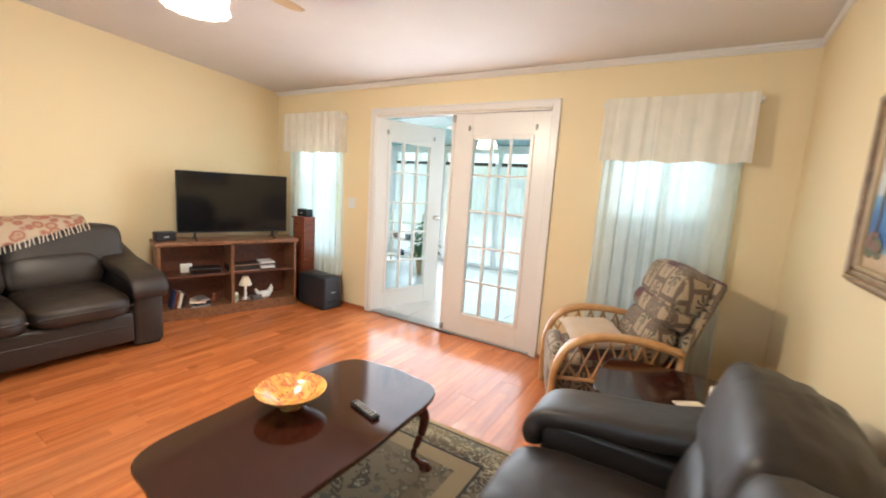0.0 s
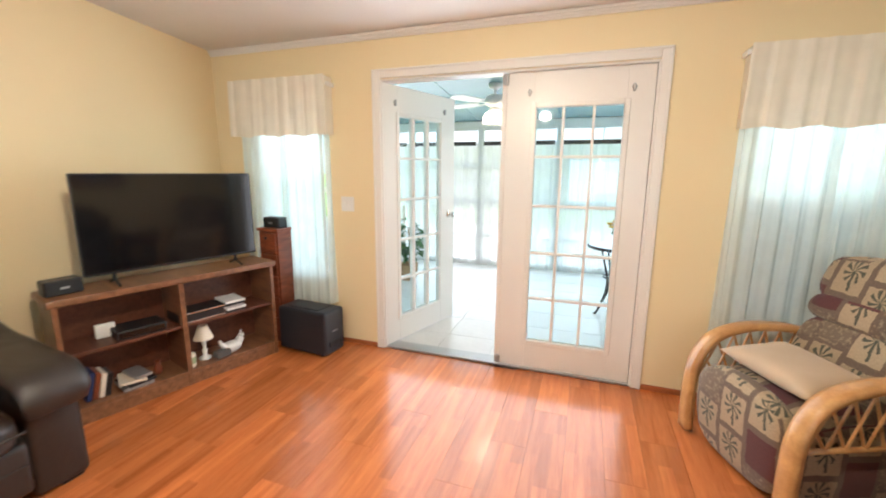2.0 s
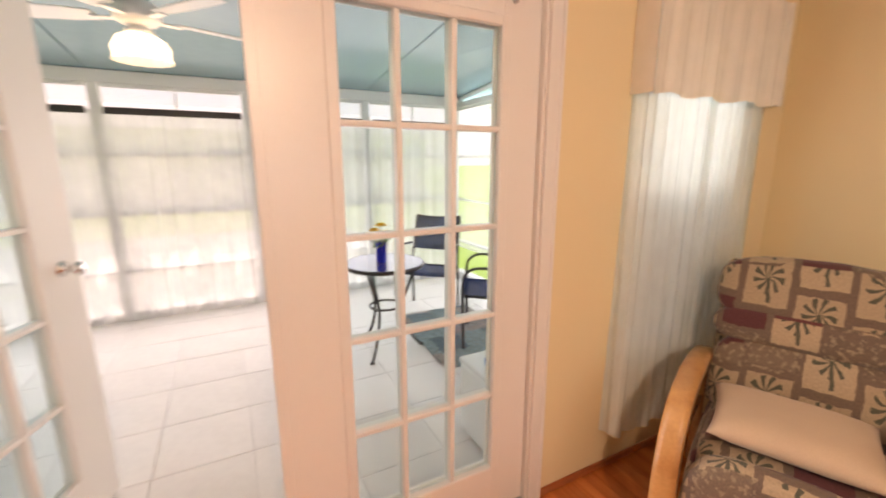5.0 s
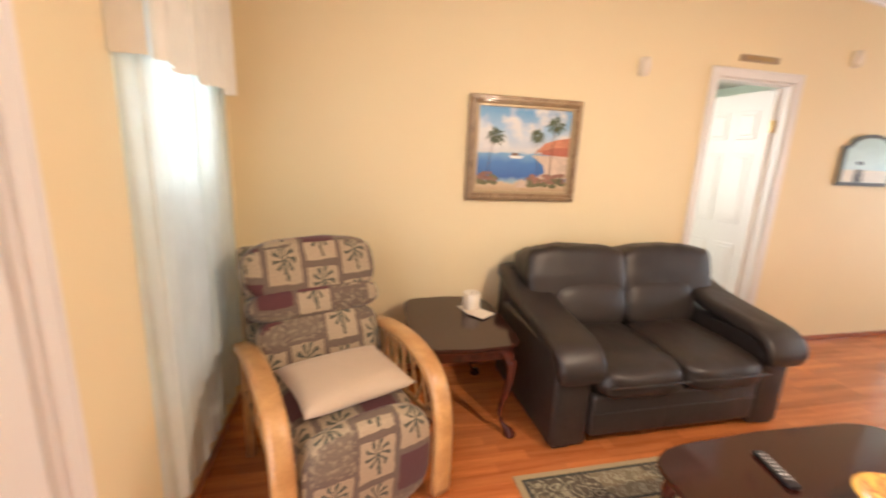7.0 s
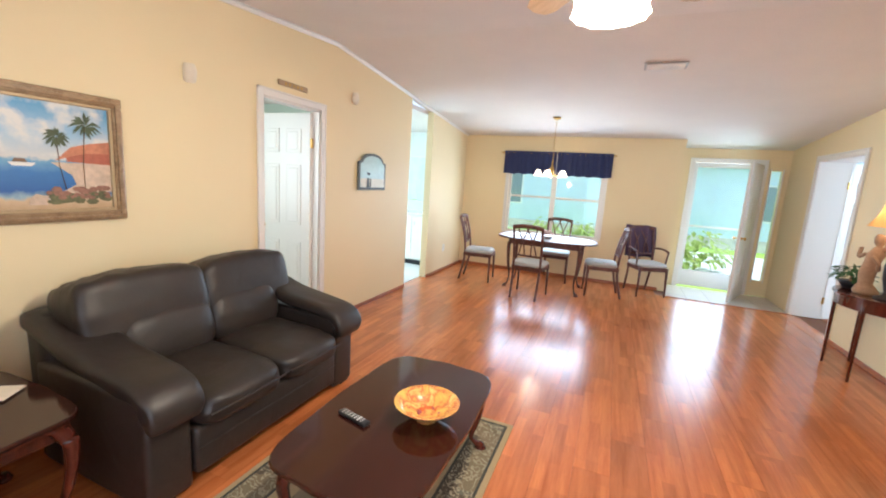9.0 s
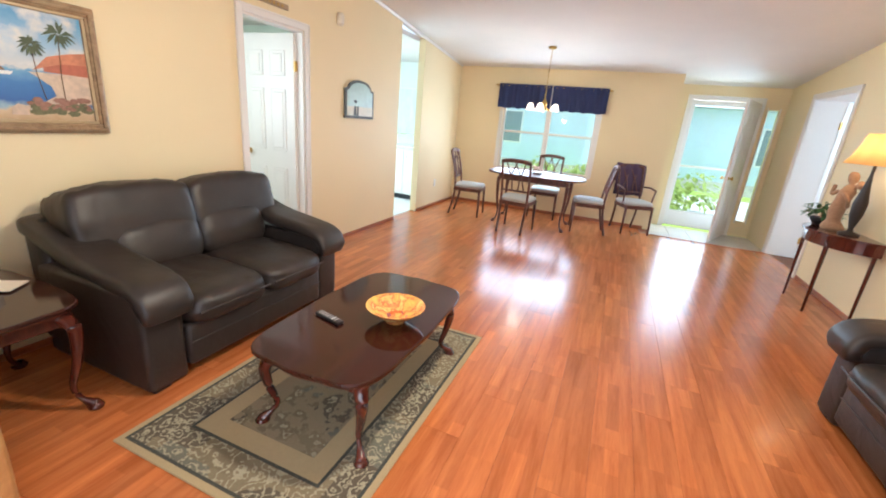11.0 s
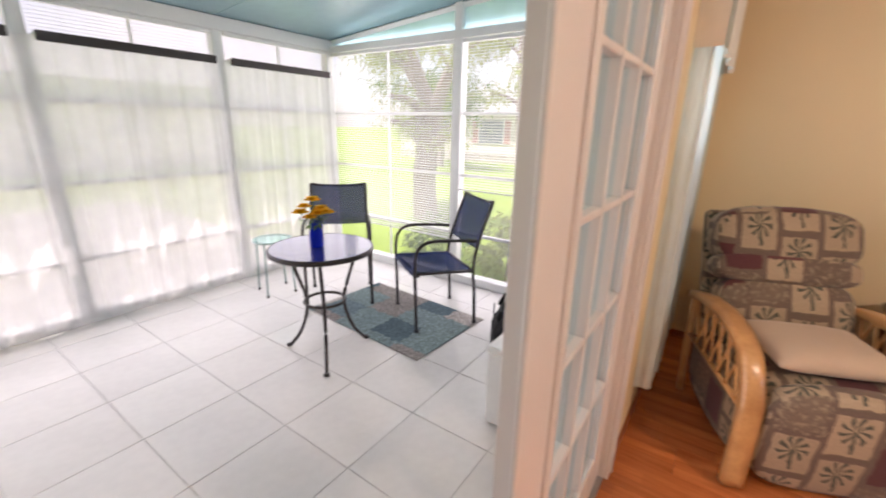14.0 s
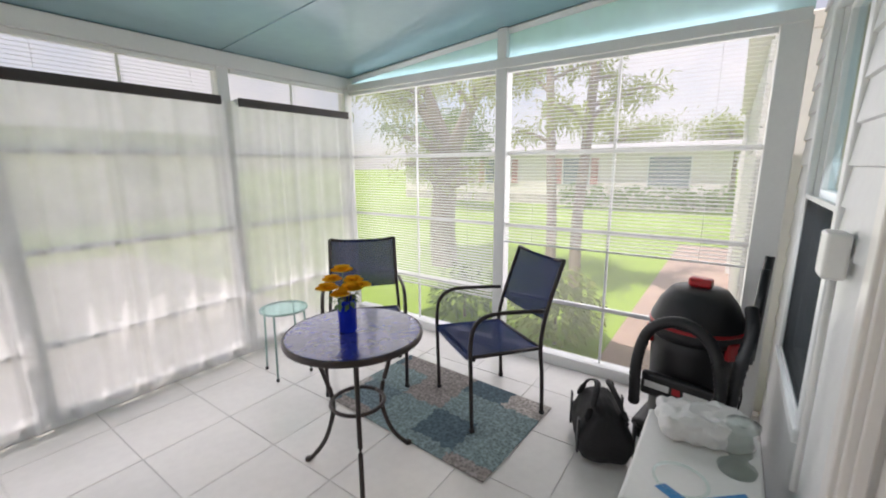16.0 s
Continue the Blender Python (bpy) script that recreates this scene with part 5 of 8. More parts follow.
def rug_material(name, hx, hy, bands, field, motif, scale):
    """A rug with borders: bands are (distance from the edge, colour, share of motif)."""
    m = bpy.data.materials.new(name)
    m.use_nodes = True
    n, l = m.node_tree.nodes, m.node_tree.links
    b = n["Principled BSDF"]
    b.inputs["Roughness"].default_value = 0.95

    def M(op, a, c=None):
        k = n.new("ShaderNodeMath")
        k.operation = op
        for i, v in enumerate((a, c)):
            if v is None:
                continue
            if isinstance(v, (int, float)):
                k.inputs[i].default_value = v
            else:
                l.new(v, k.inputs[i])
        return k.outputs[0]

    co, sep = n.new("ShaderNodeTexCoord"), n.new("ShaderNodeSeparateXYZ")
    l.new(co.outputs["Object"], sep.inputs[0])
    d = M("MINIMUM", M("SUBTRACT", hx, M("ABSOLUTE", sep.outputs["X"])), M("SUBTRACT", hy, M("ABSOLUTE", sep.outputs["Y"])))
    vo, nz, bl = n.new("ShaderNodeTexVoronoi"), n.new("ShaderNodeTexNoise"), n.new("ShaderNodeTexVoronoi")
    vo.inputs["Scale"].default_value = scale
    vo.feature = "DISTANCE_TO_EDGE"
    bl.inputs["Scale"].default_value = scale * 0.33
    bl.distance = "CHEBYCHEV"
    nz.inputs["Scale"].default_value, nz.inputs["Detail"].default_value = scale * 1.3, 3
    wrp = n.new("ShaderNodeVectorMath")
    wrp.operation = "MULTIPLY_ADD"
    l.new(nz.outputs["Color"], wrp.inputs[0])
    wrp.inputs[1].default_value = (0.12, 0.12, 0)
    l.new(co.outputs["Object"], wrp.inputs[2])
    l.new(co.outputs["Object"], nz.inputs["Vector"]), l.new(co.outputs["Object"], bl.inputs["Vector"])
    l.new(wrp.outputs["Vector"], vo.inputs["Vector"])
    r = ramp(n, motif)
    r.color_ramp.interpolation = "CONSTANT"
    sp = n.new("ShaderNodeSeparateColor")
    l.new(bl.outputs["Color"], sp.inputs[0])
    l.new(sp.outputs[0], r.inputs["Fac"])
    fr = M("FRACT", M("MULTIPLY", nz.outputs["Fac"], 7.0))
    line = M("LESS_THAN", M("ABSOLUTE", M("SUBTRACT", fr, 0.5)), 0.16)
    pm = n.new("ShaderNodeMix")
    pm.data_type = "RGBA"
    l.new(line, pm.inputs["Factor"]), l.new(r.outputs["Color"], pm.inputs["A"])
    pm.inputs["B"].default_value = (0.34, 0.30, 0.20, 1)
    cur = None
    last = n.new("ShaderNodeRGB")
    last.outputs[0].default_value = (*field, 1)
    fm = n.new("ShaderNodeMix")
    fm.data_type = "RGBA"
    l.new(M("GREATER_THAN", nz.outputs["Fac"], 0.52), fm.inputs["Factor"])
    l.new(last.outputs[0], fm.inputs["A"]), l.new(pm.outputs["Result"], fm.inputs["B"])
    cur = fm.outputs["Result"]
    for dist, color in reversed(bands):
        mx = n.new("ShaderNodeMix")
        mx.data_type = "RGBA"
        l.new(M("LESS_THAN", d, dist), mx.inputs["Factor"]), l.new(cur, mx.inputs["A"])
        if color is None:
            l.new(pm.outputs["Result"], mx.inputs["B"])
        else:
            mx.inputs["B"].default_value = (*color, 1)
        cur = mx.outputs["Result"]
    hsv, fz = n.new("ShaderNodeHueSaturation"), n.new("ShaderNodeTexNoise")
    fz.inputs["Scale"].default_value = 420
    l.new(co.outputs["Object"], fz.inputs["Vector"])
    l.new(cur, hsv.inputs["Color"]), l.new(M("ADD", M("MULTIPLY", fz.outputs["Fac"], 0.7), 0.65), hsv.inputs["Value"])
    l.new(hsv.outputs["Color"], b.inputs["Base Color"])
    bp = n.new("ShaderNodeBump")
    bp.inputs["Strength"].default_value, bp.inputs["Distance"].default_value = 0.7, 0.003
    l.new(fz.outputs["Fac"], bp.inputs["Height"]), l.new(bp.outputs["Normal"], b.inputs["Normal"])
    return m


TAN, DARKG = (0.40, 0.30, 0.16), (0.05, 0.05, 0.04)
RUG = rug_material("patterned_rug", 0.55, 0.83, [(0.03, TAN), (0.045, DARKG), (0.20, None), (0.215, DARKG), (0.31, TAN)], (0.24, 0.19, 0.115),
                   [(0.0, (0.10, 0.078, 0.05)), (0.3, (0.17, 0.13, 0.075)), (0.55, (0.14, 0.13, 0.095)), (0.75, (0.28, 0.11, 0.05)), (0.85, (0.20, 0.155, 0.09))], 11)
rug = thing("area_rug", pose(0.897, -2.19, 0.0), "tan rug with a dark leafy border under the coffee table", "rug")
part("carpet", box(-0.55, 0.55, -0.83, 0.83, 0.002, 0.011, 0.003), RUG, rug)

# ---- on the tables ----
BOWLM = mat("yellow_glazed_bowl", (0.75, 0.46, 0.12), 0.22, vary=0.3, grain=14, stain=9, bump=0.05, coat=0.3)
bn, bl_ = BOWLM.node_tree.nodes, BOWLM.node_tree.links
blot, hue = bn.new("ShaderNodeTexNoise"), ramp(bn, [(0.36, (0.74, 0.45, 0.10)), (0.48, (0.70, 0.33, 0.08)), (0.545, (0.52, 0.15, 0.06)), (0.60, (0.68, 0.36, 0.10)), (0.68, (0.76, 0.50, 0.16))])
blot.inputs["Scale"].default_value, blot.inputs["Detail"].default_value, blot.inputs["Distortion"].default_value = 17, 3, 0.8
bl_.new(bn["Texture Coordinate"].outputs["Object"], blot.inputs["Vector"]), bl_.new(blot.outputs["Fac"], hue.inputs["Fac"])
bl_.new(hue.outputs["Color"], bn["Principled BSDF"].inputs["Base Color"])
PLUM = mat("plum_glaze", (0.30, 0.05, 0.05), 0.3, vary=0.3, grain=30)
bowl = thing("bowl", pose(0.605, -2.225, 0.42), "wide yellow and orange glazed bowl on the coffee table", "bowl")
part("shell", lathe([(0.0, 0.0), (0.05, 0.0), (0.055, 0.012), (0.10, 0.045), (0.145, 0.082), (0.149, 0.086), (0.145, 0.088), (0.098, 0.052), (0.05, 0.022), (0.0, 0.016)], 40), BOWLM, bowl, smooth=True)


REDGL = mat("red_orange_glaze", (0.52, 0.12, 0.03), 0.25, vary=0.4, grain=30)
for k in range(18):
    a = k * 2.4
    r = 0.03 + 0.07 * ((k * 0.618) % 1)
    bm = lathe([(0.0, 0.0), (0.02, 0.001), (0.018, 0.004), (0.0, 0.005)], 9, m=pose(r * math.cos(a), r * math.sin(a), 0.017 + max(r - 0.05, 0) * 0.6) @ Euler((0.55 * math.sin(a), -0.55 * math.cos(a), 0)).to_matrix().to_4x4())
    part("painted_fruit", bm, REDGL if k % 3 else PLUM, bowl)
rem = thing("remote_control", pose(0.885, -2.065, 0.42, 0, 0, 77), "black television remote on the coffee table", "remote control")
part("body", box(-0.02, 0.02, -0.085, 0.085, 0, 0.018, 0.006, 2), BLACK, rem, smooth=True)
for i in range(3):
    for j in range(7):
        part("button", lathe([(0.0045, 0.0), (0.0045, 0.002), (0.003, 0.003)], 8, m=pose(-0.011 + 0.011 * i, -0.06 + 0.019 * j, 0.0175)), STEEL if j != 5 else WHITEPL, rem)
for k, (x, y, rz) in enumerate(((2.185, -1.345, 12), (2.09, -1.375, 35))):
    co_ = thing("coaster", pose(x, y, 0.54 + 0.006 * k, 0, 0, rz), "square cream coaster on the end table", "coaster", "coasters")
    part("pad", box(-0.06, 0.06, -0.06, 0.06, 0, 0.006, 0.002), IVORY, co_)
mug = thing("candle", pose(2.185, -1.345, 0.546), "white pillar candle standing on a coaster", "candle")
part("wax", lathe([(0.0, 0.0), (0.048, 0.0), (0.052, 0.005), (0.052, 0.098), (0.046, 0.103), (0.04, 0.095), (0.0, 0.09)], 24), IVORY, mug, smooth=True)
part("wick", tube([(0, 0, 0.09), (0.001, 0, 0.104)], 0.0015, 5), BLACK, mug)

# ---- television corner ----
CAB = pose(-2.035, -1.60, 0, 0, 0, 73)
cab = thing("tv_cabinet", CAB, "brown walnut television cabinet with four open shelves", "tv stand")
L, D, HT = 1.30, 0.32, 0.745
for x0, x1 in ((0.02, 0.045), (L - 0.045, L - 0.02), (0.625, 0.655)):
    part("side_panel" if x0 != 0.625 else "divider", box(x0, x1, 0.015, D, 0.0, HT - 0.04, 0.002), WALNUT, cab)
part("top", box(0, L, 0, D + 0.01, HT - 0.04, HT, 0.008, 2), WALNUT, cab)
part("bottom_shelf", box(0.045, L - 0.045, 0.02, D, 0.075, 0.10, 0.002), WALNUT, cab)
part("plinth", box(0.045, L - 0.045, 0.02, 0.04, 0.0, 0.075, 0.003), WALNUT, cab)
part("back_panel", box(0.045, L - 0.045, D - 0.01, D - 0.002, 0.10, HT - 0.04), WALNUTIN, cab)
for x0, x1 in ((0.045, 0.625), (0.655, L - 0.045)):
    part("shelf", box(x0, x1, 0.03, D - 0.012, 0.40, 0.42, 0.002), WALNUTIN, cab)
tv = thing("television", pose(-1.945, -0.895, HT, 0, 0, 72), "large flat black television on the walnut cabinet", "television")
part("bezel", box(-0.505, 0.505, -0.005, 0.03, 0.07, 0.655, 0.006, 2), BLACK, tv)
part("screen", box(-0.497, 0.497, -0.0075, -0.004, 0.085, 0.648), SCREEN, tv, "dark glossy screen")
part("rear_housing", box(-0.33, 0.33, 0.03, 0.07, 0.12, 0.46, 0.015, 2), BLACK, tv)
for x in (-0.36, 0.36):
    bm = tube([(x, -0.07, 0.006), (x, 0.0, 0.03), (x, 0.012, 0.08)], 0.009, 6)
    bm = tube([(x, 0.10, 0.006), (x, 0.03, 0.03), (x, 0.012, 0.08)], 0.009, 6, bm)
    part("foot", bm, BLACK, tv)


def on_cab(x, y, z, rz=0):
    return CAB @ pose(x, y, z, 0, 0, rz)


spk = thing("speaker", on_cab(0.10, 0.15, HT, 8), "small black satellite speaker on the cabinet", "speaker", "small speakers")
part("body", box(-0.085, 0.085, -0.045, 0.045, 0, 0.085, 0.008, 2), BLACK, spk)
part("grille", box(-0.078, 0.078, -0.05, -0.045, 0.006, 0.079, 0.003), mat("speaker_cloth", (0.02, 0.02, 0.021), 0.95, grain=500, bump=0.4), spk)
part("badge", box(-0.02, 0.02, -0.052, -0.05, 0.035, 0.045), STEEL, spk)
# drawer tower
tower = thing("drawer_chest", pose(-1.85, -0.115, 0, 0, 0, -4), "narrow reddish wooden chest with five small drawers", "chest")
TWR = wood("red_cherry_stain", (0.13, 0.03, 0.013), (0.26, 0.07, 0.03), 0.35, 0.1, (3, 3, 16))
part("carcass", box(-0.10, 0.10, -0.085, 0.09, 0.0, 0.94, 0.004), TWR, tower)
part("top", box(-0.112, 0.112, -0.10, 0.098, 0.94, 0.962, 0.005), TWR, tower)
for k in range(5):
    z = 0.05 + 0.178 * k
    dr = part("drawer", box(-0.085, 0.085, -0.098, -0.085, z, z + 0.165, 0.006, 2), TWR, tower)
    part("drawer_pull", lathe([(0.006, 0), (0.006, 0.008), (0.013, 0.014), (0.013, 0.02), (0.0, 0.024)], 10, m=pose(0, -0.098, z + 0.125, 90)), BLACK, dr)
sp2 = copy_thing(spk, pose(-1.85, -0.115, 0.962, 0, 0, -5))
tagged(sp2, "small black satellite speaker on the drawer chest")
sub = thing("subwoofer", pose(-1.47, -0.215, 0, 0, 0, -5), "black boxy subwoofer standing on the floor", "speaker")
part("cabinet", box(-0.235, 0.235, -0.115, 0.115, 0.012, 0.36, 0.022, 3), mat("black_vinyl_wrap", (0.018, 0.02, 0.026), 0.45, vary=0.2, grain=180, bump=0.15), sub)
part("top_plate", box(-0.15, 0.15, -0.08, 0.08, 0.359, 0.367, 0.004), BLACK, sub)
part("port", box(0.232, 0.239, -0.07, 0.06, 0.07, 0.12, 0.01, 2), BLACK, sub)
part("badge", box(0.234, 0.238, -0.03, 0.03, 0.19, 0.197), STEEL, sub)
for x in (-0.17, 0.17):
    for y in (-0.08, 0.08):
        part("foot", lathe([(0.014, 0), (0.016, 0.014)], 8, m=pose(x, y, 0)), BLACK, sub)
# shelf contents
wb = thing("router", on_cab(0.27, 0.20, 0.42, -4), "small white router box on the cabinet shelf", "router")
part("case", box(-0.05, 0.05, -0.015, 0.015, 0, 0.085, 0.006, 2), WHITEPL, wb)
bb = thing("cable_box", on_cab(0.43, 0.14, 0.42, -3), "flat black cable box on the cabinet shelf", "electronics")
part("case", box(-0.14, 0.12, -0.09, 0.09, 0, 0.055, 0.006, 2), BLACK, bb)
part("front", box(-0.13, 0.11, -0.093, -0.089, 0.01, 0.045, 0.002), SCREEN, bb)
dvd = thing("dvd_player", on_cab(0.77, 0.15, 0.42, 0), "slim disc player with a silver front frame", "electronics")
part("case", box(-0.15, 0.15, -0.10, 0.10, 0.004, 0.062, 0.004), BLACK, dvd)
for a in ((-0.155, 0.155, 0.0, 0.008), (-0.155, 0.155, 0.058, 0.066), (-0.155, -0.145, 0.008, 0.058), (0.145, 0.155, 0.008, 0.058)):
    part("silver_trim", box(a[0], a[1], -0.106, -0.098, a[2], a[3], 0.002), CHROME, dvd)
for k in range(5):
    cs = thing("dvd_case", on_cab(0.985 + 0.008 * math.sin(k * 2), 0.13, 0.42 + 0.0165 * k, 6 * math.sin(k * 3)), "slim plastic disc case in a stack", "disc case", "stack of disc cases")
    part("case", box(-0.07, 0.07, -0.095, 0.095, 0, 0.015, 0.002), (BLACK, WHITEPL, STEEL, BLACK, WHITEPL)[k], cs)
can = thing("jar_candle", on_cab(0.67, 0.09, 0.10), "cream jar candle with a pale green label", "candle")
part("jar", lathe([(0.0, 0), (0.034, 0), (0.037, 0.004), (0.037, 0.085), (0.032, 0.09), (0.0, 0.088)], 20), IVORY, can, smooth=True)
part("paper_label", lathe([(0.0375, 0.025), (0.0378, 0.03), (0.0378, 0.065), (0.0375, 0.07)], 20), mat("pale_green_paper", (0.35, 0.42, 0.25), 0.8), can)
lam = thing("small_table_lamp", on_cab(0.79, 0.14, 0.10), "small white candlestick lamp with a pleated shade", "lamp")
part("base", lathe([(0.0, 0), (0.04, 0), (0.042, 0.008), (0.02, 0.02), (0.012, 0.035), (0.018, 0.06), (0.01, 0.085), (0.015, 0.12), (0.008, 0.15), (0.006, 0.17)], 18), WHITEPL, lam, smooth=True)
bm = bmesh.new()
rg = []
for z, r in ((0.15, 0.062), (0.20, 0.045), (0.245, 0.028)):
    rg.append([bm.verts.new(((r + 0.002 * (k % 2)) * math.cos(k * math.pi / 24), (r + 0.002 * (k % 2)) * math.sin(k * math.pi / 24), z)) for k in range(48)])
for a, b in zip(rg, rg[1:]):
    for k in range(48):
        bm.faces.new((a[k], a[(k + 1) % 48], b[(k + 1) % 48], b[k]))
part("shade", bm, IVORY, lam, "pleated cream lamp shade")
gb = thing("small_box", on_cab(0.88, 0.08, 0.10, 5), "small grey box in the cabinet", "box")
part("case", box(-0.05, 0.05, -0.035, 0.035, 0, 0.045, 0.004), mat("grey_plastic", (0.1, 0.095, 0.09), 0.5), gb)
hen = thing("hen_figurine", on_cab(0.97, 0.12, 0.10, 8), "white ceramic hen figurine on the bottom shelf", "figurine")
bm = lathe([(0.0, 0.0), (0.035, 0.0), (0.05, 0.02), (0.052, 0.045), (0.035, 0.065), (0.0, 0.07)], 18)
for v in bm.verts:
    v.co.x *= 1.5
bm = tube(spline([(0.045, 0, 0.04), (0.075, 0, 0.075), (0.082, 0, 0.105)]), [0.03] * 7 + [0.024] * 5 + [0.016], 10, bm)
bm = tube(spline([(-0.05, 0, 0.045), (-0.075, 0, 0.075), (-0.09, 0, 0.105)]), [0.03] * 7 + [0.02] * 5 + [0.008], 8, bm, flat=0.6)
bm = box(0.07, 0.092, -0.004, 0.004, 0.112, 0.132, 0.004, bm=bm)
bm = box(0.092, 0.106, -0.004, 0.004, 0.094, 0.104, 0.003, bm=bm)
part("body", bm, WHITEPL, hen, smooth=True)
for k, (x, z, c, w) in enumerate(((0.36, 0.10, STEEL, 0.08), (0.37, 0.118, BLACK, 0.075), (0.35, 0.136, IVORY, 0.07), (0.38, 0.156, STEEL, 0.045))):
    bk = thing("magazine", on_cab(x, 0.13, z, 12 * math.sin(k * 2.3)), "thin magazine in a small stack on the shelf", "magazine", "stack of magazines")
    part("paper_block", box(-w, w, -0.09, 0.09, 0, 0.016, 0.002), c, bk)
vs = thing("small_vase", on_cab(0.50, 0.15, 0.10), "small dark red vase on the bottom shelf", "vase")
part("body", lathe([(0.0, 0), (0.022, 0), (0.03, 0.03), (0.02, 0.06), (0.012, 0.075), (0.02, 0.09), (0.017, 0.09), (0.008, 0.075)], 14), TWR, vs, smooth=True)
for k in range(4):
    bk = thing("book", on_cab(0.12 + 0.03 * k, 0.14, 0.101, 0) @ pose(0, 0, 0, 0, 12, 0), "paperback book leaning on the cabinet side", "book", "leaning books")
    part("cover", box(-0.012, 0.012, -0.07, 0.07, 0.003, 0.17 - 0.012 * k, 0.002), (NAVY, TWR, IVORY, BLACK)[k], bk)

# ---- walls ----
pic = thing("seascape_painting", pose(XR, -1.729, 1.486, 0, 0, 90), "framed seascape painting of palms and a red house", "painting")
FRM = wood("carved_gilt_wood_frame", (0.20, 0.12, 0.06), (0.36, 0.24, 0.13), 0.4, 0.1, (10, 3, 10))
FRM2 = mat("pale_gilt_slip", (0.45, 0.34, 0.20), 0.4, 0.2)
hw, hh = 0.378, 0.322
for a in ((-hw, hw, hh - 0.05, hh), (-hw, hw, -hh, -hh + 0.05)):
    bm = box(a[0], a[1], 0.004, 0.034, a[2], a[3], 0.008, 2)
    bm = box(a[0] + 0.012, a[1] - 0.012, 0.03, 0.046, a[2] + 0.012, a[3] - 0.02, 0.006, 2, bm=bm)
    part("frame_rail", bm, FRM, pic)
for a in ((-hw, -hw + 0.05), (hw - 0.05, hw)):
    bm = box(a[0], a[1], 0.003, 0.033, -hh + 0.05, hh - 0.05, 0.008, 2)
    bm = box(a[0] + 0.012, a[1] - 0.012, 0.029, 0.045, -hh + 0.03, hh - 0.03, 0.006, 2, bm=bm)
    part("frame_rail", bm, FRM, pic)
for a in ((-hw + 0.05, hw - 0.05, hh - 0.066, hh - 0.05), (-hw + 0.05, hw - 0.05, -hh + 0.05, -hh + 0.066)):
    part("inner_slip", box(a[0], a[1], 0.012, 0.03, a[2], a[3], 0.003), FRM2, pic)
for a in ((-hw + 0.05, -hw + 0.066), (hw - 0.066, hw - 0.05)):
    part("inner_slip", box(a[0], a[1], 0.012, 0.03, -hh + 0.066, hh - 0.066, 0.003), FRM2, pic)


def seascape(name, h):
    m = bpy.data.materials.new(name)
    m.use_nodes = True
    n, l = m.node_tree.nodes, m.node_tree.links
    b = n["Principled BSDF"]
    b.inputs["Roughness"].default_value = 0.45
    co, sep, nz, cl = n.new("ShaderNodeTexCoord"), n.new("ShaderNodeSeparateXYZ"), n.new("ShaderNodeTexNoise"), n.new("ShaderNodeTexNoise")
    nz.inputs["Scale"].default_value, nz.inputs["Detail"].default_value = 28, 5
    cl.inputs["Scale"].default_value, cl.inputs["Detail"].default_value = 7, 5
    l.new(co.outputs["Object"], sep.inputs[0]), l.new(co.outputs["Object"], nz.inputs["Vector"]), l.new(co.outputs["Object"], cl.inputs["Vector"])
    mr = n.new("ShaderNodeMapRange")
    mr.inputs["From Min"].default_value, mr.inputs["From Max"].default_value = -h, h
    ad = n.new("ShaderNodeMath")
    ad.operation = "MULTIPLY_ADD"
    ad.inputs[1].default_value = 0.10
    l.new(nz.outputs["Fac"], ad.inputs[0]), l.new(mr.outputs["Result"], ad.inputs[2])
    l.new(sep.outputs["Z"], mr.inputs["Value"])
    r = ramp(n, [(0.04, (0.46, 0.32, 0.18)), (0.14, (0.60, 0.46, 0.30)), (0.165, (0.30, 0.44, 0.52)), (0.22, (0.03, 0.12, 0.36)), (0.40, (0.05, 0.19, 0.46)), (0.505, (0.16, 0.36, 0.56)), (0.53, (0.62, 0.62, 0.60)), (0.75, (0.34, 0.52, 0.68)), (1.0, (0.12, 0.34, 0.58))])
    l.new(ad.outputs["Value"], r.inputs["Fac"])
    cr = ramp(n, [(0.42, (0, 0, 0)), (0.56, (1, 1, 1))])
    l.new(cl.outputs["Fac"], cr.inputs["Fac"])
    up = n.new("ShaderNodeMath")
    up.operation = "GREATER_THAN"
    up.inputs[1].default_value = 0.56
    l.new(ad.outputs["Value"], up.inputs[0])
    mu = n.new("ShaderNodeMath")
    mu.operation = "MULTIPLY"
    l.new(cr.outputs["Color"], mu.inputs[0]), l.new(up.outputs["Value"], mu.inputs[1])
    mx = n.new("ShaderNodeMix")
    mx.data_type = "RGBA"
    l.new(mu.outputs["Value"], mx.inputs["Factor"]), l.new(r.outputs["Color"], mx.inputs["A"])
    mx.inputs["B"].default_value = (0.68, 0.68, 0.66, 1)
    l.new(mx.outputs["Result"], b.inputs["Base Color"])
    return m


part("canvas", box(-hw + 0.05, hw - 0.05, 0.008, 0.016, -hh + 0.05, hh - 0.05), seascape("painted_seascape", hh - 0.066), pic, "blue sea and cloudy sky")
PGREEN, PTRUNK, PRED, PPINK = mat("painted_green", (0.07, 0.10, 0.05), 0.5, vary=0.3, grain=60), mat("painted_trunk", (0.20, 0.12, 0.07), 0.5), mat("painted_red_roof", (0.42, 0.12, 0.07), 0.5, vary=0.25, grain=50), mat("painted_pink_flowers", (0.24, 0.12, 0.085), 0.5, vary=0.5, grain=70)


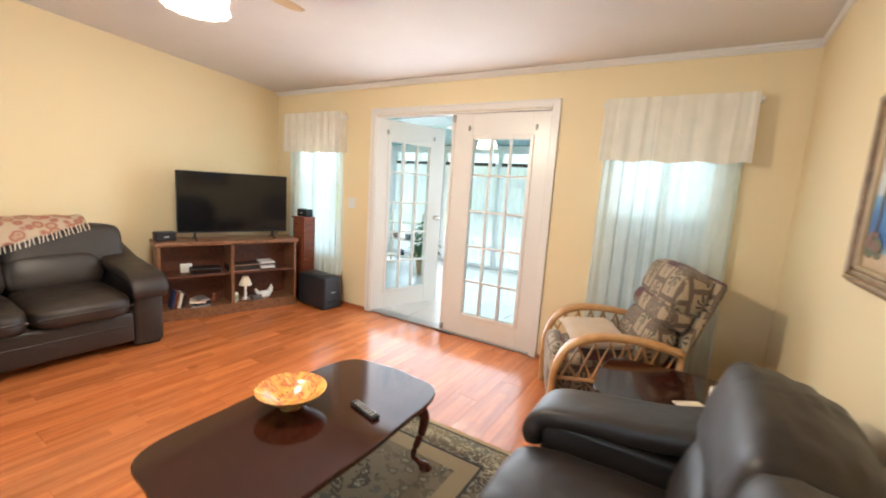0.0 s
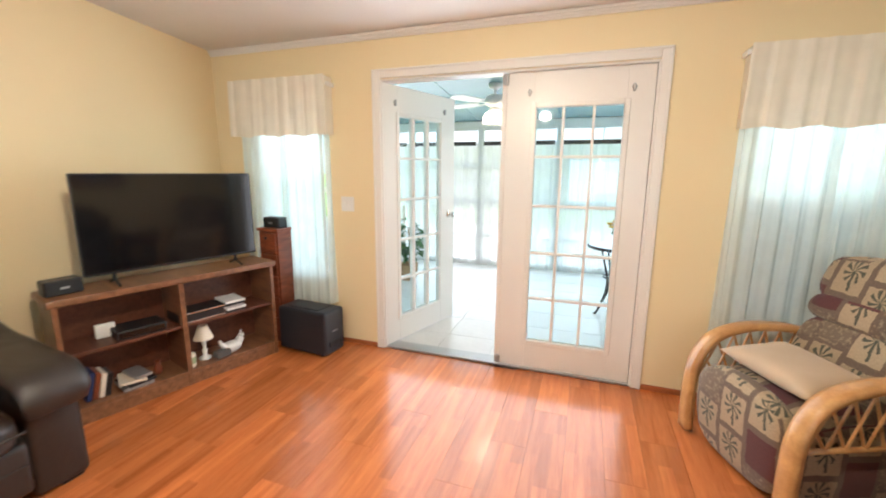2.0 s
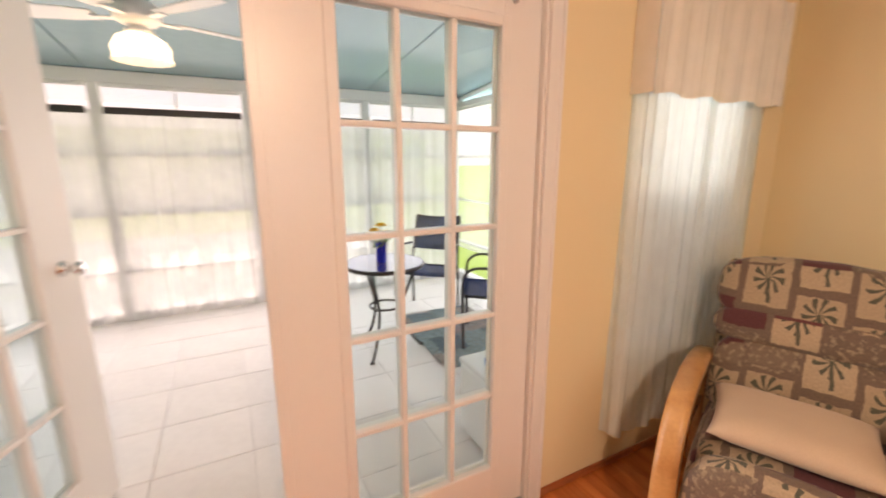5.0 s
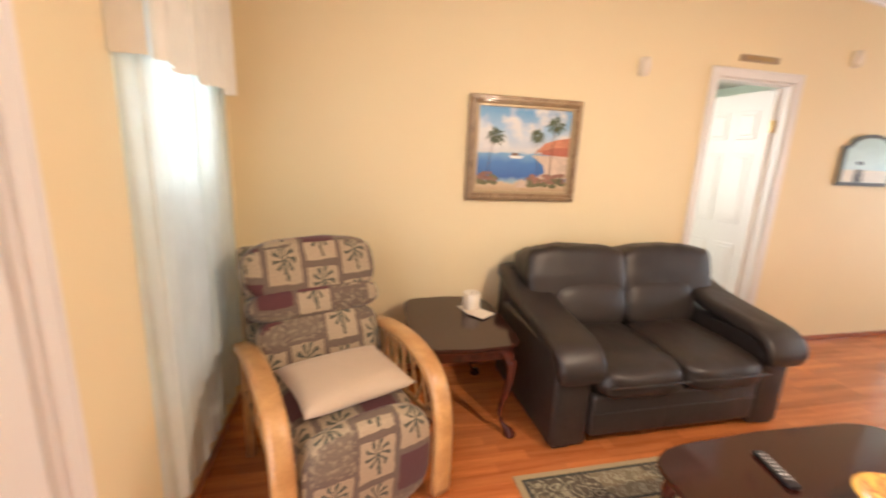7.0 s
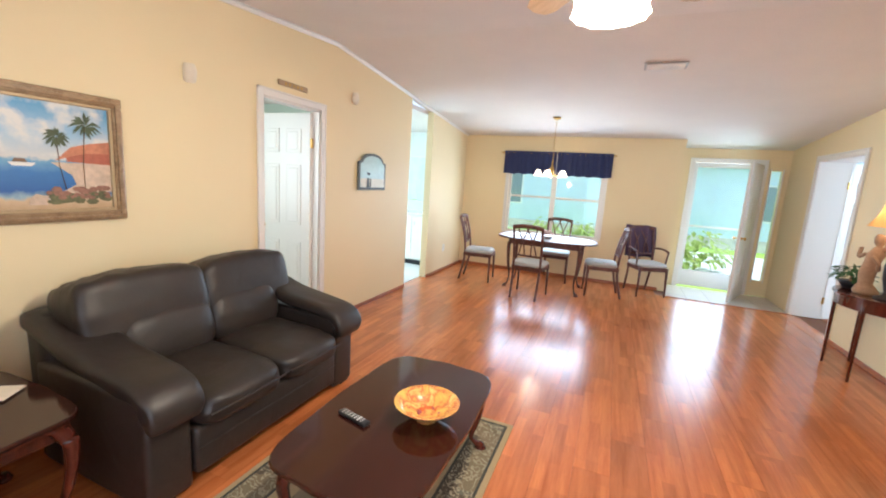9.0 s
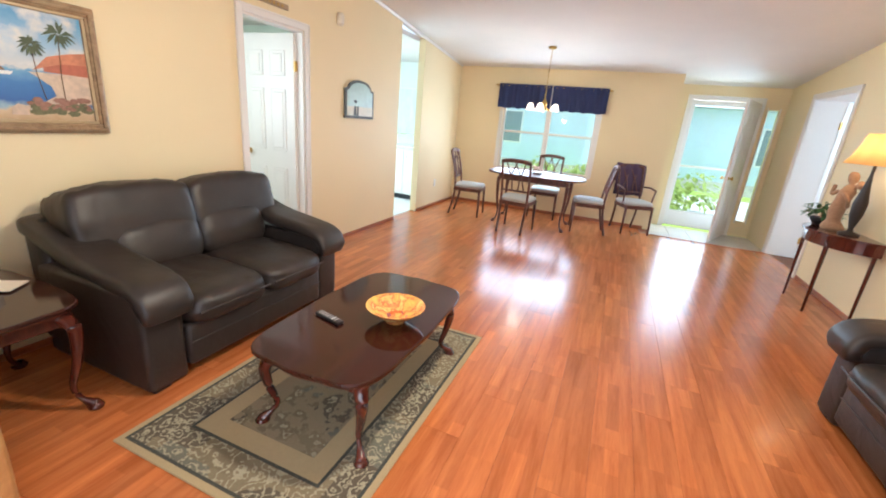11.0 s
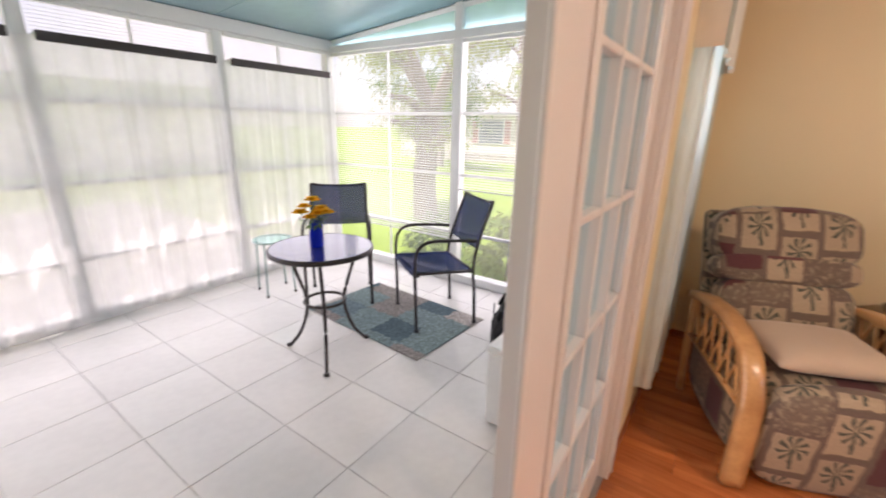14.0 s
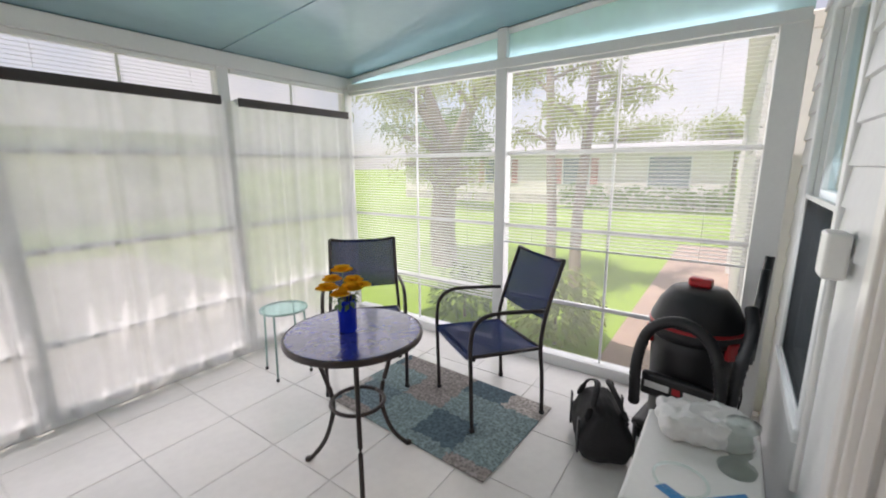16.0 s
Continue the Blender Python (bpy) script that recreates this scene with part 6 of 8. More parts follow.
def flat_shape(pts, y, bm=None):
    fresh = bmesh.new()
    f = fresh.faces.new([fresh.verts.new((x, y, z)) for x, z in pts])
    e = bmesh.ops.extrude_face_region(fresh, geom=[f])
    for v in e["geom"]:
        if isinstance(v, bmesh.types.BMVert):
            v.co.y += 0.001
    bmesh.ops.recalc_face_normals(fresh, faces=fresh.faces[:])
    return merge(bm, fresh)


# seen from the room the local +x side is on the left
PSAND = mat("painted_pink_sand", (0.60, 0.47, 0.36), 0.5, vary=0.25, grain=40, stain=14)
PBUSH = mat("painted_dark_bush", (0.13, 0.13, 0.06), 0.5, vary=0.5, grain=60, stain=18)
part("painted_beach", flat_shape([(-0.055, -0.028), (-0.312, -0.025), (-0.312, -0.17), (-0.15, -0.19), (-0.03, -0.205), (0.04, -0.225), (0.02, -0.20), (-0.09, -0.175), (-0.155, -0.135), (-0.14, -0.09), (-0.10, -0.06)], 0.0161), PSAND, pic, "painted curving sand beach")
part("painted_house_wall", flat_shape([(-0.12, -0.022), (-0.312, -0.03), (-0.312, 0.03), (-0.2, 0.035), (-0.12, 0.015)], 0.0162), PRED, pic)
part("painted_house_roof", flat_shape([(-0.075, -0.02), (-0.14, 0.05), (-0.225, 0.075), (-0.312, 0.09), (-0.312, 0.028), (-0.2, 0.022), (-0.12, -0.002)], 0.0175), mat("painted_orange_roof", (0.52, 0.20, 0.11), 0.5, vary=0.3, grain=40, stain=16), pic, "painted red roofed house")
rr = random.Random(4)
for px, pz, fx, s in ((0.20, 0.085, 0.24, 1.0), (-0.085, 0.095, -0.11, 0.85), (-0.205, 0.165, -0.19, 1.0)):
    part("painted_trunk", tube([(fx, 0.0185, -0.16), ((fx + px) / 2 + 0.008, 0.0185, -0.04), (px, 0.0185, pz)], 0.0045 * s, 4, flat=0.3), PTRUNK, pic)
    bm = None
    for k in range(17):
        a = k * 2 * math.pi / 17 + rr.uniform(-0.15, 0.15)
        ca, sa, q = math.cos(a), math.sin(a), rr.uniform(0.75, 1.1) * s
        dip = 0.022 * abs(ca)
        bm = flat_shape([(px - 0.007 * sa, pz + 0.007 * ca), (px + 0.042 * ca * q - 0.008 * sa, pz + 0.042 * sa * q + 0.007 * ca), (px + 0.076 * ca * q, pz + 0.062 * sa * q - dip), (px + 0.042 * ca * q + 0.006 * sa, pz + 0.036 * sa * q - 0.007 * ca)], 0.0190 + 0.0001 * k, bm)
    part("painted_palm", bm, PGREEN, pic)
for tone, n_dab, up in ((PBUSH, 60, -0.012), (PPINK, 46, 0.014)):
    bm = None
    for k in range(n_dab):
        if k % 3 == 0:
            x, z = 0.31 - 0.13 * rr.random() ** 1.4, -0.205 + 0.05 * rr.random() + up
        else:
            x, z = -0.03 - 0.27 * rr.random(), -0.215 + 0.05 * rr.random() + up
        q = 0.008 + 0.014 * rr.random()
        x = max(min(x, 0.29), -0.29)
        bm = flat_shape([(x + q * math.cos(w) * (1 + 0.5 * rr.random()), z + q * 0.8 * math.sin(w)) for w in (0, 1.05, 2.1, 3.14, 4.2, 5.2)], (0.0178 if tone is PBUSH else 0.0195) + 0.00005 * k, bm)
    tagged(part("painted_bush_bank" if tone is PBUSH else "painted_flower_bank", bm, tone, pic), kind="stuff")
part("painted_boat", flat_shape([(0.10, -0.035), (0.0, -0.035), (0.015, -0.052), (0.085, -0.052)], 0.0165), WHITEPL, pic)
part("painted_boat_cabin", flat_shape([(0.085, -0.034), (0.03, -0.034), (0.04, -0.018), (0.075, -0.016)], 0.0165), PTRUNK, pic)
part("painted_rock", flat_shape([(0.04, -0.235), (-0.03, -0.235), (-0.02, -0.19), (0.01, -0.182), (0.035, -0.2)], 0.0205), PSAND, pic)

plq = thing("arched_plaque", pose(XR, -4.655, 1.335, 0, 0, 90), "arched wooden plaque with a pale beach scene", "wall decor")
bw = 0.275


def arch_outline(w, h0, h1):
    return [(-w, 0.0), (w, 0.0), (w, h0), (w * 0.8, h0 + 0.015)] + [(w * 0.78 * math.cos(a), h0 + 0.015 + (h1 - h0 - 0.015) * math.sin(a)) for a in [k * math.pi / 14 for k in range(1, 14)]] + [(-w * 0.8, h0 + 0.015), (-w, h0)]


GREYGREEN = mat("worn_grey_green_wood", (0.10, 0.11, 0.10), 0.6, vary=0.25, grain=40)
bm = flat_shape(arch_outline(bw, 0.30, 0.40), 0.006)
for v in bm.verts:
    v.co.y = 0.004 if v.co.y < 0.0065 else 0.024
part("frame", bm, GREYGREEN, plq)
bm = flat_shape([(x, z + 0.028) for x, z in arch_outline(bw - 0.03, 0.255, 0.345)], 0.0255)
part("sky_panel", bm, mat("pale_teal_paint", (0.36, 0.52, 0.48), 0.35, vary=0.1, grain=20), plq)
part("sand_panel", flat_shape([(-bw + 0.032, 0.03), (bw - 0.032, 0.03), (bw - 0.032, 0.125), (-bw + 0.032, 0.125)], 0.0275), mat("pale_sand_paint", (0.58, 0.52, 0.36), 0.4, vary=0.1, grain=20), plq)
for x, z, w in ((0.10, 0.03, 0.03), (0.05, 0.03, 0.018)):
    part("figure_post", flat_shape([(x - w, z), (x + w, z), (x + w * 0.6, z + 0.10), (x - w * 0.6, z + 0.10)], 0.0295), GREYGREEN, plq)
part("bird", flat_shape([(0.05, 0.175), (0.08, 0.16), (0.11, 0.165), (0.13, 0.185), (0.09, 0.195)], 0.0275), BLACK, plq)

for y, z in ((-2.525, 2.055), (-4.30, 2.255)):
    sc = thing("wall_speaker", pose(XR, y, z, 0, 0, 90), "small cream half-round fixture high on the wall", "wall fixture", "wall fixtures")
    bm = lathe([(0.0, -0.06), (0.036, -0.055), (0.046, -0.025), (0.046, 0.025), (0.036, 0.055), (0.0, 0.06)], 20)
    for v in bm.verts:
        v.co.y = max(v.co.y, 0.0) * 1.1
        v.co.x *= 0.9
    part("cover", bm, IVORY, sc, smooth=True)
pl2 = thing("carved_sign", pose(XR, -3.43, 2.178, 0, 0, 90), "small carved wooden plaque over the doorway", "wall decor")
part("board", box(-0.165, 0.165, 0.0, 0.018, -0.022, 0.022, 0.008, 2), mat("pale_brown_wood_sign", (0.42, 0.30, 0.18), 0.6, vary=0.2, grain=30), pl2)
for k in range(5):
    part("scroll", box(-0.10 + 0.045 * k, -0.075 + 0.045 * k, 0.017, 0.023, -0.012, 0.012, 0.003), BRASS, pl2)
out = thing("outlet_plate", pose(XR, -6.95, 0.38, 0, 0, 90), "white wall outlet plate near the floor", "outlet")
part("plate", box(-0.036, 0.036, 0, 0.006, -0.058, 0.058, 0.002), WHITEPL, out)
for z in (-0.022, 0.022):
    part("socket", box(-0.014, 0.014, 0.005, 0.008, z - 0.014, z + 0.014, 0.003), IVORY, out)
sw = thing("light_switch", pose(-1.225, 0.0, 1.165, 0, 0, 180), "white double light switch plate beside the doors", "light switch")
part("plate", box(-0.058, 0.058, 0, 0.006, -0.058, 0.058, 0.002), WHITEPL, sw)
for x in (-0.024, 0.024):
    part("toggle", box(x - 0.005, x + 0.005, 0.005, 0.018, -0.008, 0.012, 0.002), WHITEPL, sw)

# ---- ceiling fan ----
def ceiling_fan(m, drop, label, blade_material, n_blades=5, scale=1.0, metal=None):
    f = thing("ceiling_fan", m, label, "ceiling fan")
    metal = metal or BRASS
    part("canopy", lathe([(0.0, drop), (0.07, drop), (0.068, drop - 0.03), (0.02, drop - 0.06), (0.013, drop - 0.06)], 20), metal, f, smooth=True)
    part("downrod", tube([(0, 0, drop - 0.05), (0, 0, 0.21)], 0.012, 10), metal, f, smooth=True)
    part("motor", lathe([(0.02, 0.24), (0.07, 0.235), (0.10, 0.21), (0.105, 0.16), (0.085, 0.135), (0.05, 0.12), (0.03, 0.115)], 28), metal, f, smooth=True)
    for k in range(n_blades):
        a = 360 / n_blades * k + 21
        mm = pose(0, 0, 0, 0, 0, a)
        part("blade_arm", box(0.08, 0.2, -0.02, 0.02, 0.150, 0.158, 0.003), metal, f, m=mm)
        out = [(0.18, -0.045), (0.30, -0.062), (0.50, -0.068), (0.56, -0.05), (0.58, 0.0), (0.56, 0.05), (0.50, 0.068), (0.30, 0.062), (0.18, 0.045)]
        bl = part("blade", prism(out, 0.0, 0.007, 0.002), blade_material, f, m=mm @ pose(0, 0, 0.16, 10))
    part("lamp_fitter", lathe([(0.03, 0.12), (0.06, 0.10), (0.06, 0.085), (0.05, 0.08)], 20), metal, f, smooth=True)
    # scalloped glass bowl, open inside
    bm = bmesh.new()
    rings = []
    for r, z in ((0.055, 0.085), (0.10, 0.06), (0.122, 0.02), (0.118, -0.02), (0.13, -0.045)):
        rings.append([bm.verts.new((r * (1 + 0.035 * math.cos(12 * t)) * math.cos(t), r * (1 + 0.035 * math.cos(12 * t)) * math.sin(t), z)) for t in [2 * math.pi * k / 72 for k in range(72)]])
    for a, b in zip(rings, rings[1:]):
        for k in range(72):
            bm.faces.new((a[k], a[(k + 1) % 72], b[(k + 1) % 72], b[k]))
    part("lamp_shade", bm, LAMPGLASS, f, "frosted glowing glass lamp shade", True)
    part("bulb", lathe([(0.0, -0.02), (0.02, -0.015), (0.03, 0.01), (0.025, 0.035), (0.013, 0.06), (0.012, 0.085)], 16), BULB, f, smooth=True)
    return f


LAMPGLASS = sheer("frosted_lamp_glass", (0.95, 0.90, 0.80), 0.1, 0.85)
BULB = glow("warm_lit_bulb", (1.0, 0.82, 0.55), 18.0)
BLADE = wood("pale_maple_blade", (0.50, 0.34, 0.18), (0.66, 0.48, 0.28), 0.35, 0.1, (2, 14, 14))
ceiling_fan(pose(0.03, -2.28, 2.14), 0.425, "brass ceiling fan with pale wooden blades and lit shade", BLADE)
vent = thing("ceiling_vent", pose(-0.33, -4.88, HR - (4.88 + RIDGE) * (HR - HD + 0.06) / (-YF + 0.1 + RIDGE) - 0.002, math.degrees(math.atan2(HR - HD + 0.06, -YF + 0.1 + RIDGE)), 0, 0), "white slatted vent in the sloping ceiling", "vent")
part("frame", box(-0.17, 0.17, -0.075, 0.075, -0.012, 0.0, 0.003), STEEL, vent)
for k in range(7):
    part("slat", box(-0.15, 0.15, -0.062 + 0.019 * k, -0.052 + 0.019 * k, -0.02, -0.012, 0.001), WHITEPL, vent)
# ---- dining area ----
SEATCLOTH = mat("pale_blue_grey_seat_cloth", (0.46, 0.46, 0.44), 0.85, vary=0.1, grain=200, bump=0.3)
DARKWOOD = wood("reddish_dark_dining_wood", (0.06, 0.018, 0.012), (0.14, 0.045, 0.028), 0.42, 0.0, (10, 10, 2), 0.08)


def dining_chair(m, label, group="dining chairs", arms=False):
    c = thing("dining_chair", m, label, "chair", group)
    for sx in (-1, 1):
        part("front_leg", tube([(sx * 0.2, -0.2, 0.43), (sx * 0.205, -0.205, 0.2), (sx * 0.21, -0.21, 0)], 0.02, 8, r2=0.012), DARKWOOD, c, smooth=True)
        part("back_leg", tube(spline([(sx * 0.17, 0.27, 0.0), (sx * 0.175, 0.21, 0.25), (sx * 0.18, 0.19, 0.45), (sx * 0.185, 0.22, 0.7), (sx * 0.19, 0.29, 0.97)]), 0.016, 8), DARKWOOD, c, smooth=True)
    for sx in (-1, 1):
        part("seat_rail", box(sx * 0.195 - 0.012, sx * 0.195 + 0.012, -0.19, 0.19, 0.38, 0.43, 0.003), DARKWOOD, c)
    for y in (-0.2, 0.2):
        part("seat_rail", box(-0.19, 0.19, y - 0.012, y + 0.012, 0.38, 0.43, 0.003), DARKWOOD, c)
    shaped("seat", cushion(0.45, 0.44, 0.075, 0.5, 8, seed=1), SEATCLOTH, c, pose(0, -0.005, 0.46), "pale upholstered seat")
    part("crest_rail", tube(spline([(-0.2, 0.285, 0.955), (-0.1, 0.30, 0.975), (0, 0.305, 0.98), (0.1, 0.30, 0.975), (0.2, 0.285, 0.955)]), 0.02, 8, flat=1.3), DARKWOOD, c, smooth=True)
    part("lower_back_rail", tube([(-0.18, 0.205, 0.58), (0.18, 0.205, 0.58)], 0.012, 8), DARKWOOD, c, smooth=True)
    for x0, x1, b in ((-0.12, 0.02, 1), (0.12, -0.02, 1), (-0.04, -0.13, -1), (0.04, 0.13, -1)):
        part("splat", tube(spline([(x0, 0.205, 0.585), ((x0 + x1) / 2 - 0.03 * b * (1 if x0 < 0 else -1), 0.235, 0.74), ((x0 + x1) / 2, 0.255, 0.82), (x1, 0.295, 0.965)]), 0.009, 6), DARKWOOD, c, smooth=True)
    if arms:
        for sx in (-1, 1):
            part("armrest", tube(spline([(sx * 0.2, 0.21, 0.67), (sx * 0.24, 0.05, 0.68), (sx * 0.235, -0.12, 0.66)]), 0.014, 8), DARKWOOD, c, smooth=True)
            part("arm_support", tube([(sx * 0.235, -0.12, 0.66), (sx * 0.21, -0.1, 0.42)], 0.012, 8), DARKWOOD, c, smooth=True)
    return c


tbl = thing("dining_table", pose(1.02 + DX, -6.85, 0), "oval dark cherry dining table by the window", "dining table")
part("tabletop", prism(scalloped(0.72, 0.45, 2.6, 0.0), 0.725, 0.75, 0.008), DARKWOOD, tbl)
for s in (-1, 1):
    part("apron", box(-0.48, 0.48, s * 0.26 - 0.01, s * 0.26 + 0.01, 0.64, 0.725, 0.003), DARKWOOD, tbl)
    part("apron", box(s * 0.48 - 0.01, s * 0.48 + 0.01, -0.25, 0.25, 0.64, 0.725, 0.003), DARKWOOD, tbl)
for sx in (-1, 1):
    for sy in (-1, 1):
        lg = part("leg", cabriole(0.72, (sx, sy), 0.95), DARKWOOD, tbl, smooth=True)
        lg.location = (sx * 0.47, sy * 0.25, 0)
dining_chair(pose(1.12 + DX, -6.22, 0, 0, 0, -4), "dark wooden dining chair drawn up to the table front")
dining_chair(pose(2.02 + DX, -6.75, 0, 0, 0, -84), "dark wooden dining chair at the table's end by the wall")
dining_chair(pose(0.22 + DX, -6.95, 0, 0, 0, 98), "dark wooden dining chair at the table's open end")
dining_chair(pose(0.95 + DX, -7.48, 0, 0, 0, 182), "dark wooden dining chair between table and window")
ac = dining_chair(pose(-0.40 + DX, -7.42, 0, 0, 0, 205), "dark wooden armchair with a pale seat against the wall", "", True)
PURPLE = mat("dark_purple_cloth", (0.075, 0.04, 0.075), 0.9, vary=0.2, grain=160, bump=0.4)
tw = thing("draped_cloth", pose(-0.40 + DX, -7.42, 0, 0, 0, 205), "dark purple cloth draped over the armchair back", "cloth")
bm = bmesh.new()
grid = []
for i, (y, z) in enumerate([(0.24, 0.52), (0.245, 0.7), (0.268, 0.9), (0.285, 0.998), (0.325, 1.0), (0.335, 0.9), (0.30, 0.72)]):
    grid.append([bm.verts.new((-0.23 + 0.46 * j / 20, y + 0.008 * math.sin(j * 1.1 + i), z + 0.01 * math.sin(j * 0.5 + 1))) for j in range(21)])
for a, b in zip(grid, grid[1:]):
    for j in range(20):
        bm.faces.new((a[j], a[j + 1], b[j + 1], b[j]))
pc = part("cloth", bm, PURPLE, tw, smooth=True)
pc.modifiers.new("thickness", "SOLIDIFY").thickness = 0.01
for k, (x, y) in enumerate(((0.6, -6.85), (1.45, -6.9), (1.0, -7.1))):
    pm = thing("placemat", pose(x + DX, y, 0.75, 0, 0, 20 * k), "pale woven placemat on the dining table", "placemat", "placemats")
    part("mat", prism(scalloped(0.16, 0.12, 4, 0), 0.0, 0.006, 0.002), IVORY, pm)
cp = thing("centerpiece", pose(1.02 + DX, -6.85, 0.75), "low pale flower arrangement in a white dish", "flower arrangement")
part("dish", lathe([(0.0, 0), (0.06, 0), (0.09, 0.03), (0.085, 0.032), (0.0, 0.01)], 20), WHITEPL, cp, smooth=True)
bm = None
rr = random.Random(9)
for k in range(26):
    a, r = rr.uniform(0, 6.28), rr.uniform(0.0, 0.09)
    bm = lathe([(0.0, -0.012), (0.018, -0.004), (0.02, 0.006), (0.008, 0.014), (0.0, 0.012)], 7, bm, m=pose(r * math.cos(a), r * math.sin(a), 0.05 + 0.06 * rr.random(), rr.uniform(-40, 40), rr.uniform(-40, 40)))
part("blossoms", bm, mat("pale_pink_petals", (0.66, 0.48, 0.44), 0.7, vary=0.3, grain=40), cp)

chd = thing("chandelier", pose(1.02 + DX, -6.6, 1.6), "brass chandelier with small glass shades on a chain", "chandelier")
ct = HR - (6.6 + RIDGE) * (HR - HD + 0.06) / (-YF + 0.1 + RIDGE) - 1.6
part("canopy", lathe([(0.0, ct), (0.055, ct), (0.05, ct - 0.02), (0.01, ct - 0.035)], 18), BRASS, chd, smooth=True)
bm = None
k = 0
z = ct - 0.03
while z > 0.26:
    ring = [(0.009 * math.cos(a) * (1 if k % 2 else 0), 0.009 * math.cos(a) * (0 if k % 2 else 1), z - 0.014 + 0.016 * math.sin(a)) for a in [q * math.pi / 4 for q in range(9)]]
    bm = tube(ring, 0.002, 4, bm)
    z -= 0.024
    k += 1
part("chain", bm, BRASS, chd)
part("column", lathe([(0.0, 0.27), (0.012, 0.26), (0.01, 0.2), (0.03, 0.15), (0.035, 0.11), (0.012, 0.07), (0.018, 0.04), (0.0, 0.02)], 16), BRASS, chd, smooth=True)
for q in range(5):
    a = math.radians(72 * q + 12)
    ca, sa = math.cos(a), math.sin(a)
    arm = part("arm", tube(spline([(0.02 * ca, 0.02 * sa, 0.10), (0.09 * ca, 0.09 * sa, 0.05), (0.16 * ca, 0.16 * sa, 0.09), (0.18 * ca, 0.18 * sa, 0.13)]), 0.006, 6), BRASS, chd, smooth=True)
    bm = lathe([(0.02, 0.13), (0.035, 0.11), (0.05, 0.07), (0.058, 0.04)], 16, m=None)
    bmesh.ops.delete(bm, geom=[f for f in bm.faces if len(f.verts) > 4], context="FACES_ONLY")
    bmesh.ops.translate(bm, verts=bm.verts[:], vec=(0.18 * ca, 0.18 * sa, 0.0))
    part("glass_shade", bm, LAMPGLASS, chd, "frosted amber glass shade", True)
    part("bulb", lathe([(0.0, 0.05), (0.014, 0.055), (0.018, 0.075), (0.01, 0.1), (0.0, 0.11)], 10, m=pose(0.18 * ca, 0.18 * sa, 0.0)), BULB, chd, smooth=True)

# ---- console table by the doorway ----
CX, CY, CH = XL2 + 0.02, -5.33, 0.745
con = thing("console_table", pose(CX, CY, 0), "dark half-round console table with tapered legs", "console table")
half = [(0.0, -0.46), (0.0, 0.46)] + [(0.40 * math.sin(a), 0.46 * math.cos(a)) for a in [k * math.pi / 20 for k in range(1, 20)]]
part("tabletop", prism(half, CH - 0.02, CH, 0.004), CHERRY2, con)
part("apron", prism([(x * 0.93 + 0.004, y * 0.94) for x, y in half], CH - 0.12, CH - 0.02, 0.002), CHERRY2, con)
for x, y in ((0.03, -0.40), (0.03, 0.40), (0.30, -0.24), (0.30, 0.24)):
    part("leg", tube([(x, y, CH - 0.02), (x, y, CH - 0.12), (x, y, 0)], 0.022, 8, r2=0.011), CHERRY2, con, smooth=True)
TERRA = mat("tan_terracotta", (0.36, 0.21, 0.12), 0.75, vary=0.2, grain=50, bump=0.3)
st = thing("statuette", pose(CX + 0.20, CY - 0.02, CH), "tan terracotta statuette on the console table", "statuette")
bm = lathe([(0.0, 0), (0.085, 0), (0.09, 0.02), (0.07, 0.05), (0.05, 0.07), (0.06, 0.14), (0.055, 0.22), (0.062, 0.27), (0.035, 0.315), (0.02, 0.325), (0.038, 0.35), (0.04, 0.38), (0.025, 0.405), (0.0, 0.41)], 18)
for v in bm.verts:
    v.co.x += 0.02 * math.sin(v.co.z * 14)
    v.co.y *= 0.85
    v.co.z *= 1.3
bm = tube(spline([(0.04, -0.04, 0.35), (0.06, -0.09, 0.32), (0.05, -0.10, 0.40)]), 0.016, 8, bm)
bm = tube(spline([(0.03, 0.05, 0.34), (0.0, 0.09, 0.28), (-0.02, 0.06, 0.22)]), 0.016, 8, bm)
bm = tube(spline([(-0.02, 0.0, 0.35), (-0.06, 0.05, 0.43), (-0.05, 0.10, 0.40)]), [0.02] * 6 + [0.03] * 6 + [0.01], 8, bm)
part("figure", bm, TERRA, st, smooth=True)
pp = thing("potted_plant", pose(CX + 0.22, CY - 0.24, CH), "bushy green houseplant in a dark bowl", "plant")
part("pot", lathe([(0.0, 0), (0.05, 0), (0.085, 0.05), (0.09, 0.075), (0.08, 0.075), (0.0, 0.06)], 20), BLACK, pp, smooth=True)
LEAF = mat("dark_green_leaf", (0.05, 0.13, 0.035), 0.45, vary=0.35, grain=30, bump=0.1)


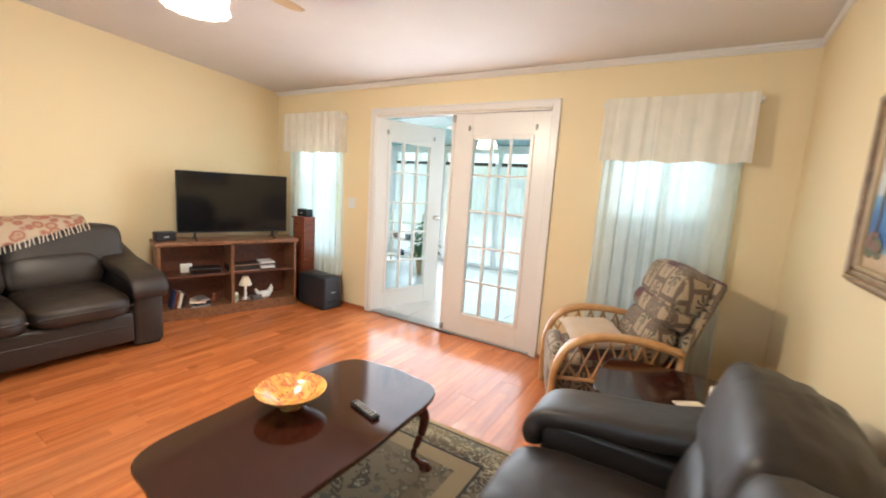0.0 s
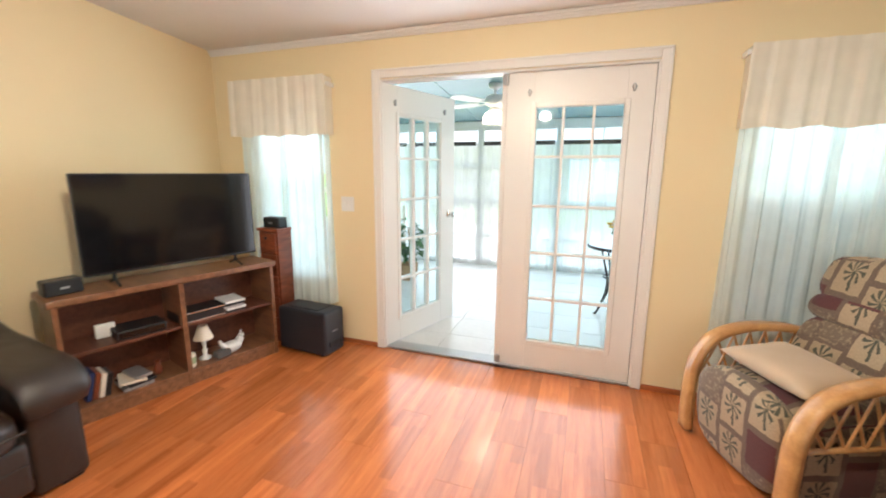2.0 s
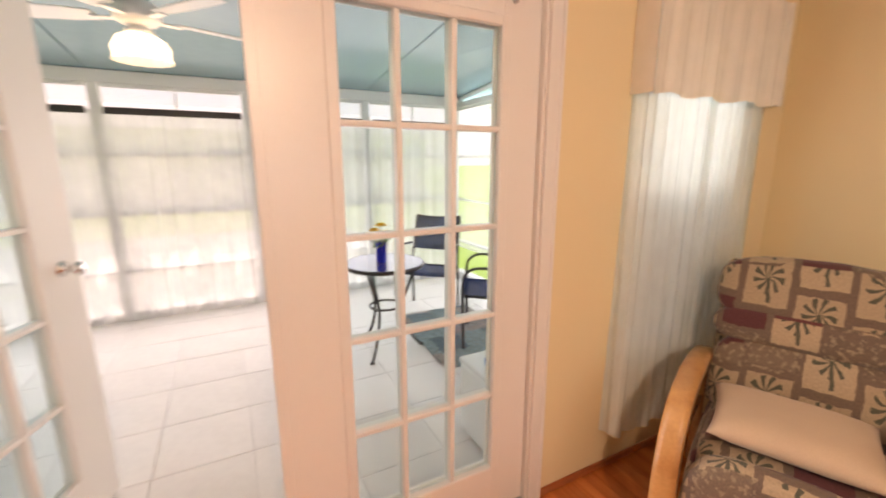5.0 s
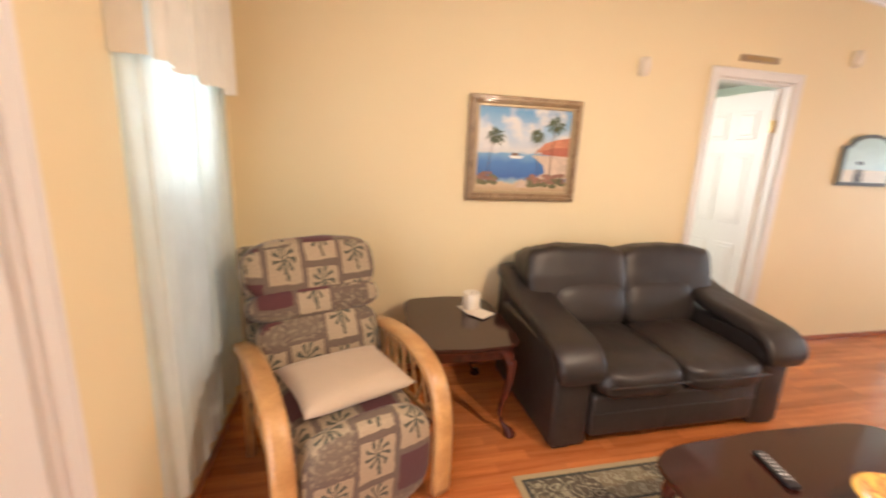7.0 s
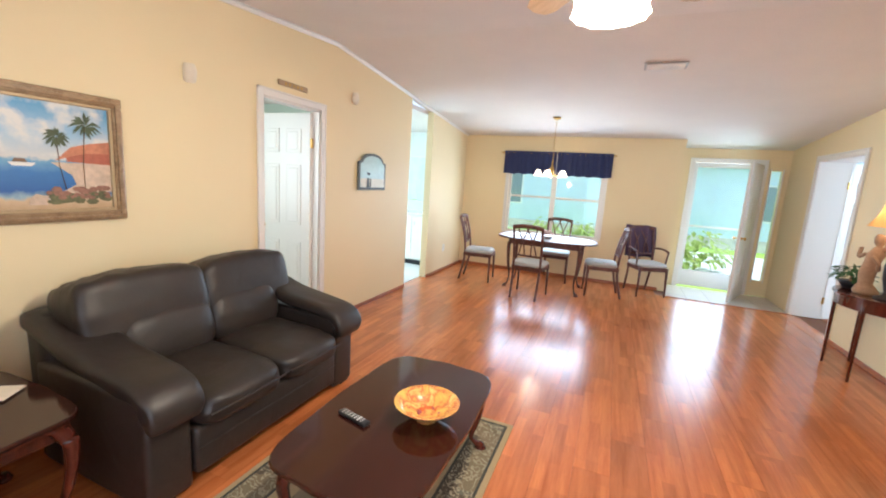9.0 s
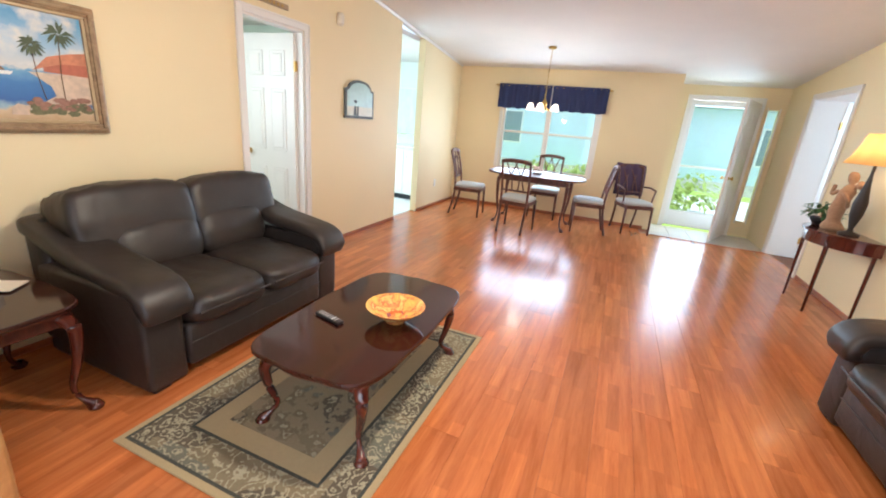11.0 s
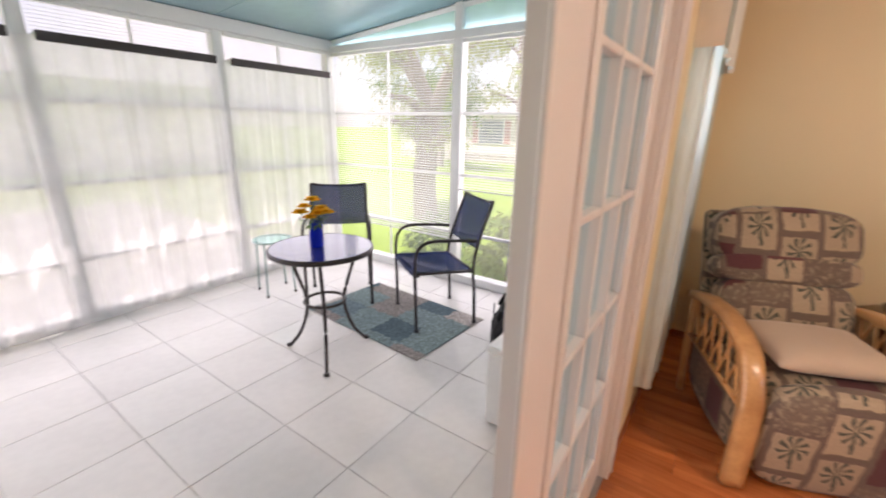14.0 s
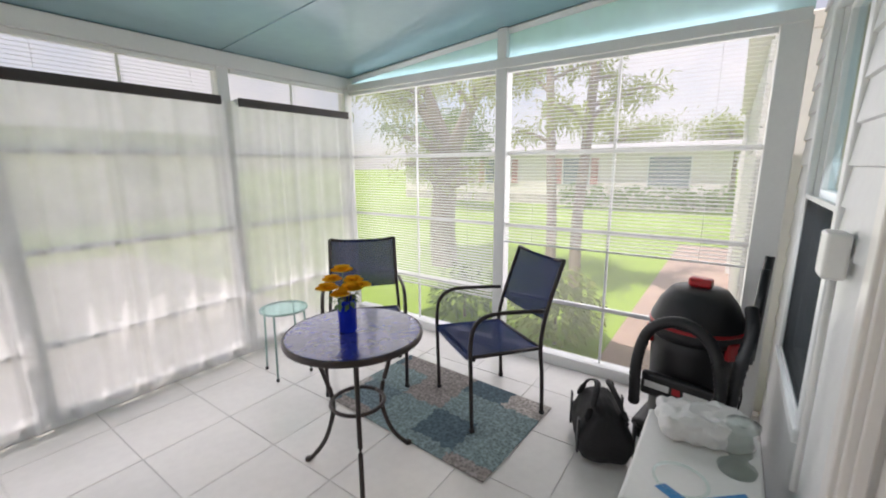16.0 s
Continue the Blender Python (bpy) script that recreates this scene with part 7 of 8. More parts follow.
def leaves(n, spread, height, size, seed, base=0.06, droop=0.3):
    """A bush of small folded leaves on a dome."""
    rng = random.Random(seed)
    bm = bmesh.new()
    for _ in range(n):
        a, e = rng.uniform(0, 2 * math.pi), math.asin(rng.uniform(-0.1, 1))
        r = rng.uniform(0.45, 1.0)
        c = Vector((spread * r * math.cos(e) * math.cos(a), spread * r * math.cos(e) * math.sin(a), base + height * (0.25 + 0.75 * r * math.sin(e))))
        m = Matrix.Translation(c) @ Euler((rng.uniform(-0.7, 0.5) - droop, rng.uniform(-0.5, 0.5), a - math.pi / 2 + rng.uniform(-0.6, 0.6))).to_matrix().to_4x4()
        s = size * rng.uniform(0.6, 1.25)
        vs = [bm.verts.new(m @ Vector(p)) for p in ((0, 0, 0), (s * 0.28, s * 0.45, s * 0.06), (0, s, -s * 0.12), (-s * 0.28, s * 0.45, s * 0.06), (0, s * 0.5, -s * 0.03))]
        bm.faces.new((vs[0], vs[1], vs[4])), bm.faces.new((vs[1], vs[2], vs[4])), bm.faces.new((vs[2], vs[3], vs[4])), bm.faces.new((vs[3], vs[0], vs[4]))
    return bm


part("foliage", leaves(240, 0.16, 0.17, 0.05, 2), LEAF, pp)
part("stems", tube([(0, 0, 0.05), (0.01, 0, 0.16)], 0.01, 6), TERRA, pp)
tl = thing("table_lamp", pose(CX + 0.15, CY + 0.16, CH), "table lamp with a glowing amber bell shade", "lamp")
part("base", lathe([(0.0, 0), (0.075, 0), (0.075, 0.015), (0.025, 0.035), (0.018, 0.06), (0.045, 0.18), (0.05, 0.28), (0.025, 0.42), (0.012, 0.52), (0.012, 0.72)], 20), IRON, tl, smooth=True)
bm = bmesh.new()
rg = []
for z, r in ((0.60, 0.21), (0.67, 0.165), (0.75, 0.135), (0.85, 0.11)):
    rg.append([bm.verts.new(((r + 0.004 * math.cos(8 * t)) * math.cos(t), (r + 0.004 * math.cos(8 * t)) * math.sin(t), z)) for t in [2 * math.pi * k / 48 for k in range(48)]])
for a, b in zip(rg, rg[1:]):
    for k in range(48):
        bm.faces.new((a[k], a[(k + 1) % 48], b[(k + 1) % 48], b[k]))
part("shade", bm, sheer("amber_lamp_cloth", (0.80, 0.50, 0.20), 0.0, 0.6), tl, "amber cloth bell shade", True)
part("finial", lathe([(0.004, 0.70), (0.004, 0.86), (0.01, 0.875), (0.0, 0.90)], 10), IRON, tl)
wr = thing("wall_wreath", pose(XL2, CY + 0.25, 1.98, 0, 0, -90), "reddish dried flower swag on the wall", "wall decor")
rng = random.Random(12)
bm = None
for k in range(60):
    t = k / 59
    x, z = -0.32 + 0.64 * t, 0.09 * math.sin(math.pi * t) + rng.uniform(-0.04, 0.04)
    s = rng.uniform(0.015, 0.032)
    bm = lathe([(0.0, -s * 0.5), (s, -s * 0.1), (s * 0.8, s * 0.4), (0.0, s * 0.5)], 6, bm, m=pose(x, rng.uniform(0.015, 0.05), z, rng.uniform(0, 180), rng.uniform(0, 180)))
part("dried_flowers", bm, mat("dried_rust_flowers", (0.42, 0.19, 0.11), 0.9, vary=0.5, grain=25), wr)
part("vine", tube(spline([(-0.32, 0.01, 0), (-0.1, 0.01, 0.08), (0.1, 0.01, 0.08), (0.32, 0.01, 0)]), 0.008, 6), TERRA, wr)
# ---- sunroom things ----
for k, (xa, xb) in enumerate(zip(POSTS_X, POSTS_X[1:])):
    rod = thing("sheer_curtain", pose(0, 0, 0), "long white sheer curtain gathered on a brown rail", "curtain", "sunroom curtains")
    part("rail", box(xa + 0.06, xb - 0.055, SY1 - 0.105, SY1 - 0.092, 1.80, 1.858, 0.004), mat("dark_brown_rail", (0.035, 0.028, 0.025), 0.5) if k == 0 else bpy.data.materials["dark_brown_rail"], rod)
    for x in (xa + 0.07, xb - 0.07):
        part("rail_bracket", box(x - 0.01, x + 0.01, SY1 - 0.093, SY1 - 0.044, 1.81, 1.85), ALU, rod)
    part("curtain_panel", folds(xa + 0.0, xb + 0.02, 0.03, 1.83, SY1 - 0.066, 6.5, 0.013, 31 + k, 130, 22, 0.05, 0.018), SHEERW, rod, smooth=True)


def blind(axis, at, a0, a1, z0, z1, label, step=0.0215):
    bl = thing("mini_blind", pose(0, 0, 0), label, "window blind", "mini blinds")
    n = int((z1 - 0.03 - z0) / step)
    args = (a0, a1, at - 0.05, at - 0.022, z1 - 0.028, z1) if axis == "y" else (at - 0.05, at - 0.022, a0, a1, z1 - 0.028, z1)
    part("headrail", box(*args, bevel=0.003), ALU, bl)
    me = None
    for k in range(n):
        z = z1 - 0.034 - step * k
        if me is None:
            fresh = bmesh.new()
            w = 0.0115
            pr = [(-w, -0.0035), (-w * 0.35, 0.0005), (w * 0.35, 0.0012), (w, 0.001)]
            rows = []
            for u in (a0 + 0.004, a1 - 0.004):
                rows.append([fresh.verts.new((u, d, h) if axis == "y" else (d, u, h)) for d, h in pr])
            for i in range(3):
                fresh.faces.new((rows[0][i], rows[0][i + 1], rows[1][i + 1], rows[1][i]))
            ob = part("slat", fresh, SLAT, bl)
            me = ob.data
        else:
            ob = new("slat", me)
            ob.parent = bl
        ob.location = (0, at - 0.036, z) if axis == "y" else (at - 0.036, 0, z)
    zb = z1 - 0.034 - step * n
    args = (a0, a1, at - 0.046, at - 0.026, zb - 0.012, zb) if axis == "y" else (at - 0.046, at - 0.026, a0, a1, zb - 0.012, zb)
    part("bottom_rail", box(*args, bevel=0.003), ALU, bl)
    for f in (0.15, 0.5, 0.85):
        u = a0 + (a1 - a0) * f
        pts = [(u, at - 0.048, z1 - 0.03), (u, at - 0.048, zb)] if axis == "y" else [(at - 0.048, u, z1 - 0.03), (at - 0.048, u, zb)]
        part("cord", tube(pts, 0.0012, 4), WHITEPL, bl)


SLAT = sheer("white_blind_slat", (0.9, 0.9, 0.89), 0.12, 0.45)
blind("x", SX1, 1.80, SY1 - 0.06, 0.40, 2.03, "white mini blind lowered over the lawn window")
blind("x", SX1, 0.285, 1.708, 0.86, 2.03, "white mini blind half raised with open slats")
for xa, xb in zip(POSTS_X, POSTS_X[1:]):
    blind("y", SY1, xa + 0.05, xb - 0.05, 1.84, 2.048, "white mini blind above the curtain rail")

# bistro table
BLUETOP = mat("dark_blue_tile_glaze", (0.018, 0.028, 0.21), 0.12, vary=0.5, grain=26, stain=7, bump=0.5, coat=0.5)
bt = thing("bistro_table", pose(0.90, 1.67, 0), "round bistro table with a glossy dark blue top", "table")
part("tabletop", lathe([(0.0, 0.668), (0.286, 0.668), (0.292, 0.674), (0.292, 0.684), (0.286, 0.69), (0.0, 0.69)], 56), BLUETOP, bt)
part("rim", tube([(0.291 * math.cos(t), 0.291 * math.sin(t), 0.676) for t in [2 * math.pi * k / 56 for k in range(57)]], 0.009, 8, flat=1.7), IRON, bt, smooth=True)
for a in (228, 112, 346):
    ca, sa = math.cos(math.radians(a)), math.sin(math.radians(a))
    line = spline([(r * ca, r * sa, z) for r, z in ((0.235, 0.66), (0.215, 0.60), (0.165, 0.47), (0.128, 0.36), (0.13, 0.26), (0.18, 0.12), (0.255, 0.018), (0.275, 0.01))], 6)
    leg = part("leg", tube(line, 0.0105, 8), IRON, bt, smooth=True)
    part("foot", lathe([(0.012, 0), (0.018, 0.002), (0.017, 0.014), (0.008, 0.02)], 10, m=pose(0.272 * ca, 0.272 * sa, 0)), IRON, bt)
for r, z in ((0.118, 0.352),):
    part("ring", tube([(r * math.cos(t), r * math.sin(t), z) for t in [2 * math.pi * k / 40 for k in range(41)]], 0.009, 8), IRON, bt, smooth=True)
part("under_ring", tube([(0.235 * math.cos(t), 0.235 * math.sin(t), 0.659) for t in [2 * math.pi * k / 40 for k in range(41)]], 0.008, 6), IRON, bt, smooth=True)
# vase with flowers
COBALT = mat("cobalt_blue_glass", (0.004, 0.02, 0.42), 0.06, vary=0.15, grain=10, bump=0.0, coat=0.6)
va = thing("vase", pose(0.885, 1.69, 0.69), "cobalt blue glass vase on the bistro table", "vase")
part("glass", lathe([(0.0, 0), (0.036, 0), (0.04, 0.005), (0.04, 0.14), (0.041, 0.145), (0.037, 0.145), (0.036, 0.02), (0.0, 0.012)], 28), COBALT, va, smooth=True)
fl = thing("flower_bunch", pose(0.885, 1.69, 0.69), "yellow artificial flowers standing in the blue vase", "flowers")
YEL = sheer("golden_yellow_petals", (0.92, 0.56, 0.03), 0.0, 0.4)
STEM = mat("green_stem", (0.07, 0.16, 0.03), 0.6, vary=0.2)
rng = random.Random(21)
for k, (dx, dy, dz, s) in enumerate(((-0.075, 0.03, 0.20, 1.0), (0.0, -0.03, 0.19, 1.1), (0.06, 0.02, 0.205, 0.95), (-0.03, 0.05, 0.225, 0.9), (0.01, 0.03, 0.26, 1.0), (-0.06, -0.03, 0.18, 0.85), (0.035, -0.05, 0.20, 0.8), (0.085, -0.02, 0.185, 0.7))):
    part("stem", tube(spline([(0.01 * dx, 0.01 * dy, 0.02), (0.2 * dx, 0.2 * dy, 0.12), (dx, dy, dz)]), 0.0022, 5), STEM, fl)
    bm = None
    for ring, (cnt, rad, tilt_) in enumerate(((10, 0.048, 12), (9, 0.040, 36), (7, 0.028, 58), (5, 0.018, 76))):
        for q in range(cnt):
            a = 360 / cnt * q + ring * 17
            fresh = bmesh.new()
            L_, w_ = rad * s, rad * 0.5 * s
            vs = [fresh.verts.new(p) for p in ((0, 0, 0), (w_, L_ * 0.6, 0.002), (w_ * 0.5, L_, -0.002), (-w_ * 0.5, L_, -0.002), (-w_, L_ * 0.6, 0.002))]
            fresh.faces.new(vs)
            bm = merge(bm, fresh, pose(dx, dy, dz, 0, 0, a) @ pose(0, 0, 0, tilt_))
    bm = lathe([(0.0, -0.006), (0.008, -0.002), (0.008, 0.006), (0.0, 0.009)], 8, bm, m=pose(dx, dy, dz))
    part("blossom", bm, YEL, fl)
part("leaf_tuft", leaves(26, 0.06, 0.07, 0.035, 7, 0.12), LEAF, fl)


def sling_chair(m, label):
    c = thing("patio_chair", m, label, "patio chair", "patio chairs")
    for sx in (-1, 1):
        x = sx * 0.245
        # front leg runs up and back as the arm, and meets the back upright
        part("arm_and_leg", tube(spline([(x, -0.215, 0.0), (x, -0.222, 0.30), (x, -0.225, 0.50), (x, -0.20, 0.60), (x, -0.12, 0.645), (x, 0.05, 0.64), (x, 0.21, 0.625)], 6), 0.0115, 8), IRON, c, smooth=True)
        part("back_upright", tube(spline([(x * 0.97, 0.225, 0.0), (x * 0.97, 0.215, 0.25), (x * 0.97, 0.20, 0.42), (x * 0.93, 0.235, 0.60), (x * 0.92, 0.335, 0.885)], 6), 0.0115, 8), IRON, c, smooth=True)
        part("seat_tube", tube([(x * 0.94, -0.225, 0.425), (x * 0.94, 0.2, 0.405)], 0.0105, 8), IRON, c, smooth=True)
        for y in (-0.215, 0.225):
            part("foot_cap", lathe([(0.015, 0), (0.016, 0.02), (0.012, 0.026)], 10, m=pose(x * (1 if y < 0 else 0.97), y, 0)), BLACK, c)
    part("cross_bar", tube([(-0.235, -0.2, 0.41), (0.235, -0.2, 0.41)], 0.01, 8), IRON, c, smooth=True)
    part("cross_bar", tube([(-0.23, 0.2, 0.405), (0.23, 0.2, 0.405)], 0.01, 8), IRON, c, smooth=True)
    part("top_bar", tube(spline([(-0.225, 0.335, 0.885), (-0.1, 0.345, 0.868), (0.1, 0.345, 0.868), (0.225, 0.335, 0.885)]), 0.0105, 8), IRON, c, smooth=True)

    def sling(name, rows, w0, w1):
        bm = bmesh.new()
        g = []
        for i, (y, z) in enumerate(rows):
            t = i / (len(rows) - 1)
            w = w0 + (w1 - w0) * t
            g.append([bm.verts.new((-w + 2 * w * j / 12, y, z - 0.018 * math.sin(math.pi * j / 12) * math.sin(math.pi * min(max(t, 0.1), 0.9)))) for j in range(13)])
        for a, b in zip(g, g[1:]):
            for j in range(12):
                bm.faces.new((a[j], a[j + 1], b[j + 1], b[j]))
        ob = part(name, bm, NAVYMESH, c, "navy mesh sling", True)
        ob.modifiers.new("thickness", "SOLIDIFY").thickness = 0.003
        return ob

    sling("seat_sling", [(-0.24, 0.415), (-0.225, 0.436), (-0.1, 0.43), (0.05, 0.422), (0.2, 0.412)], 0.232, 0.228)
    sling("back_sling", [(0.222, 0.565), (0.25, 0.64), (0.285, 0.74), (0.315, 0.82), (0.337, 0.885)], 0.226, 0.222)
    return c


sling_chair(pose(1.73, 1.46, 0, 0, 0, 236), "navy sling patio chair with dark metal arms on the rug")
sling_chair(pose(1.55, 2.28, 0, 0, 0, 316), "navy sling patio chair behind the bistro table")
# glass stool
AQUA = mat("pale_aqua_metal", (0.30, 0.42, 0.40), 0.35, 0.4, vary=0.1)
stl = thing("side_stool", pose(1.29, 2.79, 0), "small round glass-topped side stool", "stool")
gp = part("glass_top", lathe([(0.0, 0.452), (0.148, 0.452), (0.152, 0.456), (0.148, 0.46), (0.0, 0.46)], 36), glass("aqua_glass", (0.70, 0.88, 0.86), 0.02), stl)
part("rim", tube([(0.15 * math.cos(t), 0.15 * math.sin(t), 0.452) for t in [2 * math.pi * k / 36 for k in range(37)]], 0.007, 6), AQUA, stl, smooth=True)
for a in (30, 120, 210, 300):
    ca, sa = math.cos(math.radians(a)), math.sin(math.radians(a))
    part("leg", tube([(0.14 * ca, 0.14 * sa, 0.45), (0.15 * ca, 0.15 * sa, 0.2), (0.16 * ca, 0.16 * sa, 0.0)], 0.007, 8), AQUA, stl, smooth=True)
    part("foot_cap", lathe([(0.011, 0), (0.011, 0.018)], 8, m=pose(0.16 * ca, 0.16 * sa, 0)), BLACK, stl)


# patchwork rug
def patch_rug():
    m = bpy.data.materials.new("blue_patchwork_rug")
    m.use_nodes = True
    n, l = m.node_tree.nodes, m.node_tree.links
    b = n["Principled BSDF"]
    b.inputs["Roughness"].default_value = 0.95
    co, fl_, wn_ = n.new("ShaderNodeTexCoord"), n.new("ShaderNodeVectorMath"), n.new("ShaderNodeTexWhiteNoise")
    sc_ = n.new("ShaderNodeVectorMath")
    sc_.operation = "MULTIPLY"
    sc_.inputs[1].default_value = (4.1, 3.6, 0)
    fl_.operation = "FLOOR"
    wob, off = n.new("ShaderNodeTexNoise"), n.new("ShaderNodeVectorMath")
    wob.inputs["Scale"].default_value, wob.inputs["Detail"].default_value = 24, 5
    off.operation = "MULTIPLY_ADD"
    off.inputs[1].default_value = (0.09, 0.09, 0)
    l.new(co.outputs["Object"], wob.inputs["Vector"]), l.new(wob.outputs["Color"], off.inputs[0]), l.new(co.outputs["Object"], off.inputs[2])
    l.new(off.outputs["Vector"], sc_.inputs[0]), l.new(sc_.outputs["Vector"], fl_.inputs[0]), l.new(fl_.outputs["Vector"], wn_.inputs["Vector"])
    r = ramp(n, [(0.0, (0.08, 0.13, 0.16)), (0.22, (0.19, 0.26, 0.27)), (0.45, (0.27, 0.24, 0.23)), (0.7, (0.14, 0.20, 0.23)), (0.85, (0.40, 0.37, 0.35))])
    r.color_ramp.interpolation = "CONSTANT"
    l.new(wn_.outputs["Value"], r.inputs["Fac"])
    vo, nz = n.new("ShaderNodeTexVoronoi"), n.new("ShaderNodeTexNoise")
    vo.inputs["Scale"].default_value = 60
    nz.inputs["Scale"].default_value, nz.inputs["Detail"].default_value = 38, 6
    l.new(co.outputs["Object"], vo.inputs["Vector"]), l.new(co.outputs["Object"], nz.inputs["Vector"])
    a = n.new("ShaderNodeMath")
    a.operation = "MULTIPLY"
    l.new(vo.outputs["Distance"], a.inputs[0]), l.new(nz.outputs["Fac"], a.inputs[1])
    mr = n.new("ShaderNodeMapRange")
    mr.inputs["From Max"].default_value = 0.45
    mr.inputs["To Min"].default_value, mr.inputs["To Max"].default_value = 0.45, 1.35
    l.new(a.outputs["Value"], mr.inputs["Value"])
    h = n.new("ShaderNodeHueSaturation")
    l.new(r.outputs["Color"], h.inputs["Color"]), l.new(mr.outputs["Result"], h.inputs["Value"])
    l.new(h.outputs["Color"], b.inputs["Base Color"])
    bp = n.new("ShaderNodeBump")
    bp.inputs["Strength"].default_value, bp.inputs["Distance"].default_value = 0.5, 0.003
    l.new(nz.outputs["Fac"], bp.inputs["Height"]), l.new(bp.outputs["Normal"], b.inputs["Normal"])
    return m


sr = thing("patio_rug", pose(1.54, 1.69, 0, 0, 0, -3.5), "small blue-grey patchwork rug on the tiles", "rug")
part("carpet", box(-0.365, 0.365, -0.56, 0.56, 0.001, 0.009, 0.003), patch_rug(), sr)

# black tote bag
NYLON = mat("black_nylon", (0.010, 0.010, 0.011), 0.72, vary=0.3, grain=120, bump=0.4)
bag = thing("tote_bag", pose(1.70, 0.80, 0, 0, 0, 25) @ Matrix.Diagonal((1.12, 1.15, 0.80, 1)), "black nylon tool bag on the tiled floor", "bag")
bm = cushion(0.34, 0.22, 0.34, 0.4, 14, 0, 0.12, seed=17)
for v in bm.verts:
    w = 0.012 * noise.noise(v.co * 22)
    v.co.z += 0.165
    v.co.x *= 1 - 0.18 * max(0, v.co.z - 0.18) / 0.16
    v.co.y *= 1 - 0.45 * max(0, v.co.z - 0.16) / 0.16
    v.co += v.co.normalized() * w
    v.co.z = max(v.co.z, 0.002)
part("body", bm, NYLON, bag, smooth=True)
for y in (-0.08, 0.08):
    part("handle", tube(spline([(-0.11, y, 0.26), (-0.08, y * 0.6, 0.38), (0.0, y * 0.3, 0.43), (0.08, y * 0.6, 0.38), (0.11, y, 0.26)]), 0.013, 6, flat=0.45), NYLON, bag, smooth=True)
    part("strap", box(-0.12, -0.09, y * 1.36 - 0.004, y * 1.36 + 0.004, 0.05, 0.27, 0.002), BLACK, bag)
    part("strap", box(0.09, 0.12, y * 1.36 - 0.004, y * 1.36 + 0.004, 0.05, 0.27, 0.002), BLACK, bag)
part("side_pocket", box(0.155, 0.19, -0.07, 0.07, 0.03, 0.17, 0.012, 2), NYLON, bag)

# white cabinet box with things on it
cbx = thing("white_chest", pose(1.16, 0.385, 0), "low white storage chest beside the french door", "chest")
part("body", box(-0.245, 0.30, -0.175, 0.175, 0.012, 0.385, 0.012, 3), WHITEPL, cbx)
part("lid", box(-0.25, 0.305, -0.18, 0.18, 0.387, 0.42, 0.01, 3), WHITEPL, cbx)
for x in (-0.2, 0.25):
    for y in (-0.14, 0.14):
        part("foot", lathe([(0.015, 0), (0.018, 0.013)], 8, m=pose(x, y, 0)), WHITEPL, cbx)
TAPE = mat("blue_masking_tape", (0.05, 0.25, 0.55), 0.7, vary=0.1, grain=150, bump=0.2)
for k, (x, y, rz, ln) in enumerate(((0.99, 0.40, 62, 0.15), (1.05, 0.31, -48, 0.17))):
    tp = thing("masking_tape_strip", pose(x, y, 0.4215 + 0.001 * k, 0, 0, rz), "strip of blue masking tape on the chest", "tape", "tape strips")
    part("strip", prism([(-ln / 2, -0.02), (ln / 2, -0.017), (ln / 2 + 0.008, 0.02), (-ln / 2 + 0.006, 0.022)], 0, 0.0008), TAPE, tp)
dish = thing("glass_dish", pose(1.08, 0.42, 0.421), "round clear glass dish lying on the chest", "dish")
part("rim", tube([(0.075 * math.cos(t), 0.075 * math.sin(t), 0.005) for t in [2 * math.pi * k / 32 for k in range(33)]], 0.005, 6), glass("clear_glass", (0.9, 0.95, 0.94), 0.03), dish)
GLS = glass("cloudy_glass", (0.80, 0.84, 0.82), 0.08)
cst = thing("glass_candlestick", pose(1.235, 0.275, 0.42), "clear cut-glass candle holder on the chest", "candle holder")
part("stem", lathe([(0.0, 0), (0.052, 0), (0.055, 0.012), (0.03, 0.03), (0.024, 0.05), (0.036, 0.065), (0.03, 0.085), (0.036, 0.10), (0.03, 0.12), (0.026, 0.14), (0.045, 0.155), (0.046, 0.17), (0.02, 0.165), (0.0, 0.15)], 20), GLS, cst, smooth=True)
pb = thing("plastic_bag", pose(1.385, 0.38, 0.42, 0, 0, 12), "crumpled white plastic bag on the chest's end", "bag")
bm = cushion(0.20, 0.30, 0.10, 0.4, 16, 0, 0.3, seed=8)
for v in bm.verts:
    v.co += Vector((0.014 * noise.noise(v.co * 30), 0.014 * noise.noise(v.co * 27 + Vector((5, 0, 0))), 0.012 * noise.noise(v.co * 33)))
    v.co.z = max(v.co.z + 0.045, 0.002)
part("film", bm, mat("milky_plastic_film", (0.72, 0.72, 0.71), 0.3, vary=0.08, grain=40, bump=0.6), pb, smooth=True)

# shop vacuum
RED = mat("red_plastic", (0.45, 0.02, 0.025), 0.35, vary=0.1)
DGREY = mat("charcoal_plastic", (0.016, 0.016, 0.018), 0.5, vary=0.15, grain=120, bump=0.1)
vac = thing("shop_vacuum", pose(2.02, 0.46, 0, 0, 0, 170), "black and red wet-dry shop vacuum with a grey hose", "vacuum cleaner")
part("drum", lathe([(0.0, 0.10), (0.165, 0.10), (0.175, 0.13), (0.19, 0.50), (0.195, 0.56), (0.185, 0.57), (0.0, 0.57)], 32), BLACK, vac, smooth=True)
part("motor_head", lathe([(0.20, 0.57), (0.205, 0.60), (0.20, 0.66), (0.165, 0.74), (0.12, 0.80), (0.0, 0.815)], 32), DGREY, vac, smooth=True)
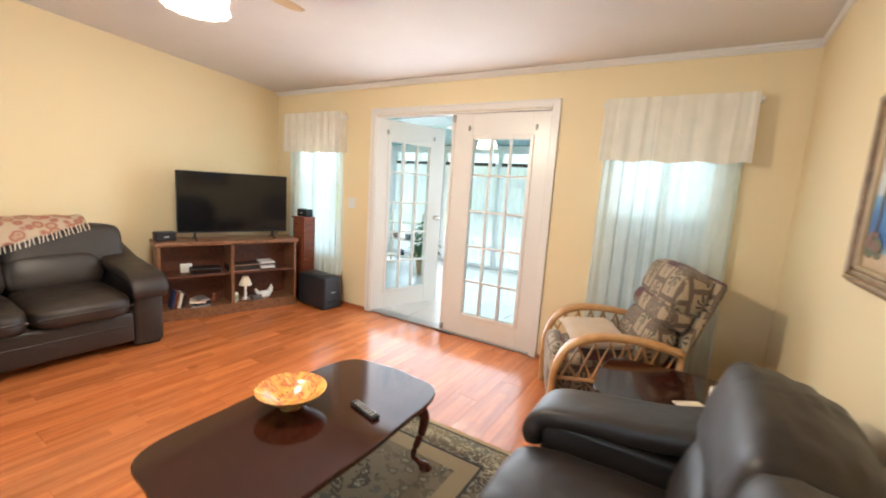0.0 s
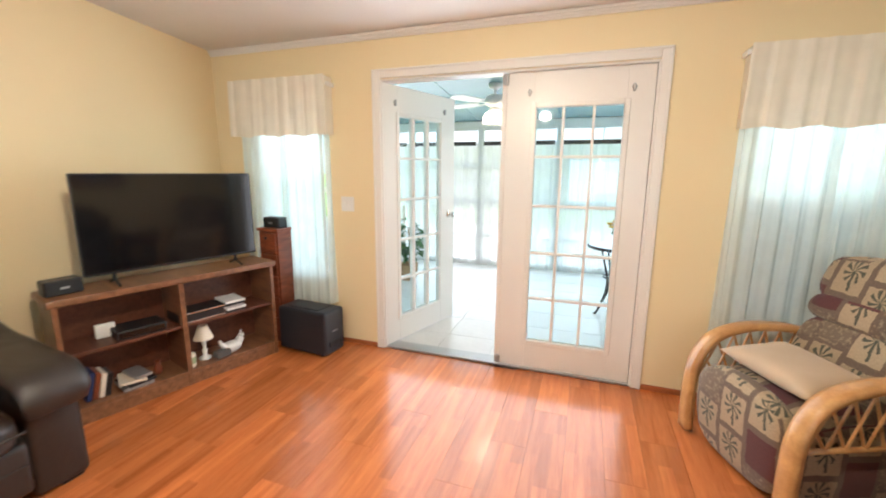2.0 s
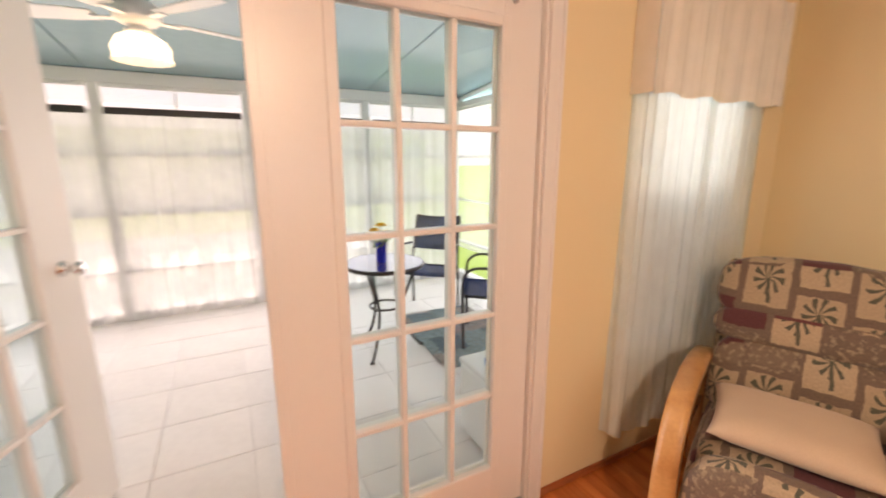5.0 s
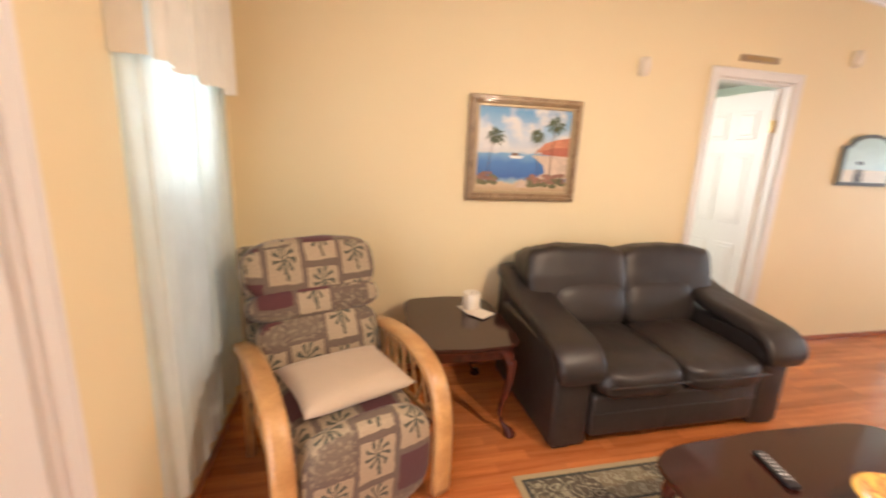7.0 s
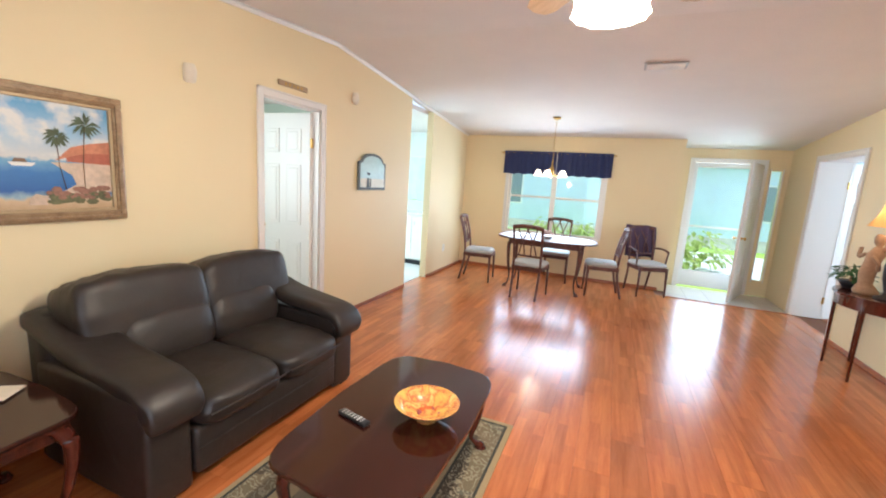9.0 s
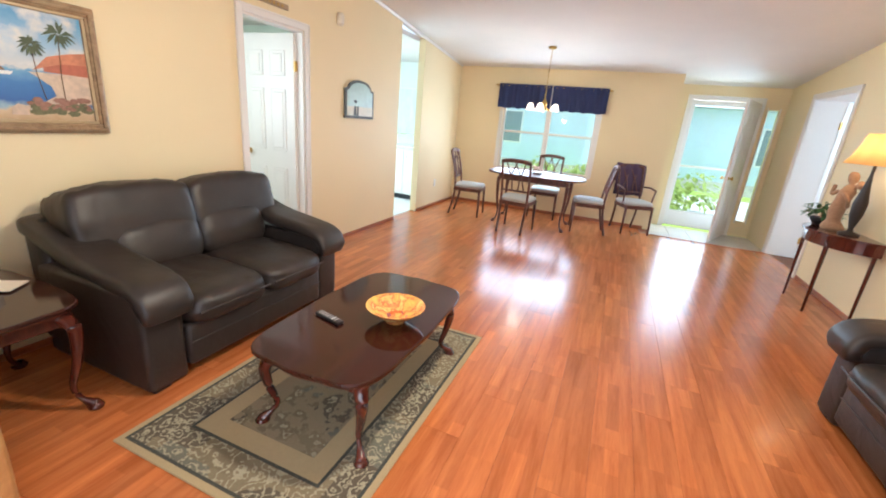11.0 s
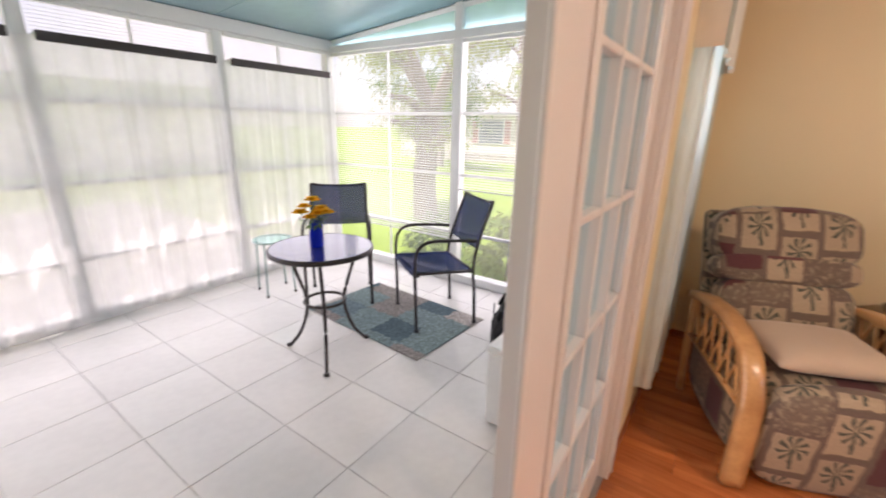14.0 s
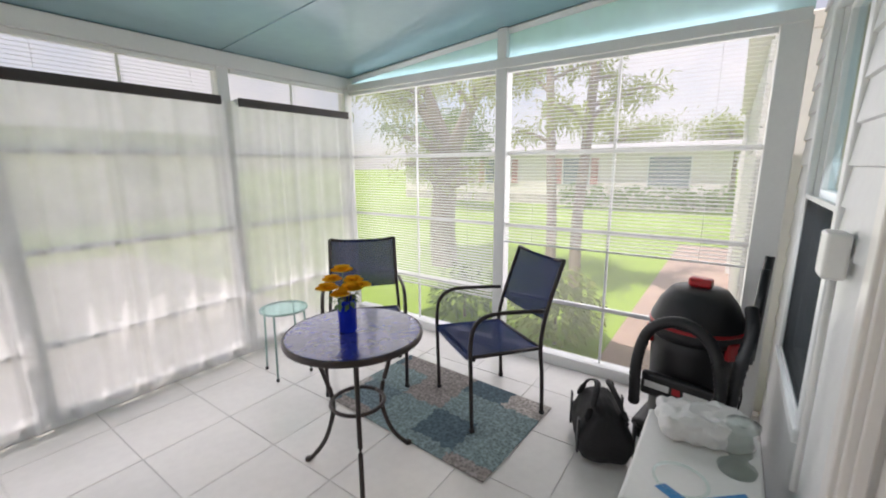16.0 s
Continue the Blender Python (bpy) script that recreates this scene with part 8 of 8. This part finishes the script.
part("red_band", lathe([(0.203, 0.622), (0.2075, 0.626), (0.2075, 0.636), (0.202, 0.64)], 32), RED, vac, "red trim band", True)
part("carry_handle", box(-0.03, 0.03, -0.05, 0.05, 0.81, 0.855, 0.012, 2), RED, vac, "red carry handle")
for a in (60, 180, 300):
    part("latch", box(0.185, 0.215, -0.03, 0.03, 0.52, 0.60, 0.008, 2), RED, vac, "red latch", m=pose(0, 0, 0, 0, 0, a))
part("caster_base", box(-0.2, 0.2, -0.2, 0.2, 0.06, 0.11, 0.03, 3), DGREY, vac)
for sx in (-1, 1):
    for sy in (-1, 1):
        part("caster", lathe([(0.0, -0.015), (0.03, -0.013), (0.03, 0.013), (0.0, 0.015)], 14, m=pose(sx * 0.16, sy * 0.16, 0.03, 90)), BLACK, vac, smooth=True)
part("front_plate", box(0.185, 0.225, -0.16, 0.16, 0.28, 0.40, 0.015, 2), DGREY, vac)
for k, (y0, y1, mm) in enumerate(((-0.14, -0.03, WHITEPL), (-0.018, 0.018, RED), (0.03, 0.13, WHITEPL))):
    part("lettering_bar", box(0.224, 0.228, y0, y1, 0.325, 0.358, 0.002), mm, vac)


def ribbed(pts, r, rib=0.012, seg=10):
    line = spline(pts, 14)
    rad = [r * (1 + 0.07 * (1 if i % 2 else -1)) for i in range(len(line))]
    return tube(line, rad, seg)


part("hose", ribbed([(0.26, 0.17, 0.30), (0.28, 0.175, 0.48), (0.27, 0.12, 0.64), (0.265, 0.0, 0.70), (0.27, -0.12, 0.64), (0.28, -0.165, 0.48), (0.26, -0.17, 0.24)], 0.026), DGREY, vac, "ribbed grey hose", True)
part("hose", ribbed([(0.10, 0.22, 0.78), (0.17, 0.24, 0.70), (0.22, 0.22, 0.5), (0.25, 0.2, 0.2)], 0.026), DGREY, vac, "ribbed grey hose", True)
for k in range(2):
    part("wand", tube([(-0.02 + 0.05 * k, 0.225, 0.5), (-0.10 + 0.06 * k, 0.235, 0.98 - 0.05 * k)], 0.019, 10), BLACK, vac, smooth=True)
part("power_cord", tube(spline([(0.1, 0.2, 0.6), (0.18, 0.22, 0.5), (0.14, 0.23, 0.42), (0.2, 0.24, 0.38), (0.22, 0.22, 0.3)]), 0.004, 6), BLACK, vac, smooth=True)

# screen over the lower sash, outlet box on the wall
scn = thing("window_screen", pose(0, 0, 0), "dark mesh screen over the window's lower sash", "window screen", kind="structure")
part("mesh", box(1.43, 2.07, 0.118, 0.121, 0.56, 1.25), sheer("dark_screen_mesh", (0.05, 0.055, 0.06), 0.35, 0.05), scn)
for a in ((1.415, 1.435, 0.55, 1.265), (2.065, 2.085, 0.55, 1.265), (1.435, 2.065, 0.55, 0.57), (1.435, 2.065, 1.245, 1.265)):
    part("screen_frame", box(a[0], a[1], 0.113, 0.126, a[2], a[3], 0.002), ALU, scn)
ob_ = thing("outlet_box", pose(1.17, 0.128, 1.16), "white weatherproof outlet box on the siding", "outlet")
part("case", box(-0.045, 0.045, 0, 0.05, -0.06, 0.06, 0.008, 2), WHITEPL, ob_)
part("conduit", tube([(0, 0.018, -0.06), (0, 0.018, -0.7)], 0.009, 8), WHITEPL, ob_, smooth=True)

# fan, plant and shelf at the far end
ceiling_fan(pose(-0.40, 1.54, 1.96), sun_ceiling_z(1.54) - 1.96, "white sunroom ceiling fan with a lit glass bowl", WHITEPL, 5, 1.0, WHITEPL)
bp_ = thing("potted_plant", pose(-1.62, 2.05, 0), "leafy green plant in a wicker basket pot", "plant")
WICK = mat("tan_wicker", (0.42, 0.24, 0.11), 0.7, vary=0.35, grain=90, bump=0.8)
part("basket", lathe([(0.0, 0), (0.095, 0), (0.115, 0.10), (0.125, 0.20), (0.13, 0.22), (0.115, 0.22), (0.105, 0.15), (0.0, 0.14)], 24), WICK, bp_, smooth=True)
part("stem", tube(spline([(0, 0, 0.14), (0.02, 0.01, 0.4), (0.0, 0.0, 0.7)]), 0.012, 6), TERRA, bp_)
part("foliage", leaves(150, 0.20, 0.62, 0.13, 5, 0.22), LEAF, bp_)
shf = thing("plant_shelf", pose(-2.35, 2.55, 0, 0, 0, 8), "open white wooden plant shelf with three tiers", "shelf")
PALEW = mat("pale_wood_shelf", (0.62, 0.54, 0.44), 0.5, vary=0.12, grain=40)
for x in (-0.38, 0.38):
    for y in (-0.14, 0.14):
        part("post", box(x - 0.018, x + 0.018, y - 0.018, y + 0.018, 0, 0.92, 0.003), PALEW, shf)
for z in (0.12, 0.42, 0.72):
    for k in range(4):
        part("slat", box(-0.36, 0.36, -0.13 + 0.07 * k, -0.08 + 0.07 * k, z, z + 0.018, 0.002), PALEW, shf)
for k, (x, z, mm) in enumerate(((-0.2, 0.438, TWR), (0.05, 0.438, BLACK), (0.22, 0.138, WICK), (-0.1, 0.138, NAVY))):
    bx = thing("shelf_basket", pose(-2.35, 2.55, 0, 0, 0, 8) @ pose(x, 0, z), "small basket standing on the plant shelf", "basket", "shelf baskets")
    part("body", lathe([(0.0, 0), (0.06, 0), (0.075, 0.09), (0.07, 0.09), (0.0, 0.01)], 14), mm, bx, smooth=True)
# ---- outdoors ----
GZ = -0.2
GRASS = mat("sunlit_lawn", (0.26, 0.40, 0.05), 0.9, vary=0.22, grain=30, stain=0.7, bump=0.8)
gr = bmesh.new()
bmesh.ops.create_grid(gr, x_segments=40, y_segments=40, size=160)
for v in gr.verts:
    d = max(abs(v.co.x) - 4, abs(v.co.y) - 10, 0)
    v.co.z = GZ + min(0.05 * noise.noise(v.co * 0.05) * min(d, 6) * 0.2, 0.05)
part_of_setting("ground", gr, GRASS, "bright green lawn reaching to the horizon", "ground")
part_of_setting("slab", box(-5.2, 2.6, -8.6, 3.45, -0.24, -0.052), mat("concrete_slab", (0.38, 0.37, 0.35), 0.9, vary=0.12, grain=40, bump=0.3), "concrete slab under the house and sunroom", "foundation")
part_of_setting("path", box(2.75, 9.0, 0.0, 1.15, GZ - 0.02, GZ + 0.02, 0.01), mat("pinkish_gravel", (0.44, 0.33, 0.27), 0.95, vary=0.3, grain=45, bump=0.8), "pinkish gravel strip beside the house", "path")
# pale ground added to keep the lawn's green light off the curtains
part_of_setting("driveway", box(-6.5, 2.5, 3.5, 9.5, GZ - 0.02, GZ + 0.03, 0.01), mat("pale_bounce_ground", (0.52, 0.50, 0.47), 0.9, vary=0.1, grain=30, bump=0.3), "pale ground added beside the sunroom against green bounce", "driveway")
part_of_setting("road", box(-30, 30, -15.2, -10.4, GZ - 0.02, GZ + 0.03, 0.01), mat("pale_street_concrete", (0.50, 0.50, 0.50), 0.9, vary=0.1, grain=30, bump=0.3), "pale concrete street before the house", "road")
hs = part_of_setting("wall_house_side", box(2.86, 7.0, -0.08, 0.28, GZ, 2.1), SIDING, "white sided house wall beyond the sunroom", "wall")
for k in range(19):
    part("siding_board", box(2.86, 7.0, 0.28, 0.294, GZ + 0.12 * k + 0.006, GZ + 0.12 * (k + 1) - 0.004, 0.003), SIDING, hs)
part_of_setting("eave", box(2.86, 7.4, -0.08, 0.40, 2.1, 2.2, 0.01), TRIM, "white eave of the house roof", "eave")
ds = thing("downspout", pose(6.9, 0.315, 0), "white downspout on the house corner", "downspout")
part("pipe", box(-0.03, 0.03, -0.02, 0.03, GZ, 2.1, 0.006), ALU, ds)
# flat slab out of view, added above the ceilings to shut daylight out
part("roof_cover", box(-5.2, 2.62, -8.7, 0.1, 2.9, 2.98), mat("grey_cover_slab", (0.3, 0.3, 0.3), 0.9), None)
tagged(bpy.data.objects["roof_cover"], "unseen flat cover that keeps daylight out of the house", "roof", kind="structure")

BARK = mat("grey_brown_bark", (0.30, 0.25, 0.20), 0.9, vary=0.3, grain=40, stain=8, bump=0.9)
FOL = sheer("yellow_green_foliage", (0.40, 0.47, 0.15), 0.0, 0.5)
FOL2 = sheer("deep_green_foliage", (0.18, 0.28, 0.07), 0.0, 0.45)


def tree(m, stems, crown, label, seed, leaf=0.28, count=1400, foliage=None):
    """Tapered stems with limbs; the crown is made of long drooping leaves in tufts at the limb ends."""
    t = thing("tree", m, label, "tree", "garden trees")
    rng = random.Random(seed)
    tips = []
    for pts, r0, r1 in stems:
        line = spline(pts, 6)
        rad = [(r0 + (r1 - r0) * i / (len(line) - 1)) * (1 + 0.06 * noise.noise(Vector((i * 0.9, seed, r0 * 50)))) for i in range(len(line))]
        part("trunk", tube(line, rad, 10), BARK, t, smooth=True)
        for k in range(9):
            base = line[int(len(line) * (0.55 + 0.044 * k))] if int(len(line) * (0.55 + 0.044 * k)) < len(line) else line[-1]
            a, rise = rng.uniform(0, 6.28), rng.uniform(0.15, 0.9)
            ln = crown * rng.uniform(0.45, 1.0)
            mid = base + Vector((math.cos(a) * ln * 0.5, math.sin(a) * ln * 0.5, ln * rise * 0.45))
            end = base + Vector((math.cos(a) * ln, math.sin(a) * ln, ln * rise * 0.6))
            part("limb", tube(spline([base, mid, end], 4), r1 * 0.75, 6, r2=r1 * 0.2), BARK, t, smooth=True)
            tips += [end, mid.lerp(end, 0.5), mid]
        tips.append(line[-1])
    bm = bmesh.new()
    for _ in range(count):
        c = rng.choice(tips) + Vector((rng.gauss(0, 0.22), rng.gauss(0, 0.22), rng.gauss(0, 0.15))) * crown * 0.7
        a = rng.uniform(0, 6.28)
        s = leaf * rng.uniform(0.6, 1.2)
        mm = Matrix.Translation(c) @ Euler((rng.uniform(-1.0, 0.35), rng.uniform(-0.4, 0.4), a)).to_matrix().to_4x4()
        vs = [bm.verts.new(mm @ Vector(p)) for p in ((0, 0, 0), (s * 0.11, s * 0.35, 0.02 * s), (s * 0.08, s * 0.75, -0.12 * s), (0, s, -0.3 * s), (-s * 0.08, s * 0.75, -0.12 * s), (-s * 0.11, s * 0.35, 0.02 * s))]
        bm.faces.new((vs[0], vs[1], vs[2], vs[4], vs[5])), bm.faces.new((vs[2], vs[3], vs[4]))
    part("crown", bm, foliage or FOL, t)
    return t


tree(pose(4.75, 2.22, GZ), [([(0, 0, -0.1), (0.02, 0.0, 0.8), (-0.03, 0.03, 1.7), (0.08, 0.12, 2.6), (0.25, 0.25, 3.4)], 0.075, 0.04),
                            ([(0.12, -0.3, -0.1), (0.14, -0.28, 0.9), (0.17, -0.33, 1.8), (0.12, -0.4, 2.7), (0.2, -0.5, 3.5)], 0.08, 0.045)], 0.75, "slender twin-trunk tree with long drooping leaves", 3, 0.13, 2800)
tree(pose(5.1, 4.1, GZ), [([(0, 0, -0.1), (0.0, 0.05, 0.7), (0.06, 0.0, 1.4), (0.05, -0.08, 1.9)], 0.22, 0.16),
                          ([(0.05, -0.08, 1.75), (-0.15, -0.5, 2.3), (-0.3, -1.0, 2.9)], 0.12, 0.06),
                          ([(0.05, -0.08, 1.8), (0.2, 0.5, 2.4), (0.3, 1.0, 3.0)], 0.12, 0.06),
                          ([(0.05, -0.08, 1.8), (-0.2, 0.1, 2.5), (-0.4, 0.2, 3.2)], 0.11, 0.05)], 1.1, "thick spreading shade tree behind the blinds", 8, 0.12, 7500)
tree(pose(13.0, 9.5, GZ), [([(0, 0, -0.1), (0.1, 0, 1.5), (0.0, 0.2, 3.2)], 0.2, 0.1)], 2.4, "leafy tree beside the neighbouring house", 14, 0.26, 4500, FOL2)
tree(pose(22, 5.5, GZ), [([(0, 0, -0.1), (0.1, 0, 1.8), (0.0, 0.2, 3.6)], 0.2, 0.1)], 2.6, "leafy tree behind the neighbouring house", 15, 0.28, 4500, FOL)
tree(pose(21, 0.5, GZ), [([(0, 0, -0.1), (0.1, 0, 1.5), (0.0, 0.2, 3.0)], 0.2, 0.1)], 2.2, "leafy tree at the lawn's far edge", 16, 0.26, 4000, FOL)


def shrub(x, y, spread, height, n, size, seed, label, material=None):
    s = thing("shrub", pose(x, y, GZ), label, "shrub", "garden shrubs")
    part("stems", tube([(0, 0, -0.02), (0.02, 0.01, height * 0.6)], 0.02, 6, r2=0.008), BARK, s)
    part("foliage", leaves(n, spread, height, size, seed, 0.02), material or FOL2, s)


shrub(3.15, 1.55, 0.42, 0.75, 900, 0.085, 4, "low bushy shrub outside the sunroom window", FOL)
shrub(3.3, 2.6, 0.4, 0.6, 700, 0.08, 6, "low bushy shrub outside the sunroom window")
for k in range(6):
    shrub(15.2 + 0.12 * k, 5.2 - 0.95 * k, 0.7, 0.95, 260, 0.2, 40 + k, "clipped hedge shrub before the white house")


def house(m, w, d, h, wins, label, rise=1.1, siding_paint=None):
    hse = thing("house", m, label, "house", "neighbouring houses")
    part("wall", box(0, d, -w / 2, w / 2, 0, h, 0.02), siding_paint or HWALL, hse)
    part("skirting", box(-0.03, 0, -w / 2, w / 2, 0, 0.38, 0.0), mat("pierced_block_skirt", (0.5, 0.47, 0.44), 0.9, vary=0.35, grain=6, bump=0.5) if "pierced_block_skirt" not in bpy.data.materials else bpy.data.materials["pierced_block_skirt"], hse)
    out = [(-0.5, 0), (d + 0.5, 0), (d / 2, rise)]
    bm = bmesh.new()
    a = [bm.verts.new((x, -w / 2 - 0.4, h + z)) for x, z in out]
    b = [bm.verts.new((x, w / 2 + 0.4, h + z)) for x, z in out]
    bm.faces.new(a), bm.faces.new(b[::-1])
    for k in range(3):
        bm.faces.new((a[k], b[k], b[(k + 1) % 3], a[(k + 1) % 3]))
    bmesh.ops.recalc_face_normals(bm, faces=bm.faces[:])
    part("roof", bm, HROOF, hse)
    for y, z, ww, hh_, sh in wins:
        win = part("window", box(-0.04, 0.0, y - ww / 2 - 0.06, y + ww / 2 + 0.06, z - hh_ / 2 - 0.06, z + hh_ / 2 + 0.06, 0.01), ALU, hse)
        part("pane", box(-0.05, -0.04, y - ww / 2, y + ww / 2, z - hh_ / 2, z + hh_ / 2), HGLASS, win)
        if sh:
            for s in (-1, 1):
                part("shutter", box(-0.06, 0.0, y + s * (ww / 2 + 0.22) - 0.14, y + s * (ww / 2 + 0.22) + 0.14, z - hh_ / 2, z + hh_ / 2, 0.01), HSHUT, hse)
    return hse


HWALL = mat("cream_neighbour_siding", (0.80, 0.77, 0.72), 0.7, vary=0.06, grain=8)
HROOF = mat("light_metal_roof", (0.55, 0.56, 0.57), 0.5, vary=0.08, grain=4)
HGLASS = mat("dark_house_window", (0.22, 0.27, 0.29), 0.12)
HSHUT = mat("muted_red_shutter", (0.50, 0.26, 0.22), 0.6, vary=0.15)
house(pose(16.5, 7.5, GZ), 14, 4.5, 2.2, [(-5.2, 1.35, 1.3, 1.0, False), (-1.9, 1.35, 1.0, 1.0, True), (1.6, 1.35, 1.2, 1.0, True), (4.4, 1.35, 1.0, 1.0, False)], "long low white house with pale shutters across the lawn", 0.28)
house(pose(0, 16, GZ, 0, 0, 90), 16, 6, 2.7, [(-5, 1.6, 1.2, 1.1, False), (0, 1.6, 1.2, 1.1, False), (5, 1.6, 1.2, 1.1, False)], "pale single-storey house behind the curtained windows")
house(pose(0, -17, GZ, 0, 0, -90), 16, 6, 2.7, [(-5, 1.6, 1.2, 1.1, False), (-1, 1.6, 1.2, 1.1, False), (4, 1.6, 1.2, 1.1, False)], "pale blue single-storey house across the street", 1.1, mat("pale_blue_neighbour_siding", (0.60, 0.72, 0.80), 0.7, vary=0.05, grain=8))
for k, (x, y, s) in enumerate(((-1.2, -10.6, 0.9), (-1.9, -11.4, 1.0), (0.6, -12.6, 0.8), (-0.3, -11.8, 0.9), (1.8, -13, 0.8))):
    shrub(x, y, 0.7 * s, 1.0 * s, 320, 0.18, 60 + k, "flowering garden shrub outside the front door", FOL)
# ---- floors, laid piece by piece ----
def strip_tones(m):
    """Narrow printed strips with tones of their own within each laminate plank."""
    n, l = m.node_tree.nodes, m.node_tree.links
    hsv = next(k for k in n if k.bl_idname == "ShaderNodeHueSaturation")
    co, inf, sep = n.new("ShaderNodeTexCoord"), n.new("ShaderNodeObjectInfo"), n.new("ShaderNodeSeparateXYZ")
    l.new(co.outputs["Object"], sep.inputs[0])

    def M(op, a, c=0.0, d=None):
        k = n.new("ShaderNodeMath")
        k.operation = op
        for i, v in enumerate((a, c, d)):
            if v is None:
                continue
            if isinstance(v, (int, float)):
                k.inputs[i].default_value = v
            else:
                l.new(v, k.inputs[i])
        return k.outputs[0]

    col = M("ADD", M("FLOOR", M("DIVIDE", sep.outputs["X"], 0.0633)), M("MULTIPLY", inf.outputs["Random"], 57.0))
    w1, w2 = n.new("ShaderNodeTexWhiteNoise"), n.new("ShaderNodeTexWhiteNoise")
    w1.noise_dimensions = w2.noise_dimensions = "1D"
    l.new(col, w1.inputs["W"])
    row = M("FLOOR", M("ADD", M("DIVIDE", sep.outputs["Y"], 0.42), M("MULTIPLY", w1.outputs["Value"], 3.0)))
    l.new(M("ADD", M("MULTIPLY", row, 7.31), col), w2.inputs["W"])
    old = hsv.inputs["Value"].links[0].from_socket
    l.new(M("MULTIPLY", old, M("ADD", M("MULTIPLY", w2.outputs["Value"], 0.30), 0.85)), hsv.inputs["Value"])


strip_tones(LAMINATE)
floor_ob = part_of_setting("floor", box(XL2 - 0.4, XR + 0.1, YF, 0.0, -0.052, -0.008), GAP, "orange cherry laminate floor laid in long planks", "floor")
PW, PL = 0.19, 1.21
shared = {}


def piece(name, w, d, h, material, parent, x, y, z):
    key = (name, round(w, 3), round(d, 3))
    if key not in shared:
        me = part(name, box(0, w, 0, d, 0, h), material, parent)
        shared[key] = me.data
        ob = me
    else:
        ob = new(name, shared[key])
        ob.parent = parent
    ob.location = (x, y, z)


x, c = XL, 0
while x < XR + 0.05:
    lim = YF if x > -0.74 + DX else -7.45
    y = -0.0 + (0.37 * c) % PL
    w = min(PW - 0.0012, XR + 0.09 - x)
    while y > lim:
        y1, y0 = min(y, 0.0), max(y - PL + 0.0012, lim)
        if y1 - y0 > 0.03:
            piece("plank", w, y1 - y0, 0.008, LAMINATE, floor_ob, x, y0, -0.008)
        y -= PL
    x += PW
    c += 1
ent = part_of_setting("floor_entry", box(XL2, -0.72 + DX, YF, -7.45, -0.0075, -0.002), GROUT, "beige tiled entry floor", "floor")
for i in range(5):
    for j in range(3):
        piece("tile", 0.296, 0.296, 0.006, ENTRYTILE, ent, XL2 + 0.002 + 0.3 * i, -7.752 - 0.3 * j + 0.002, -0.002)
part_of_setting("floor_strip", box(XL2, -0.72 + DX, -7.465, -7.43, 0.001, 0.008, 0.003), BASEWOOD, "wooden strip between laminate and tile", "trim")
sf = part_of_setting("floor_sunroom", box(SX0, SX1, 0.10, SY1, -0.052, -0.004), GROUT, "pale ceramic tile floor of the sunroom", "floor")
TS = 0.4275
i0, j0 = math.floor((SX0 + 0.09) / TS), math.floor((0.15 - 1.735) / TS)
for i in range(i0, i0 + 16):
    for j in range(j0, j0 + 10):
        xa, xb = max(-0.09 + TS * i, SX0), min(-0.09 + TS * (i + 1), SX1)
        ya, yb = max(1.735 + TS * j, 0.13), min(1.735 + TS * (j + 1), SY1)
        if xb - xa > 0.03 and yb - ya > 0.03:
            piece("tile", xb - xa - 0.005, yb - ya - 0.005, 0.004, TILE, sf, xa + 0.0025, ya + 0.0025, -0.004)
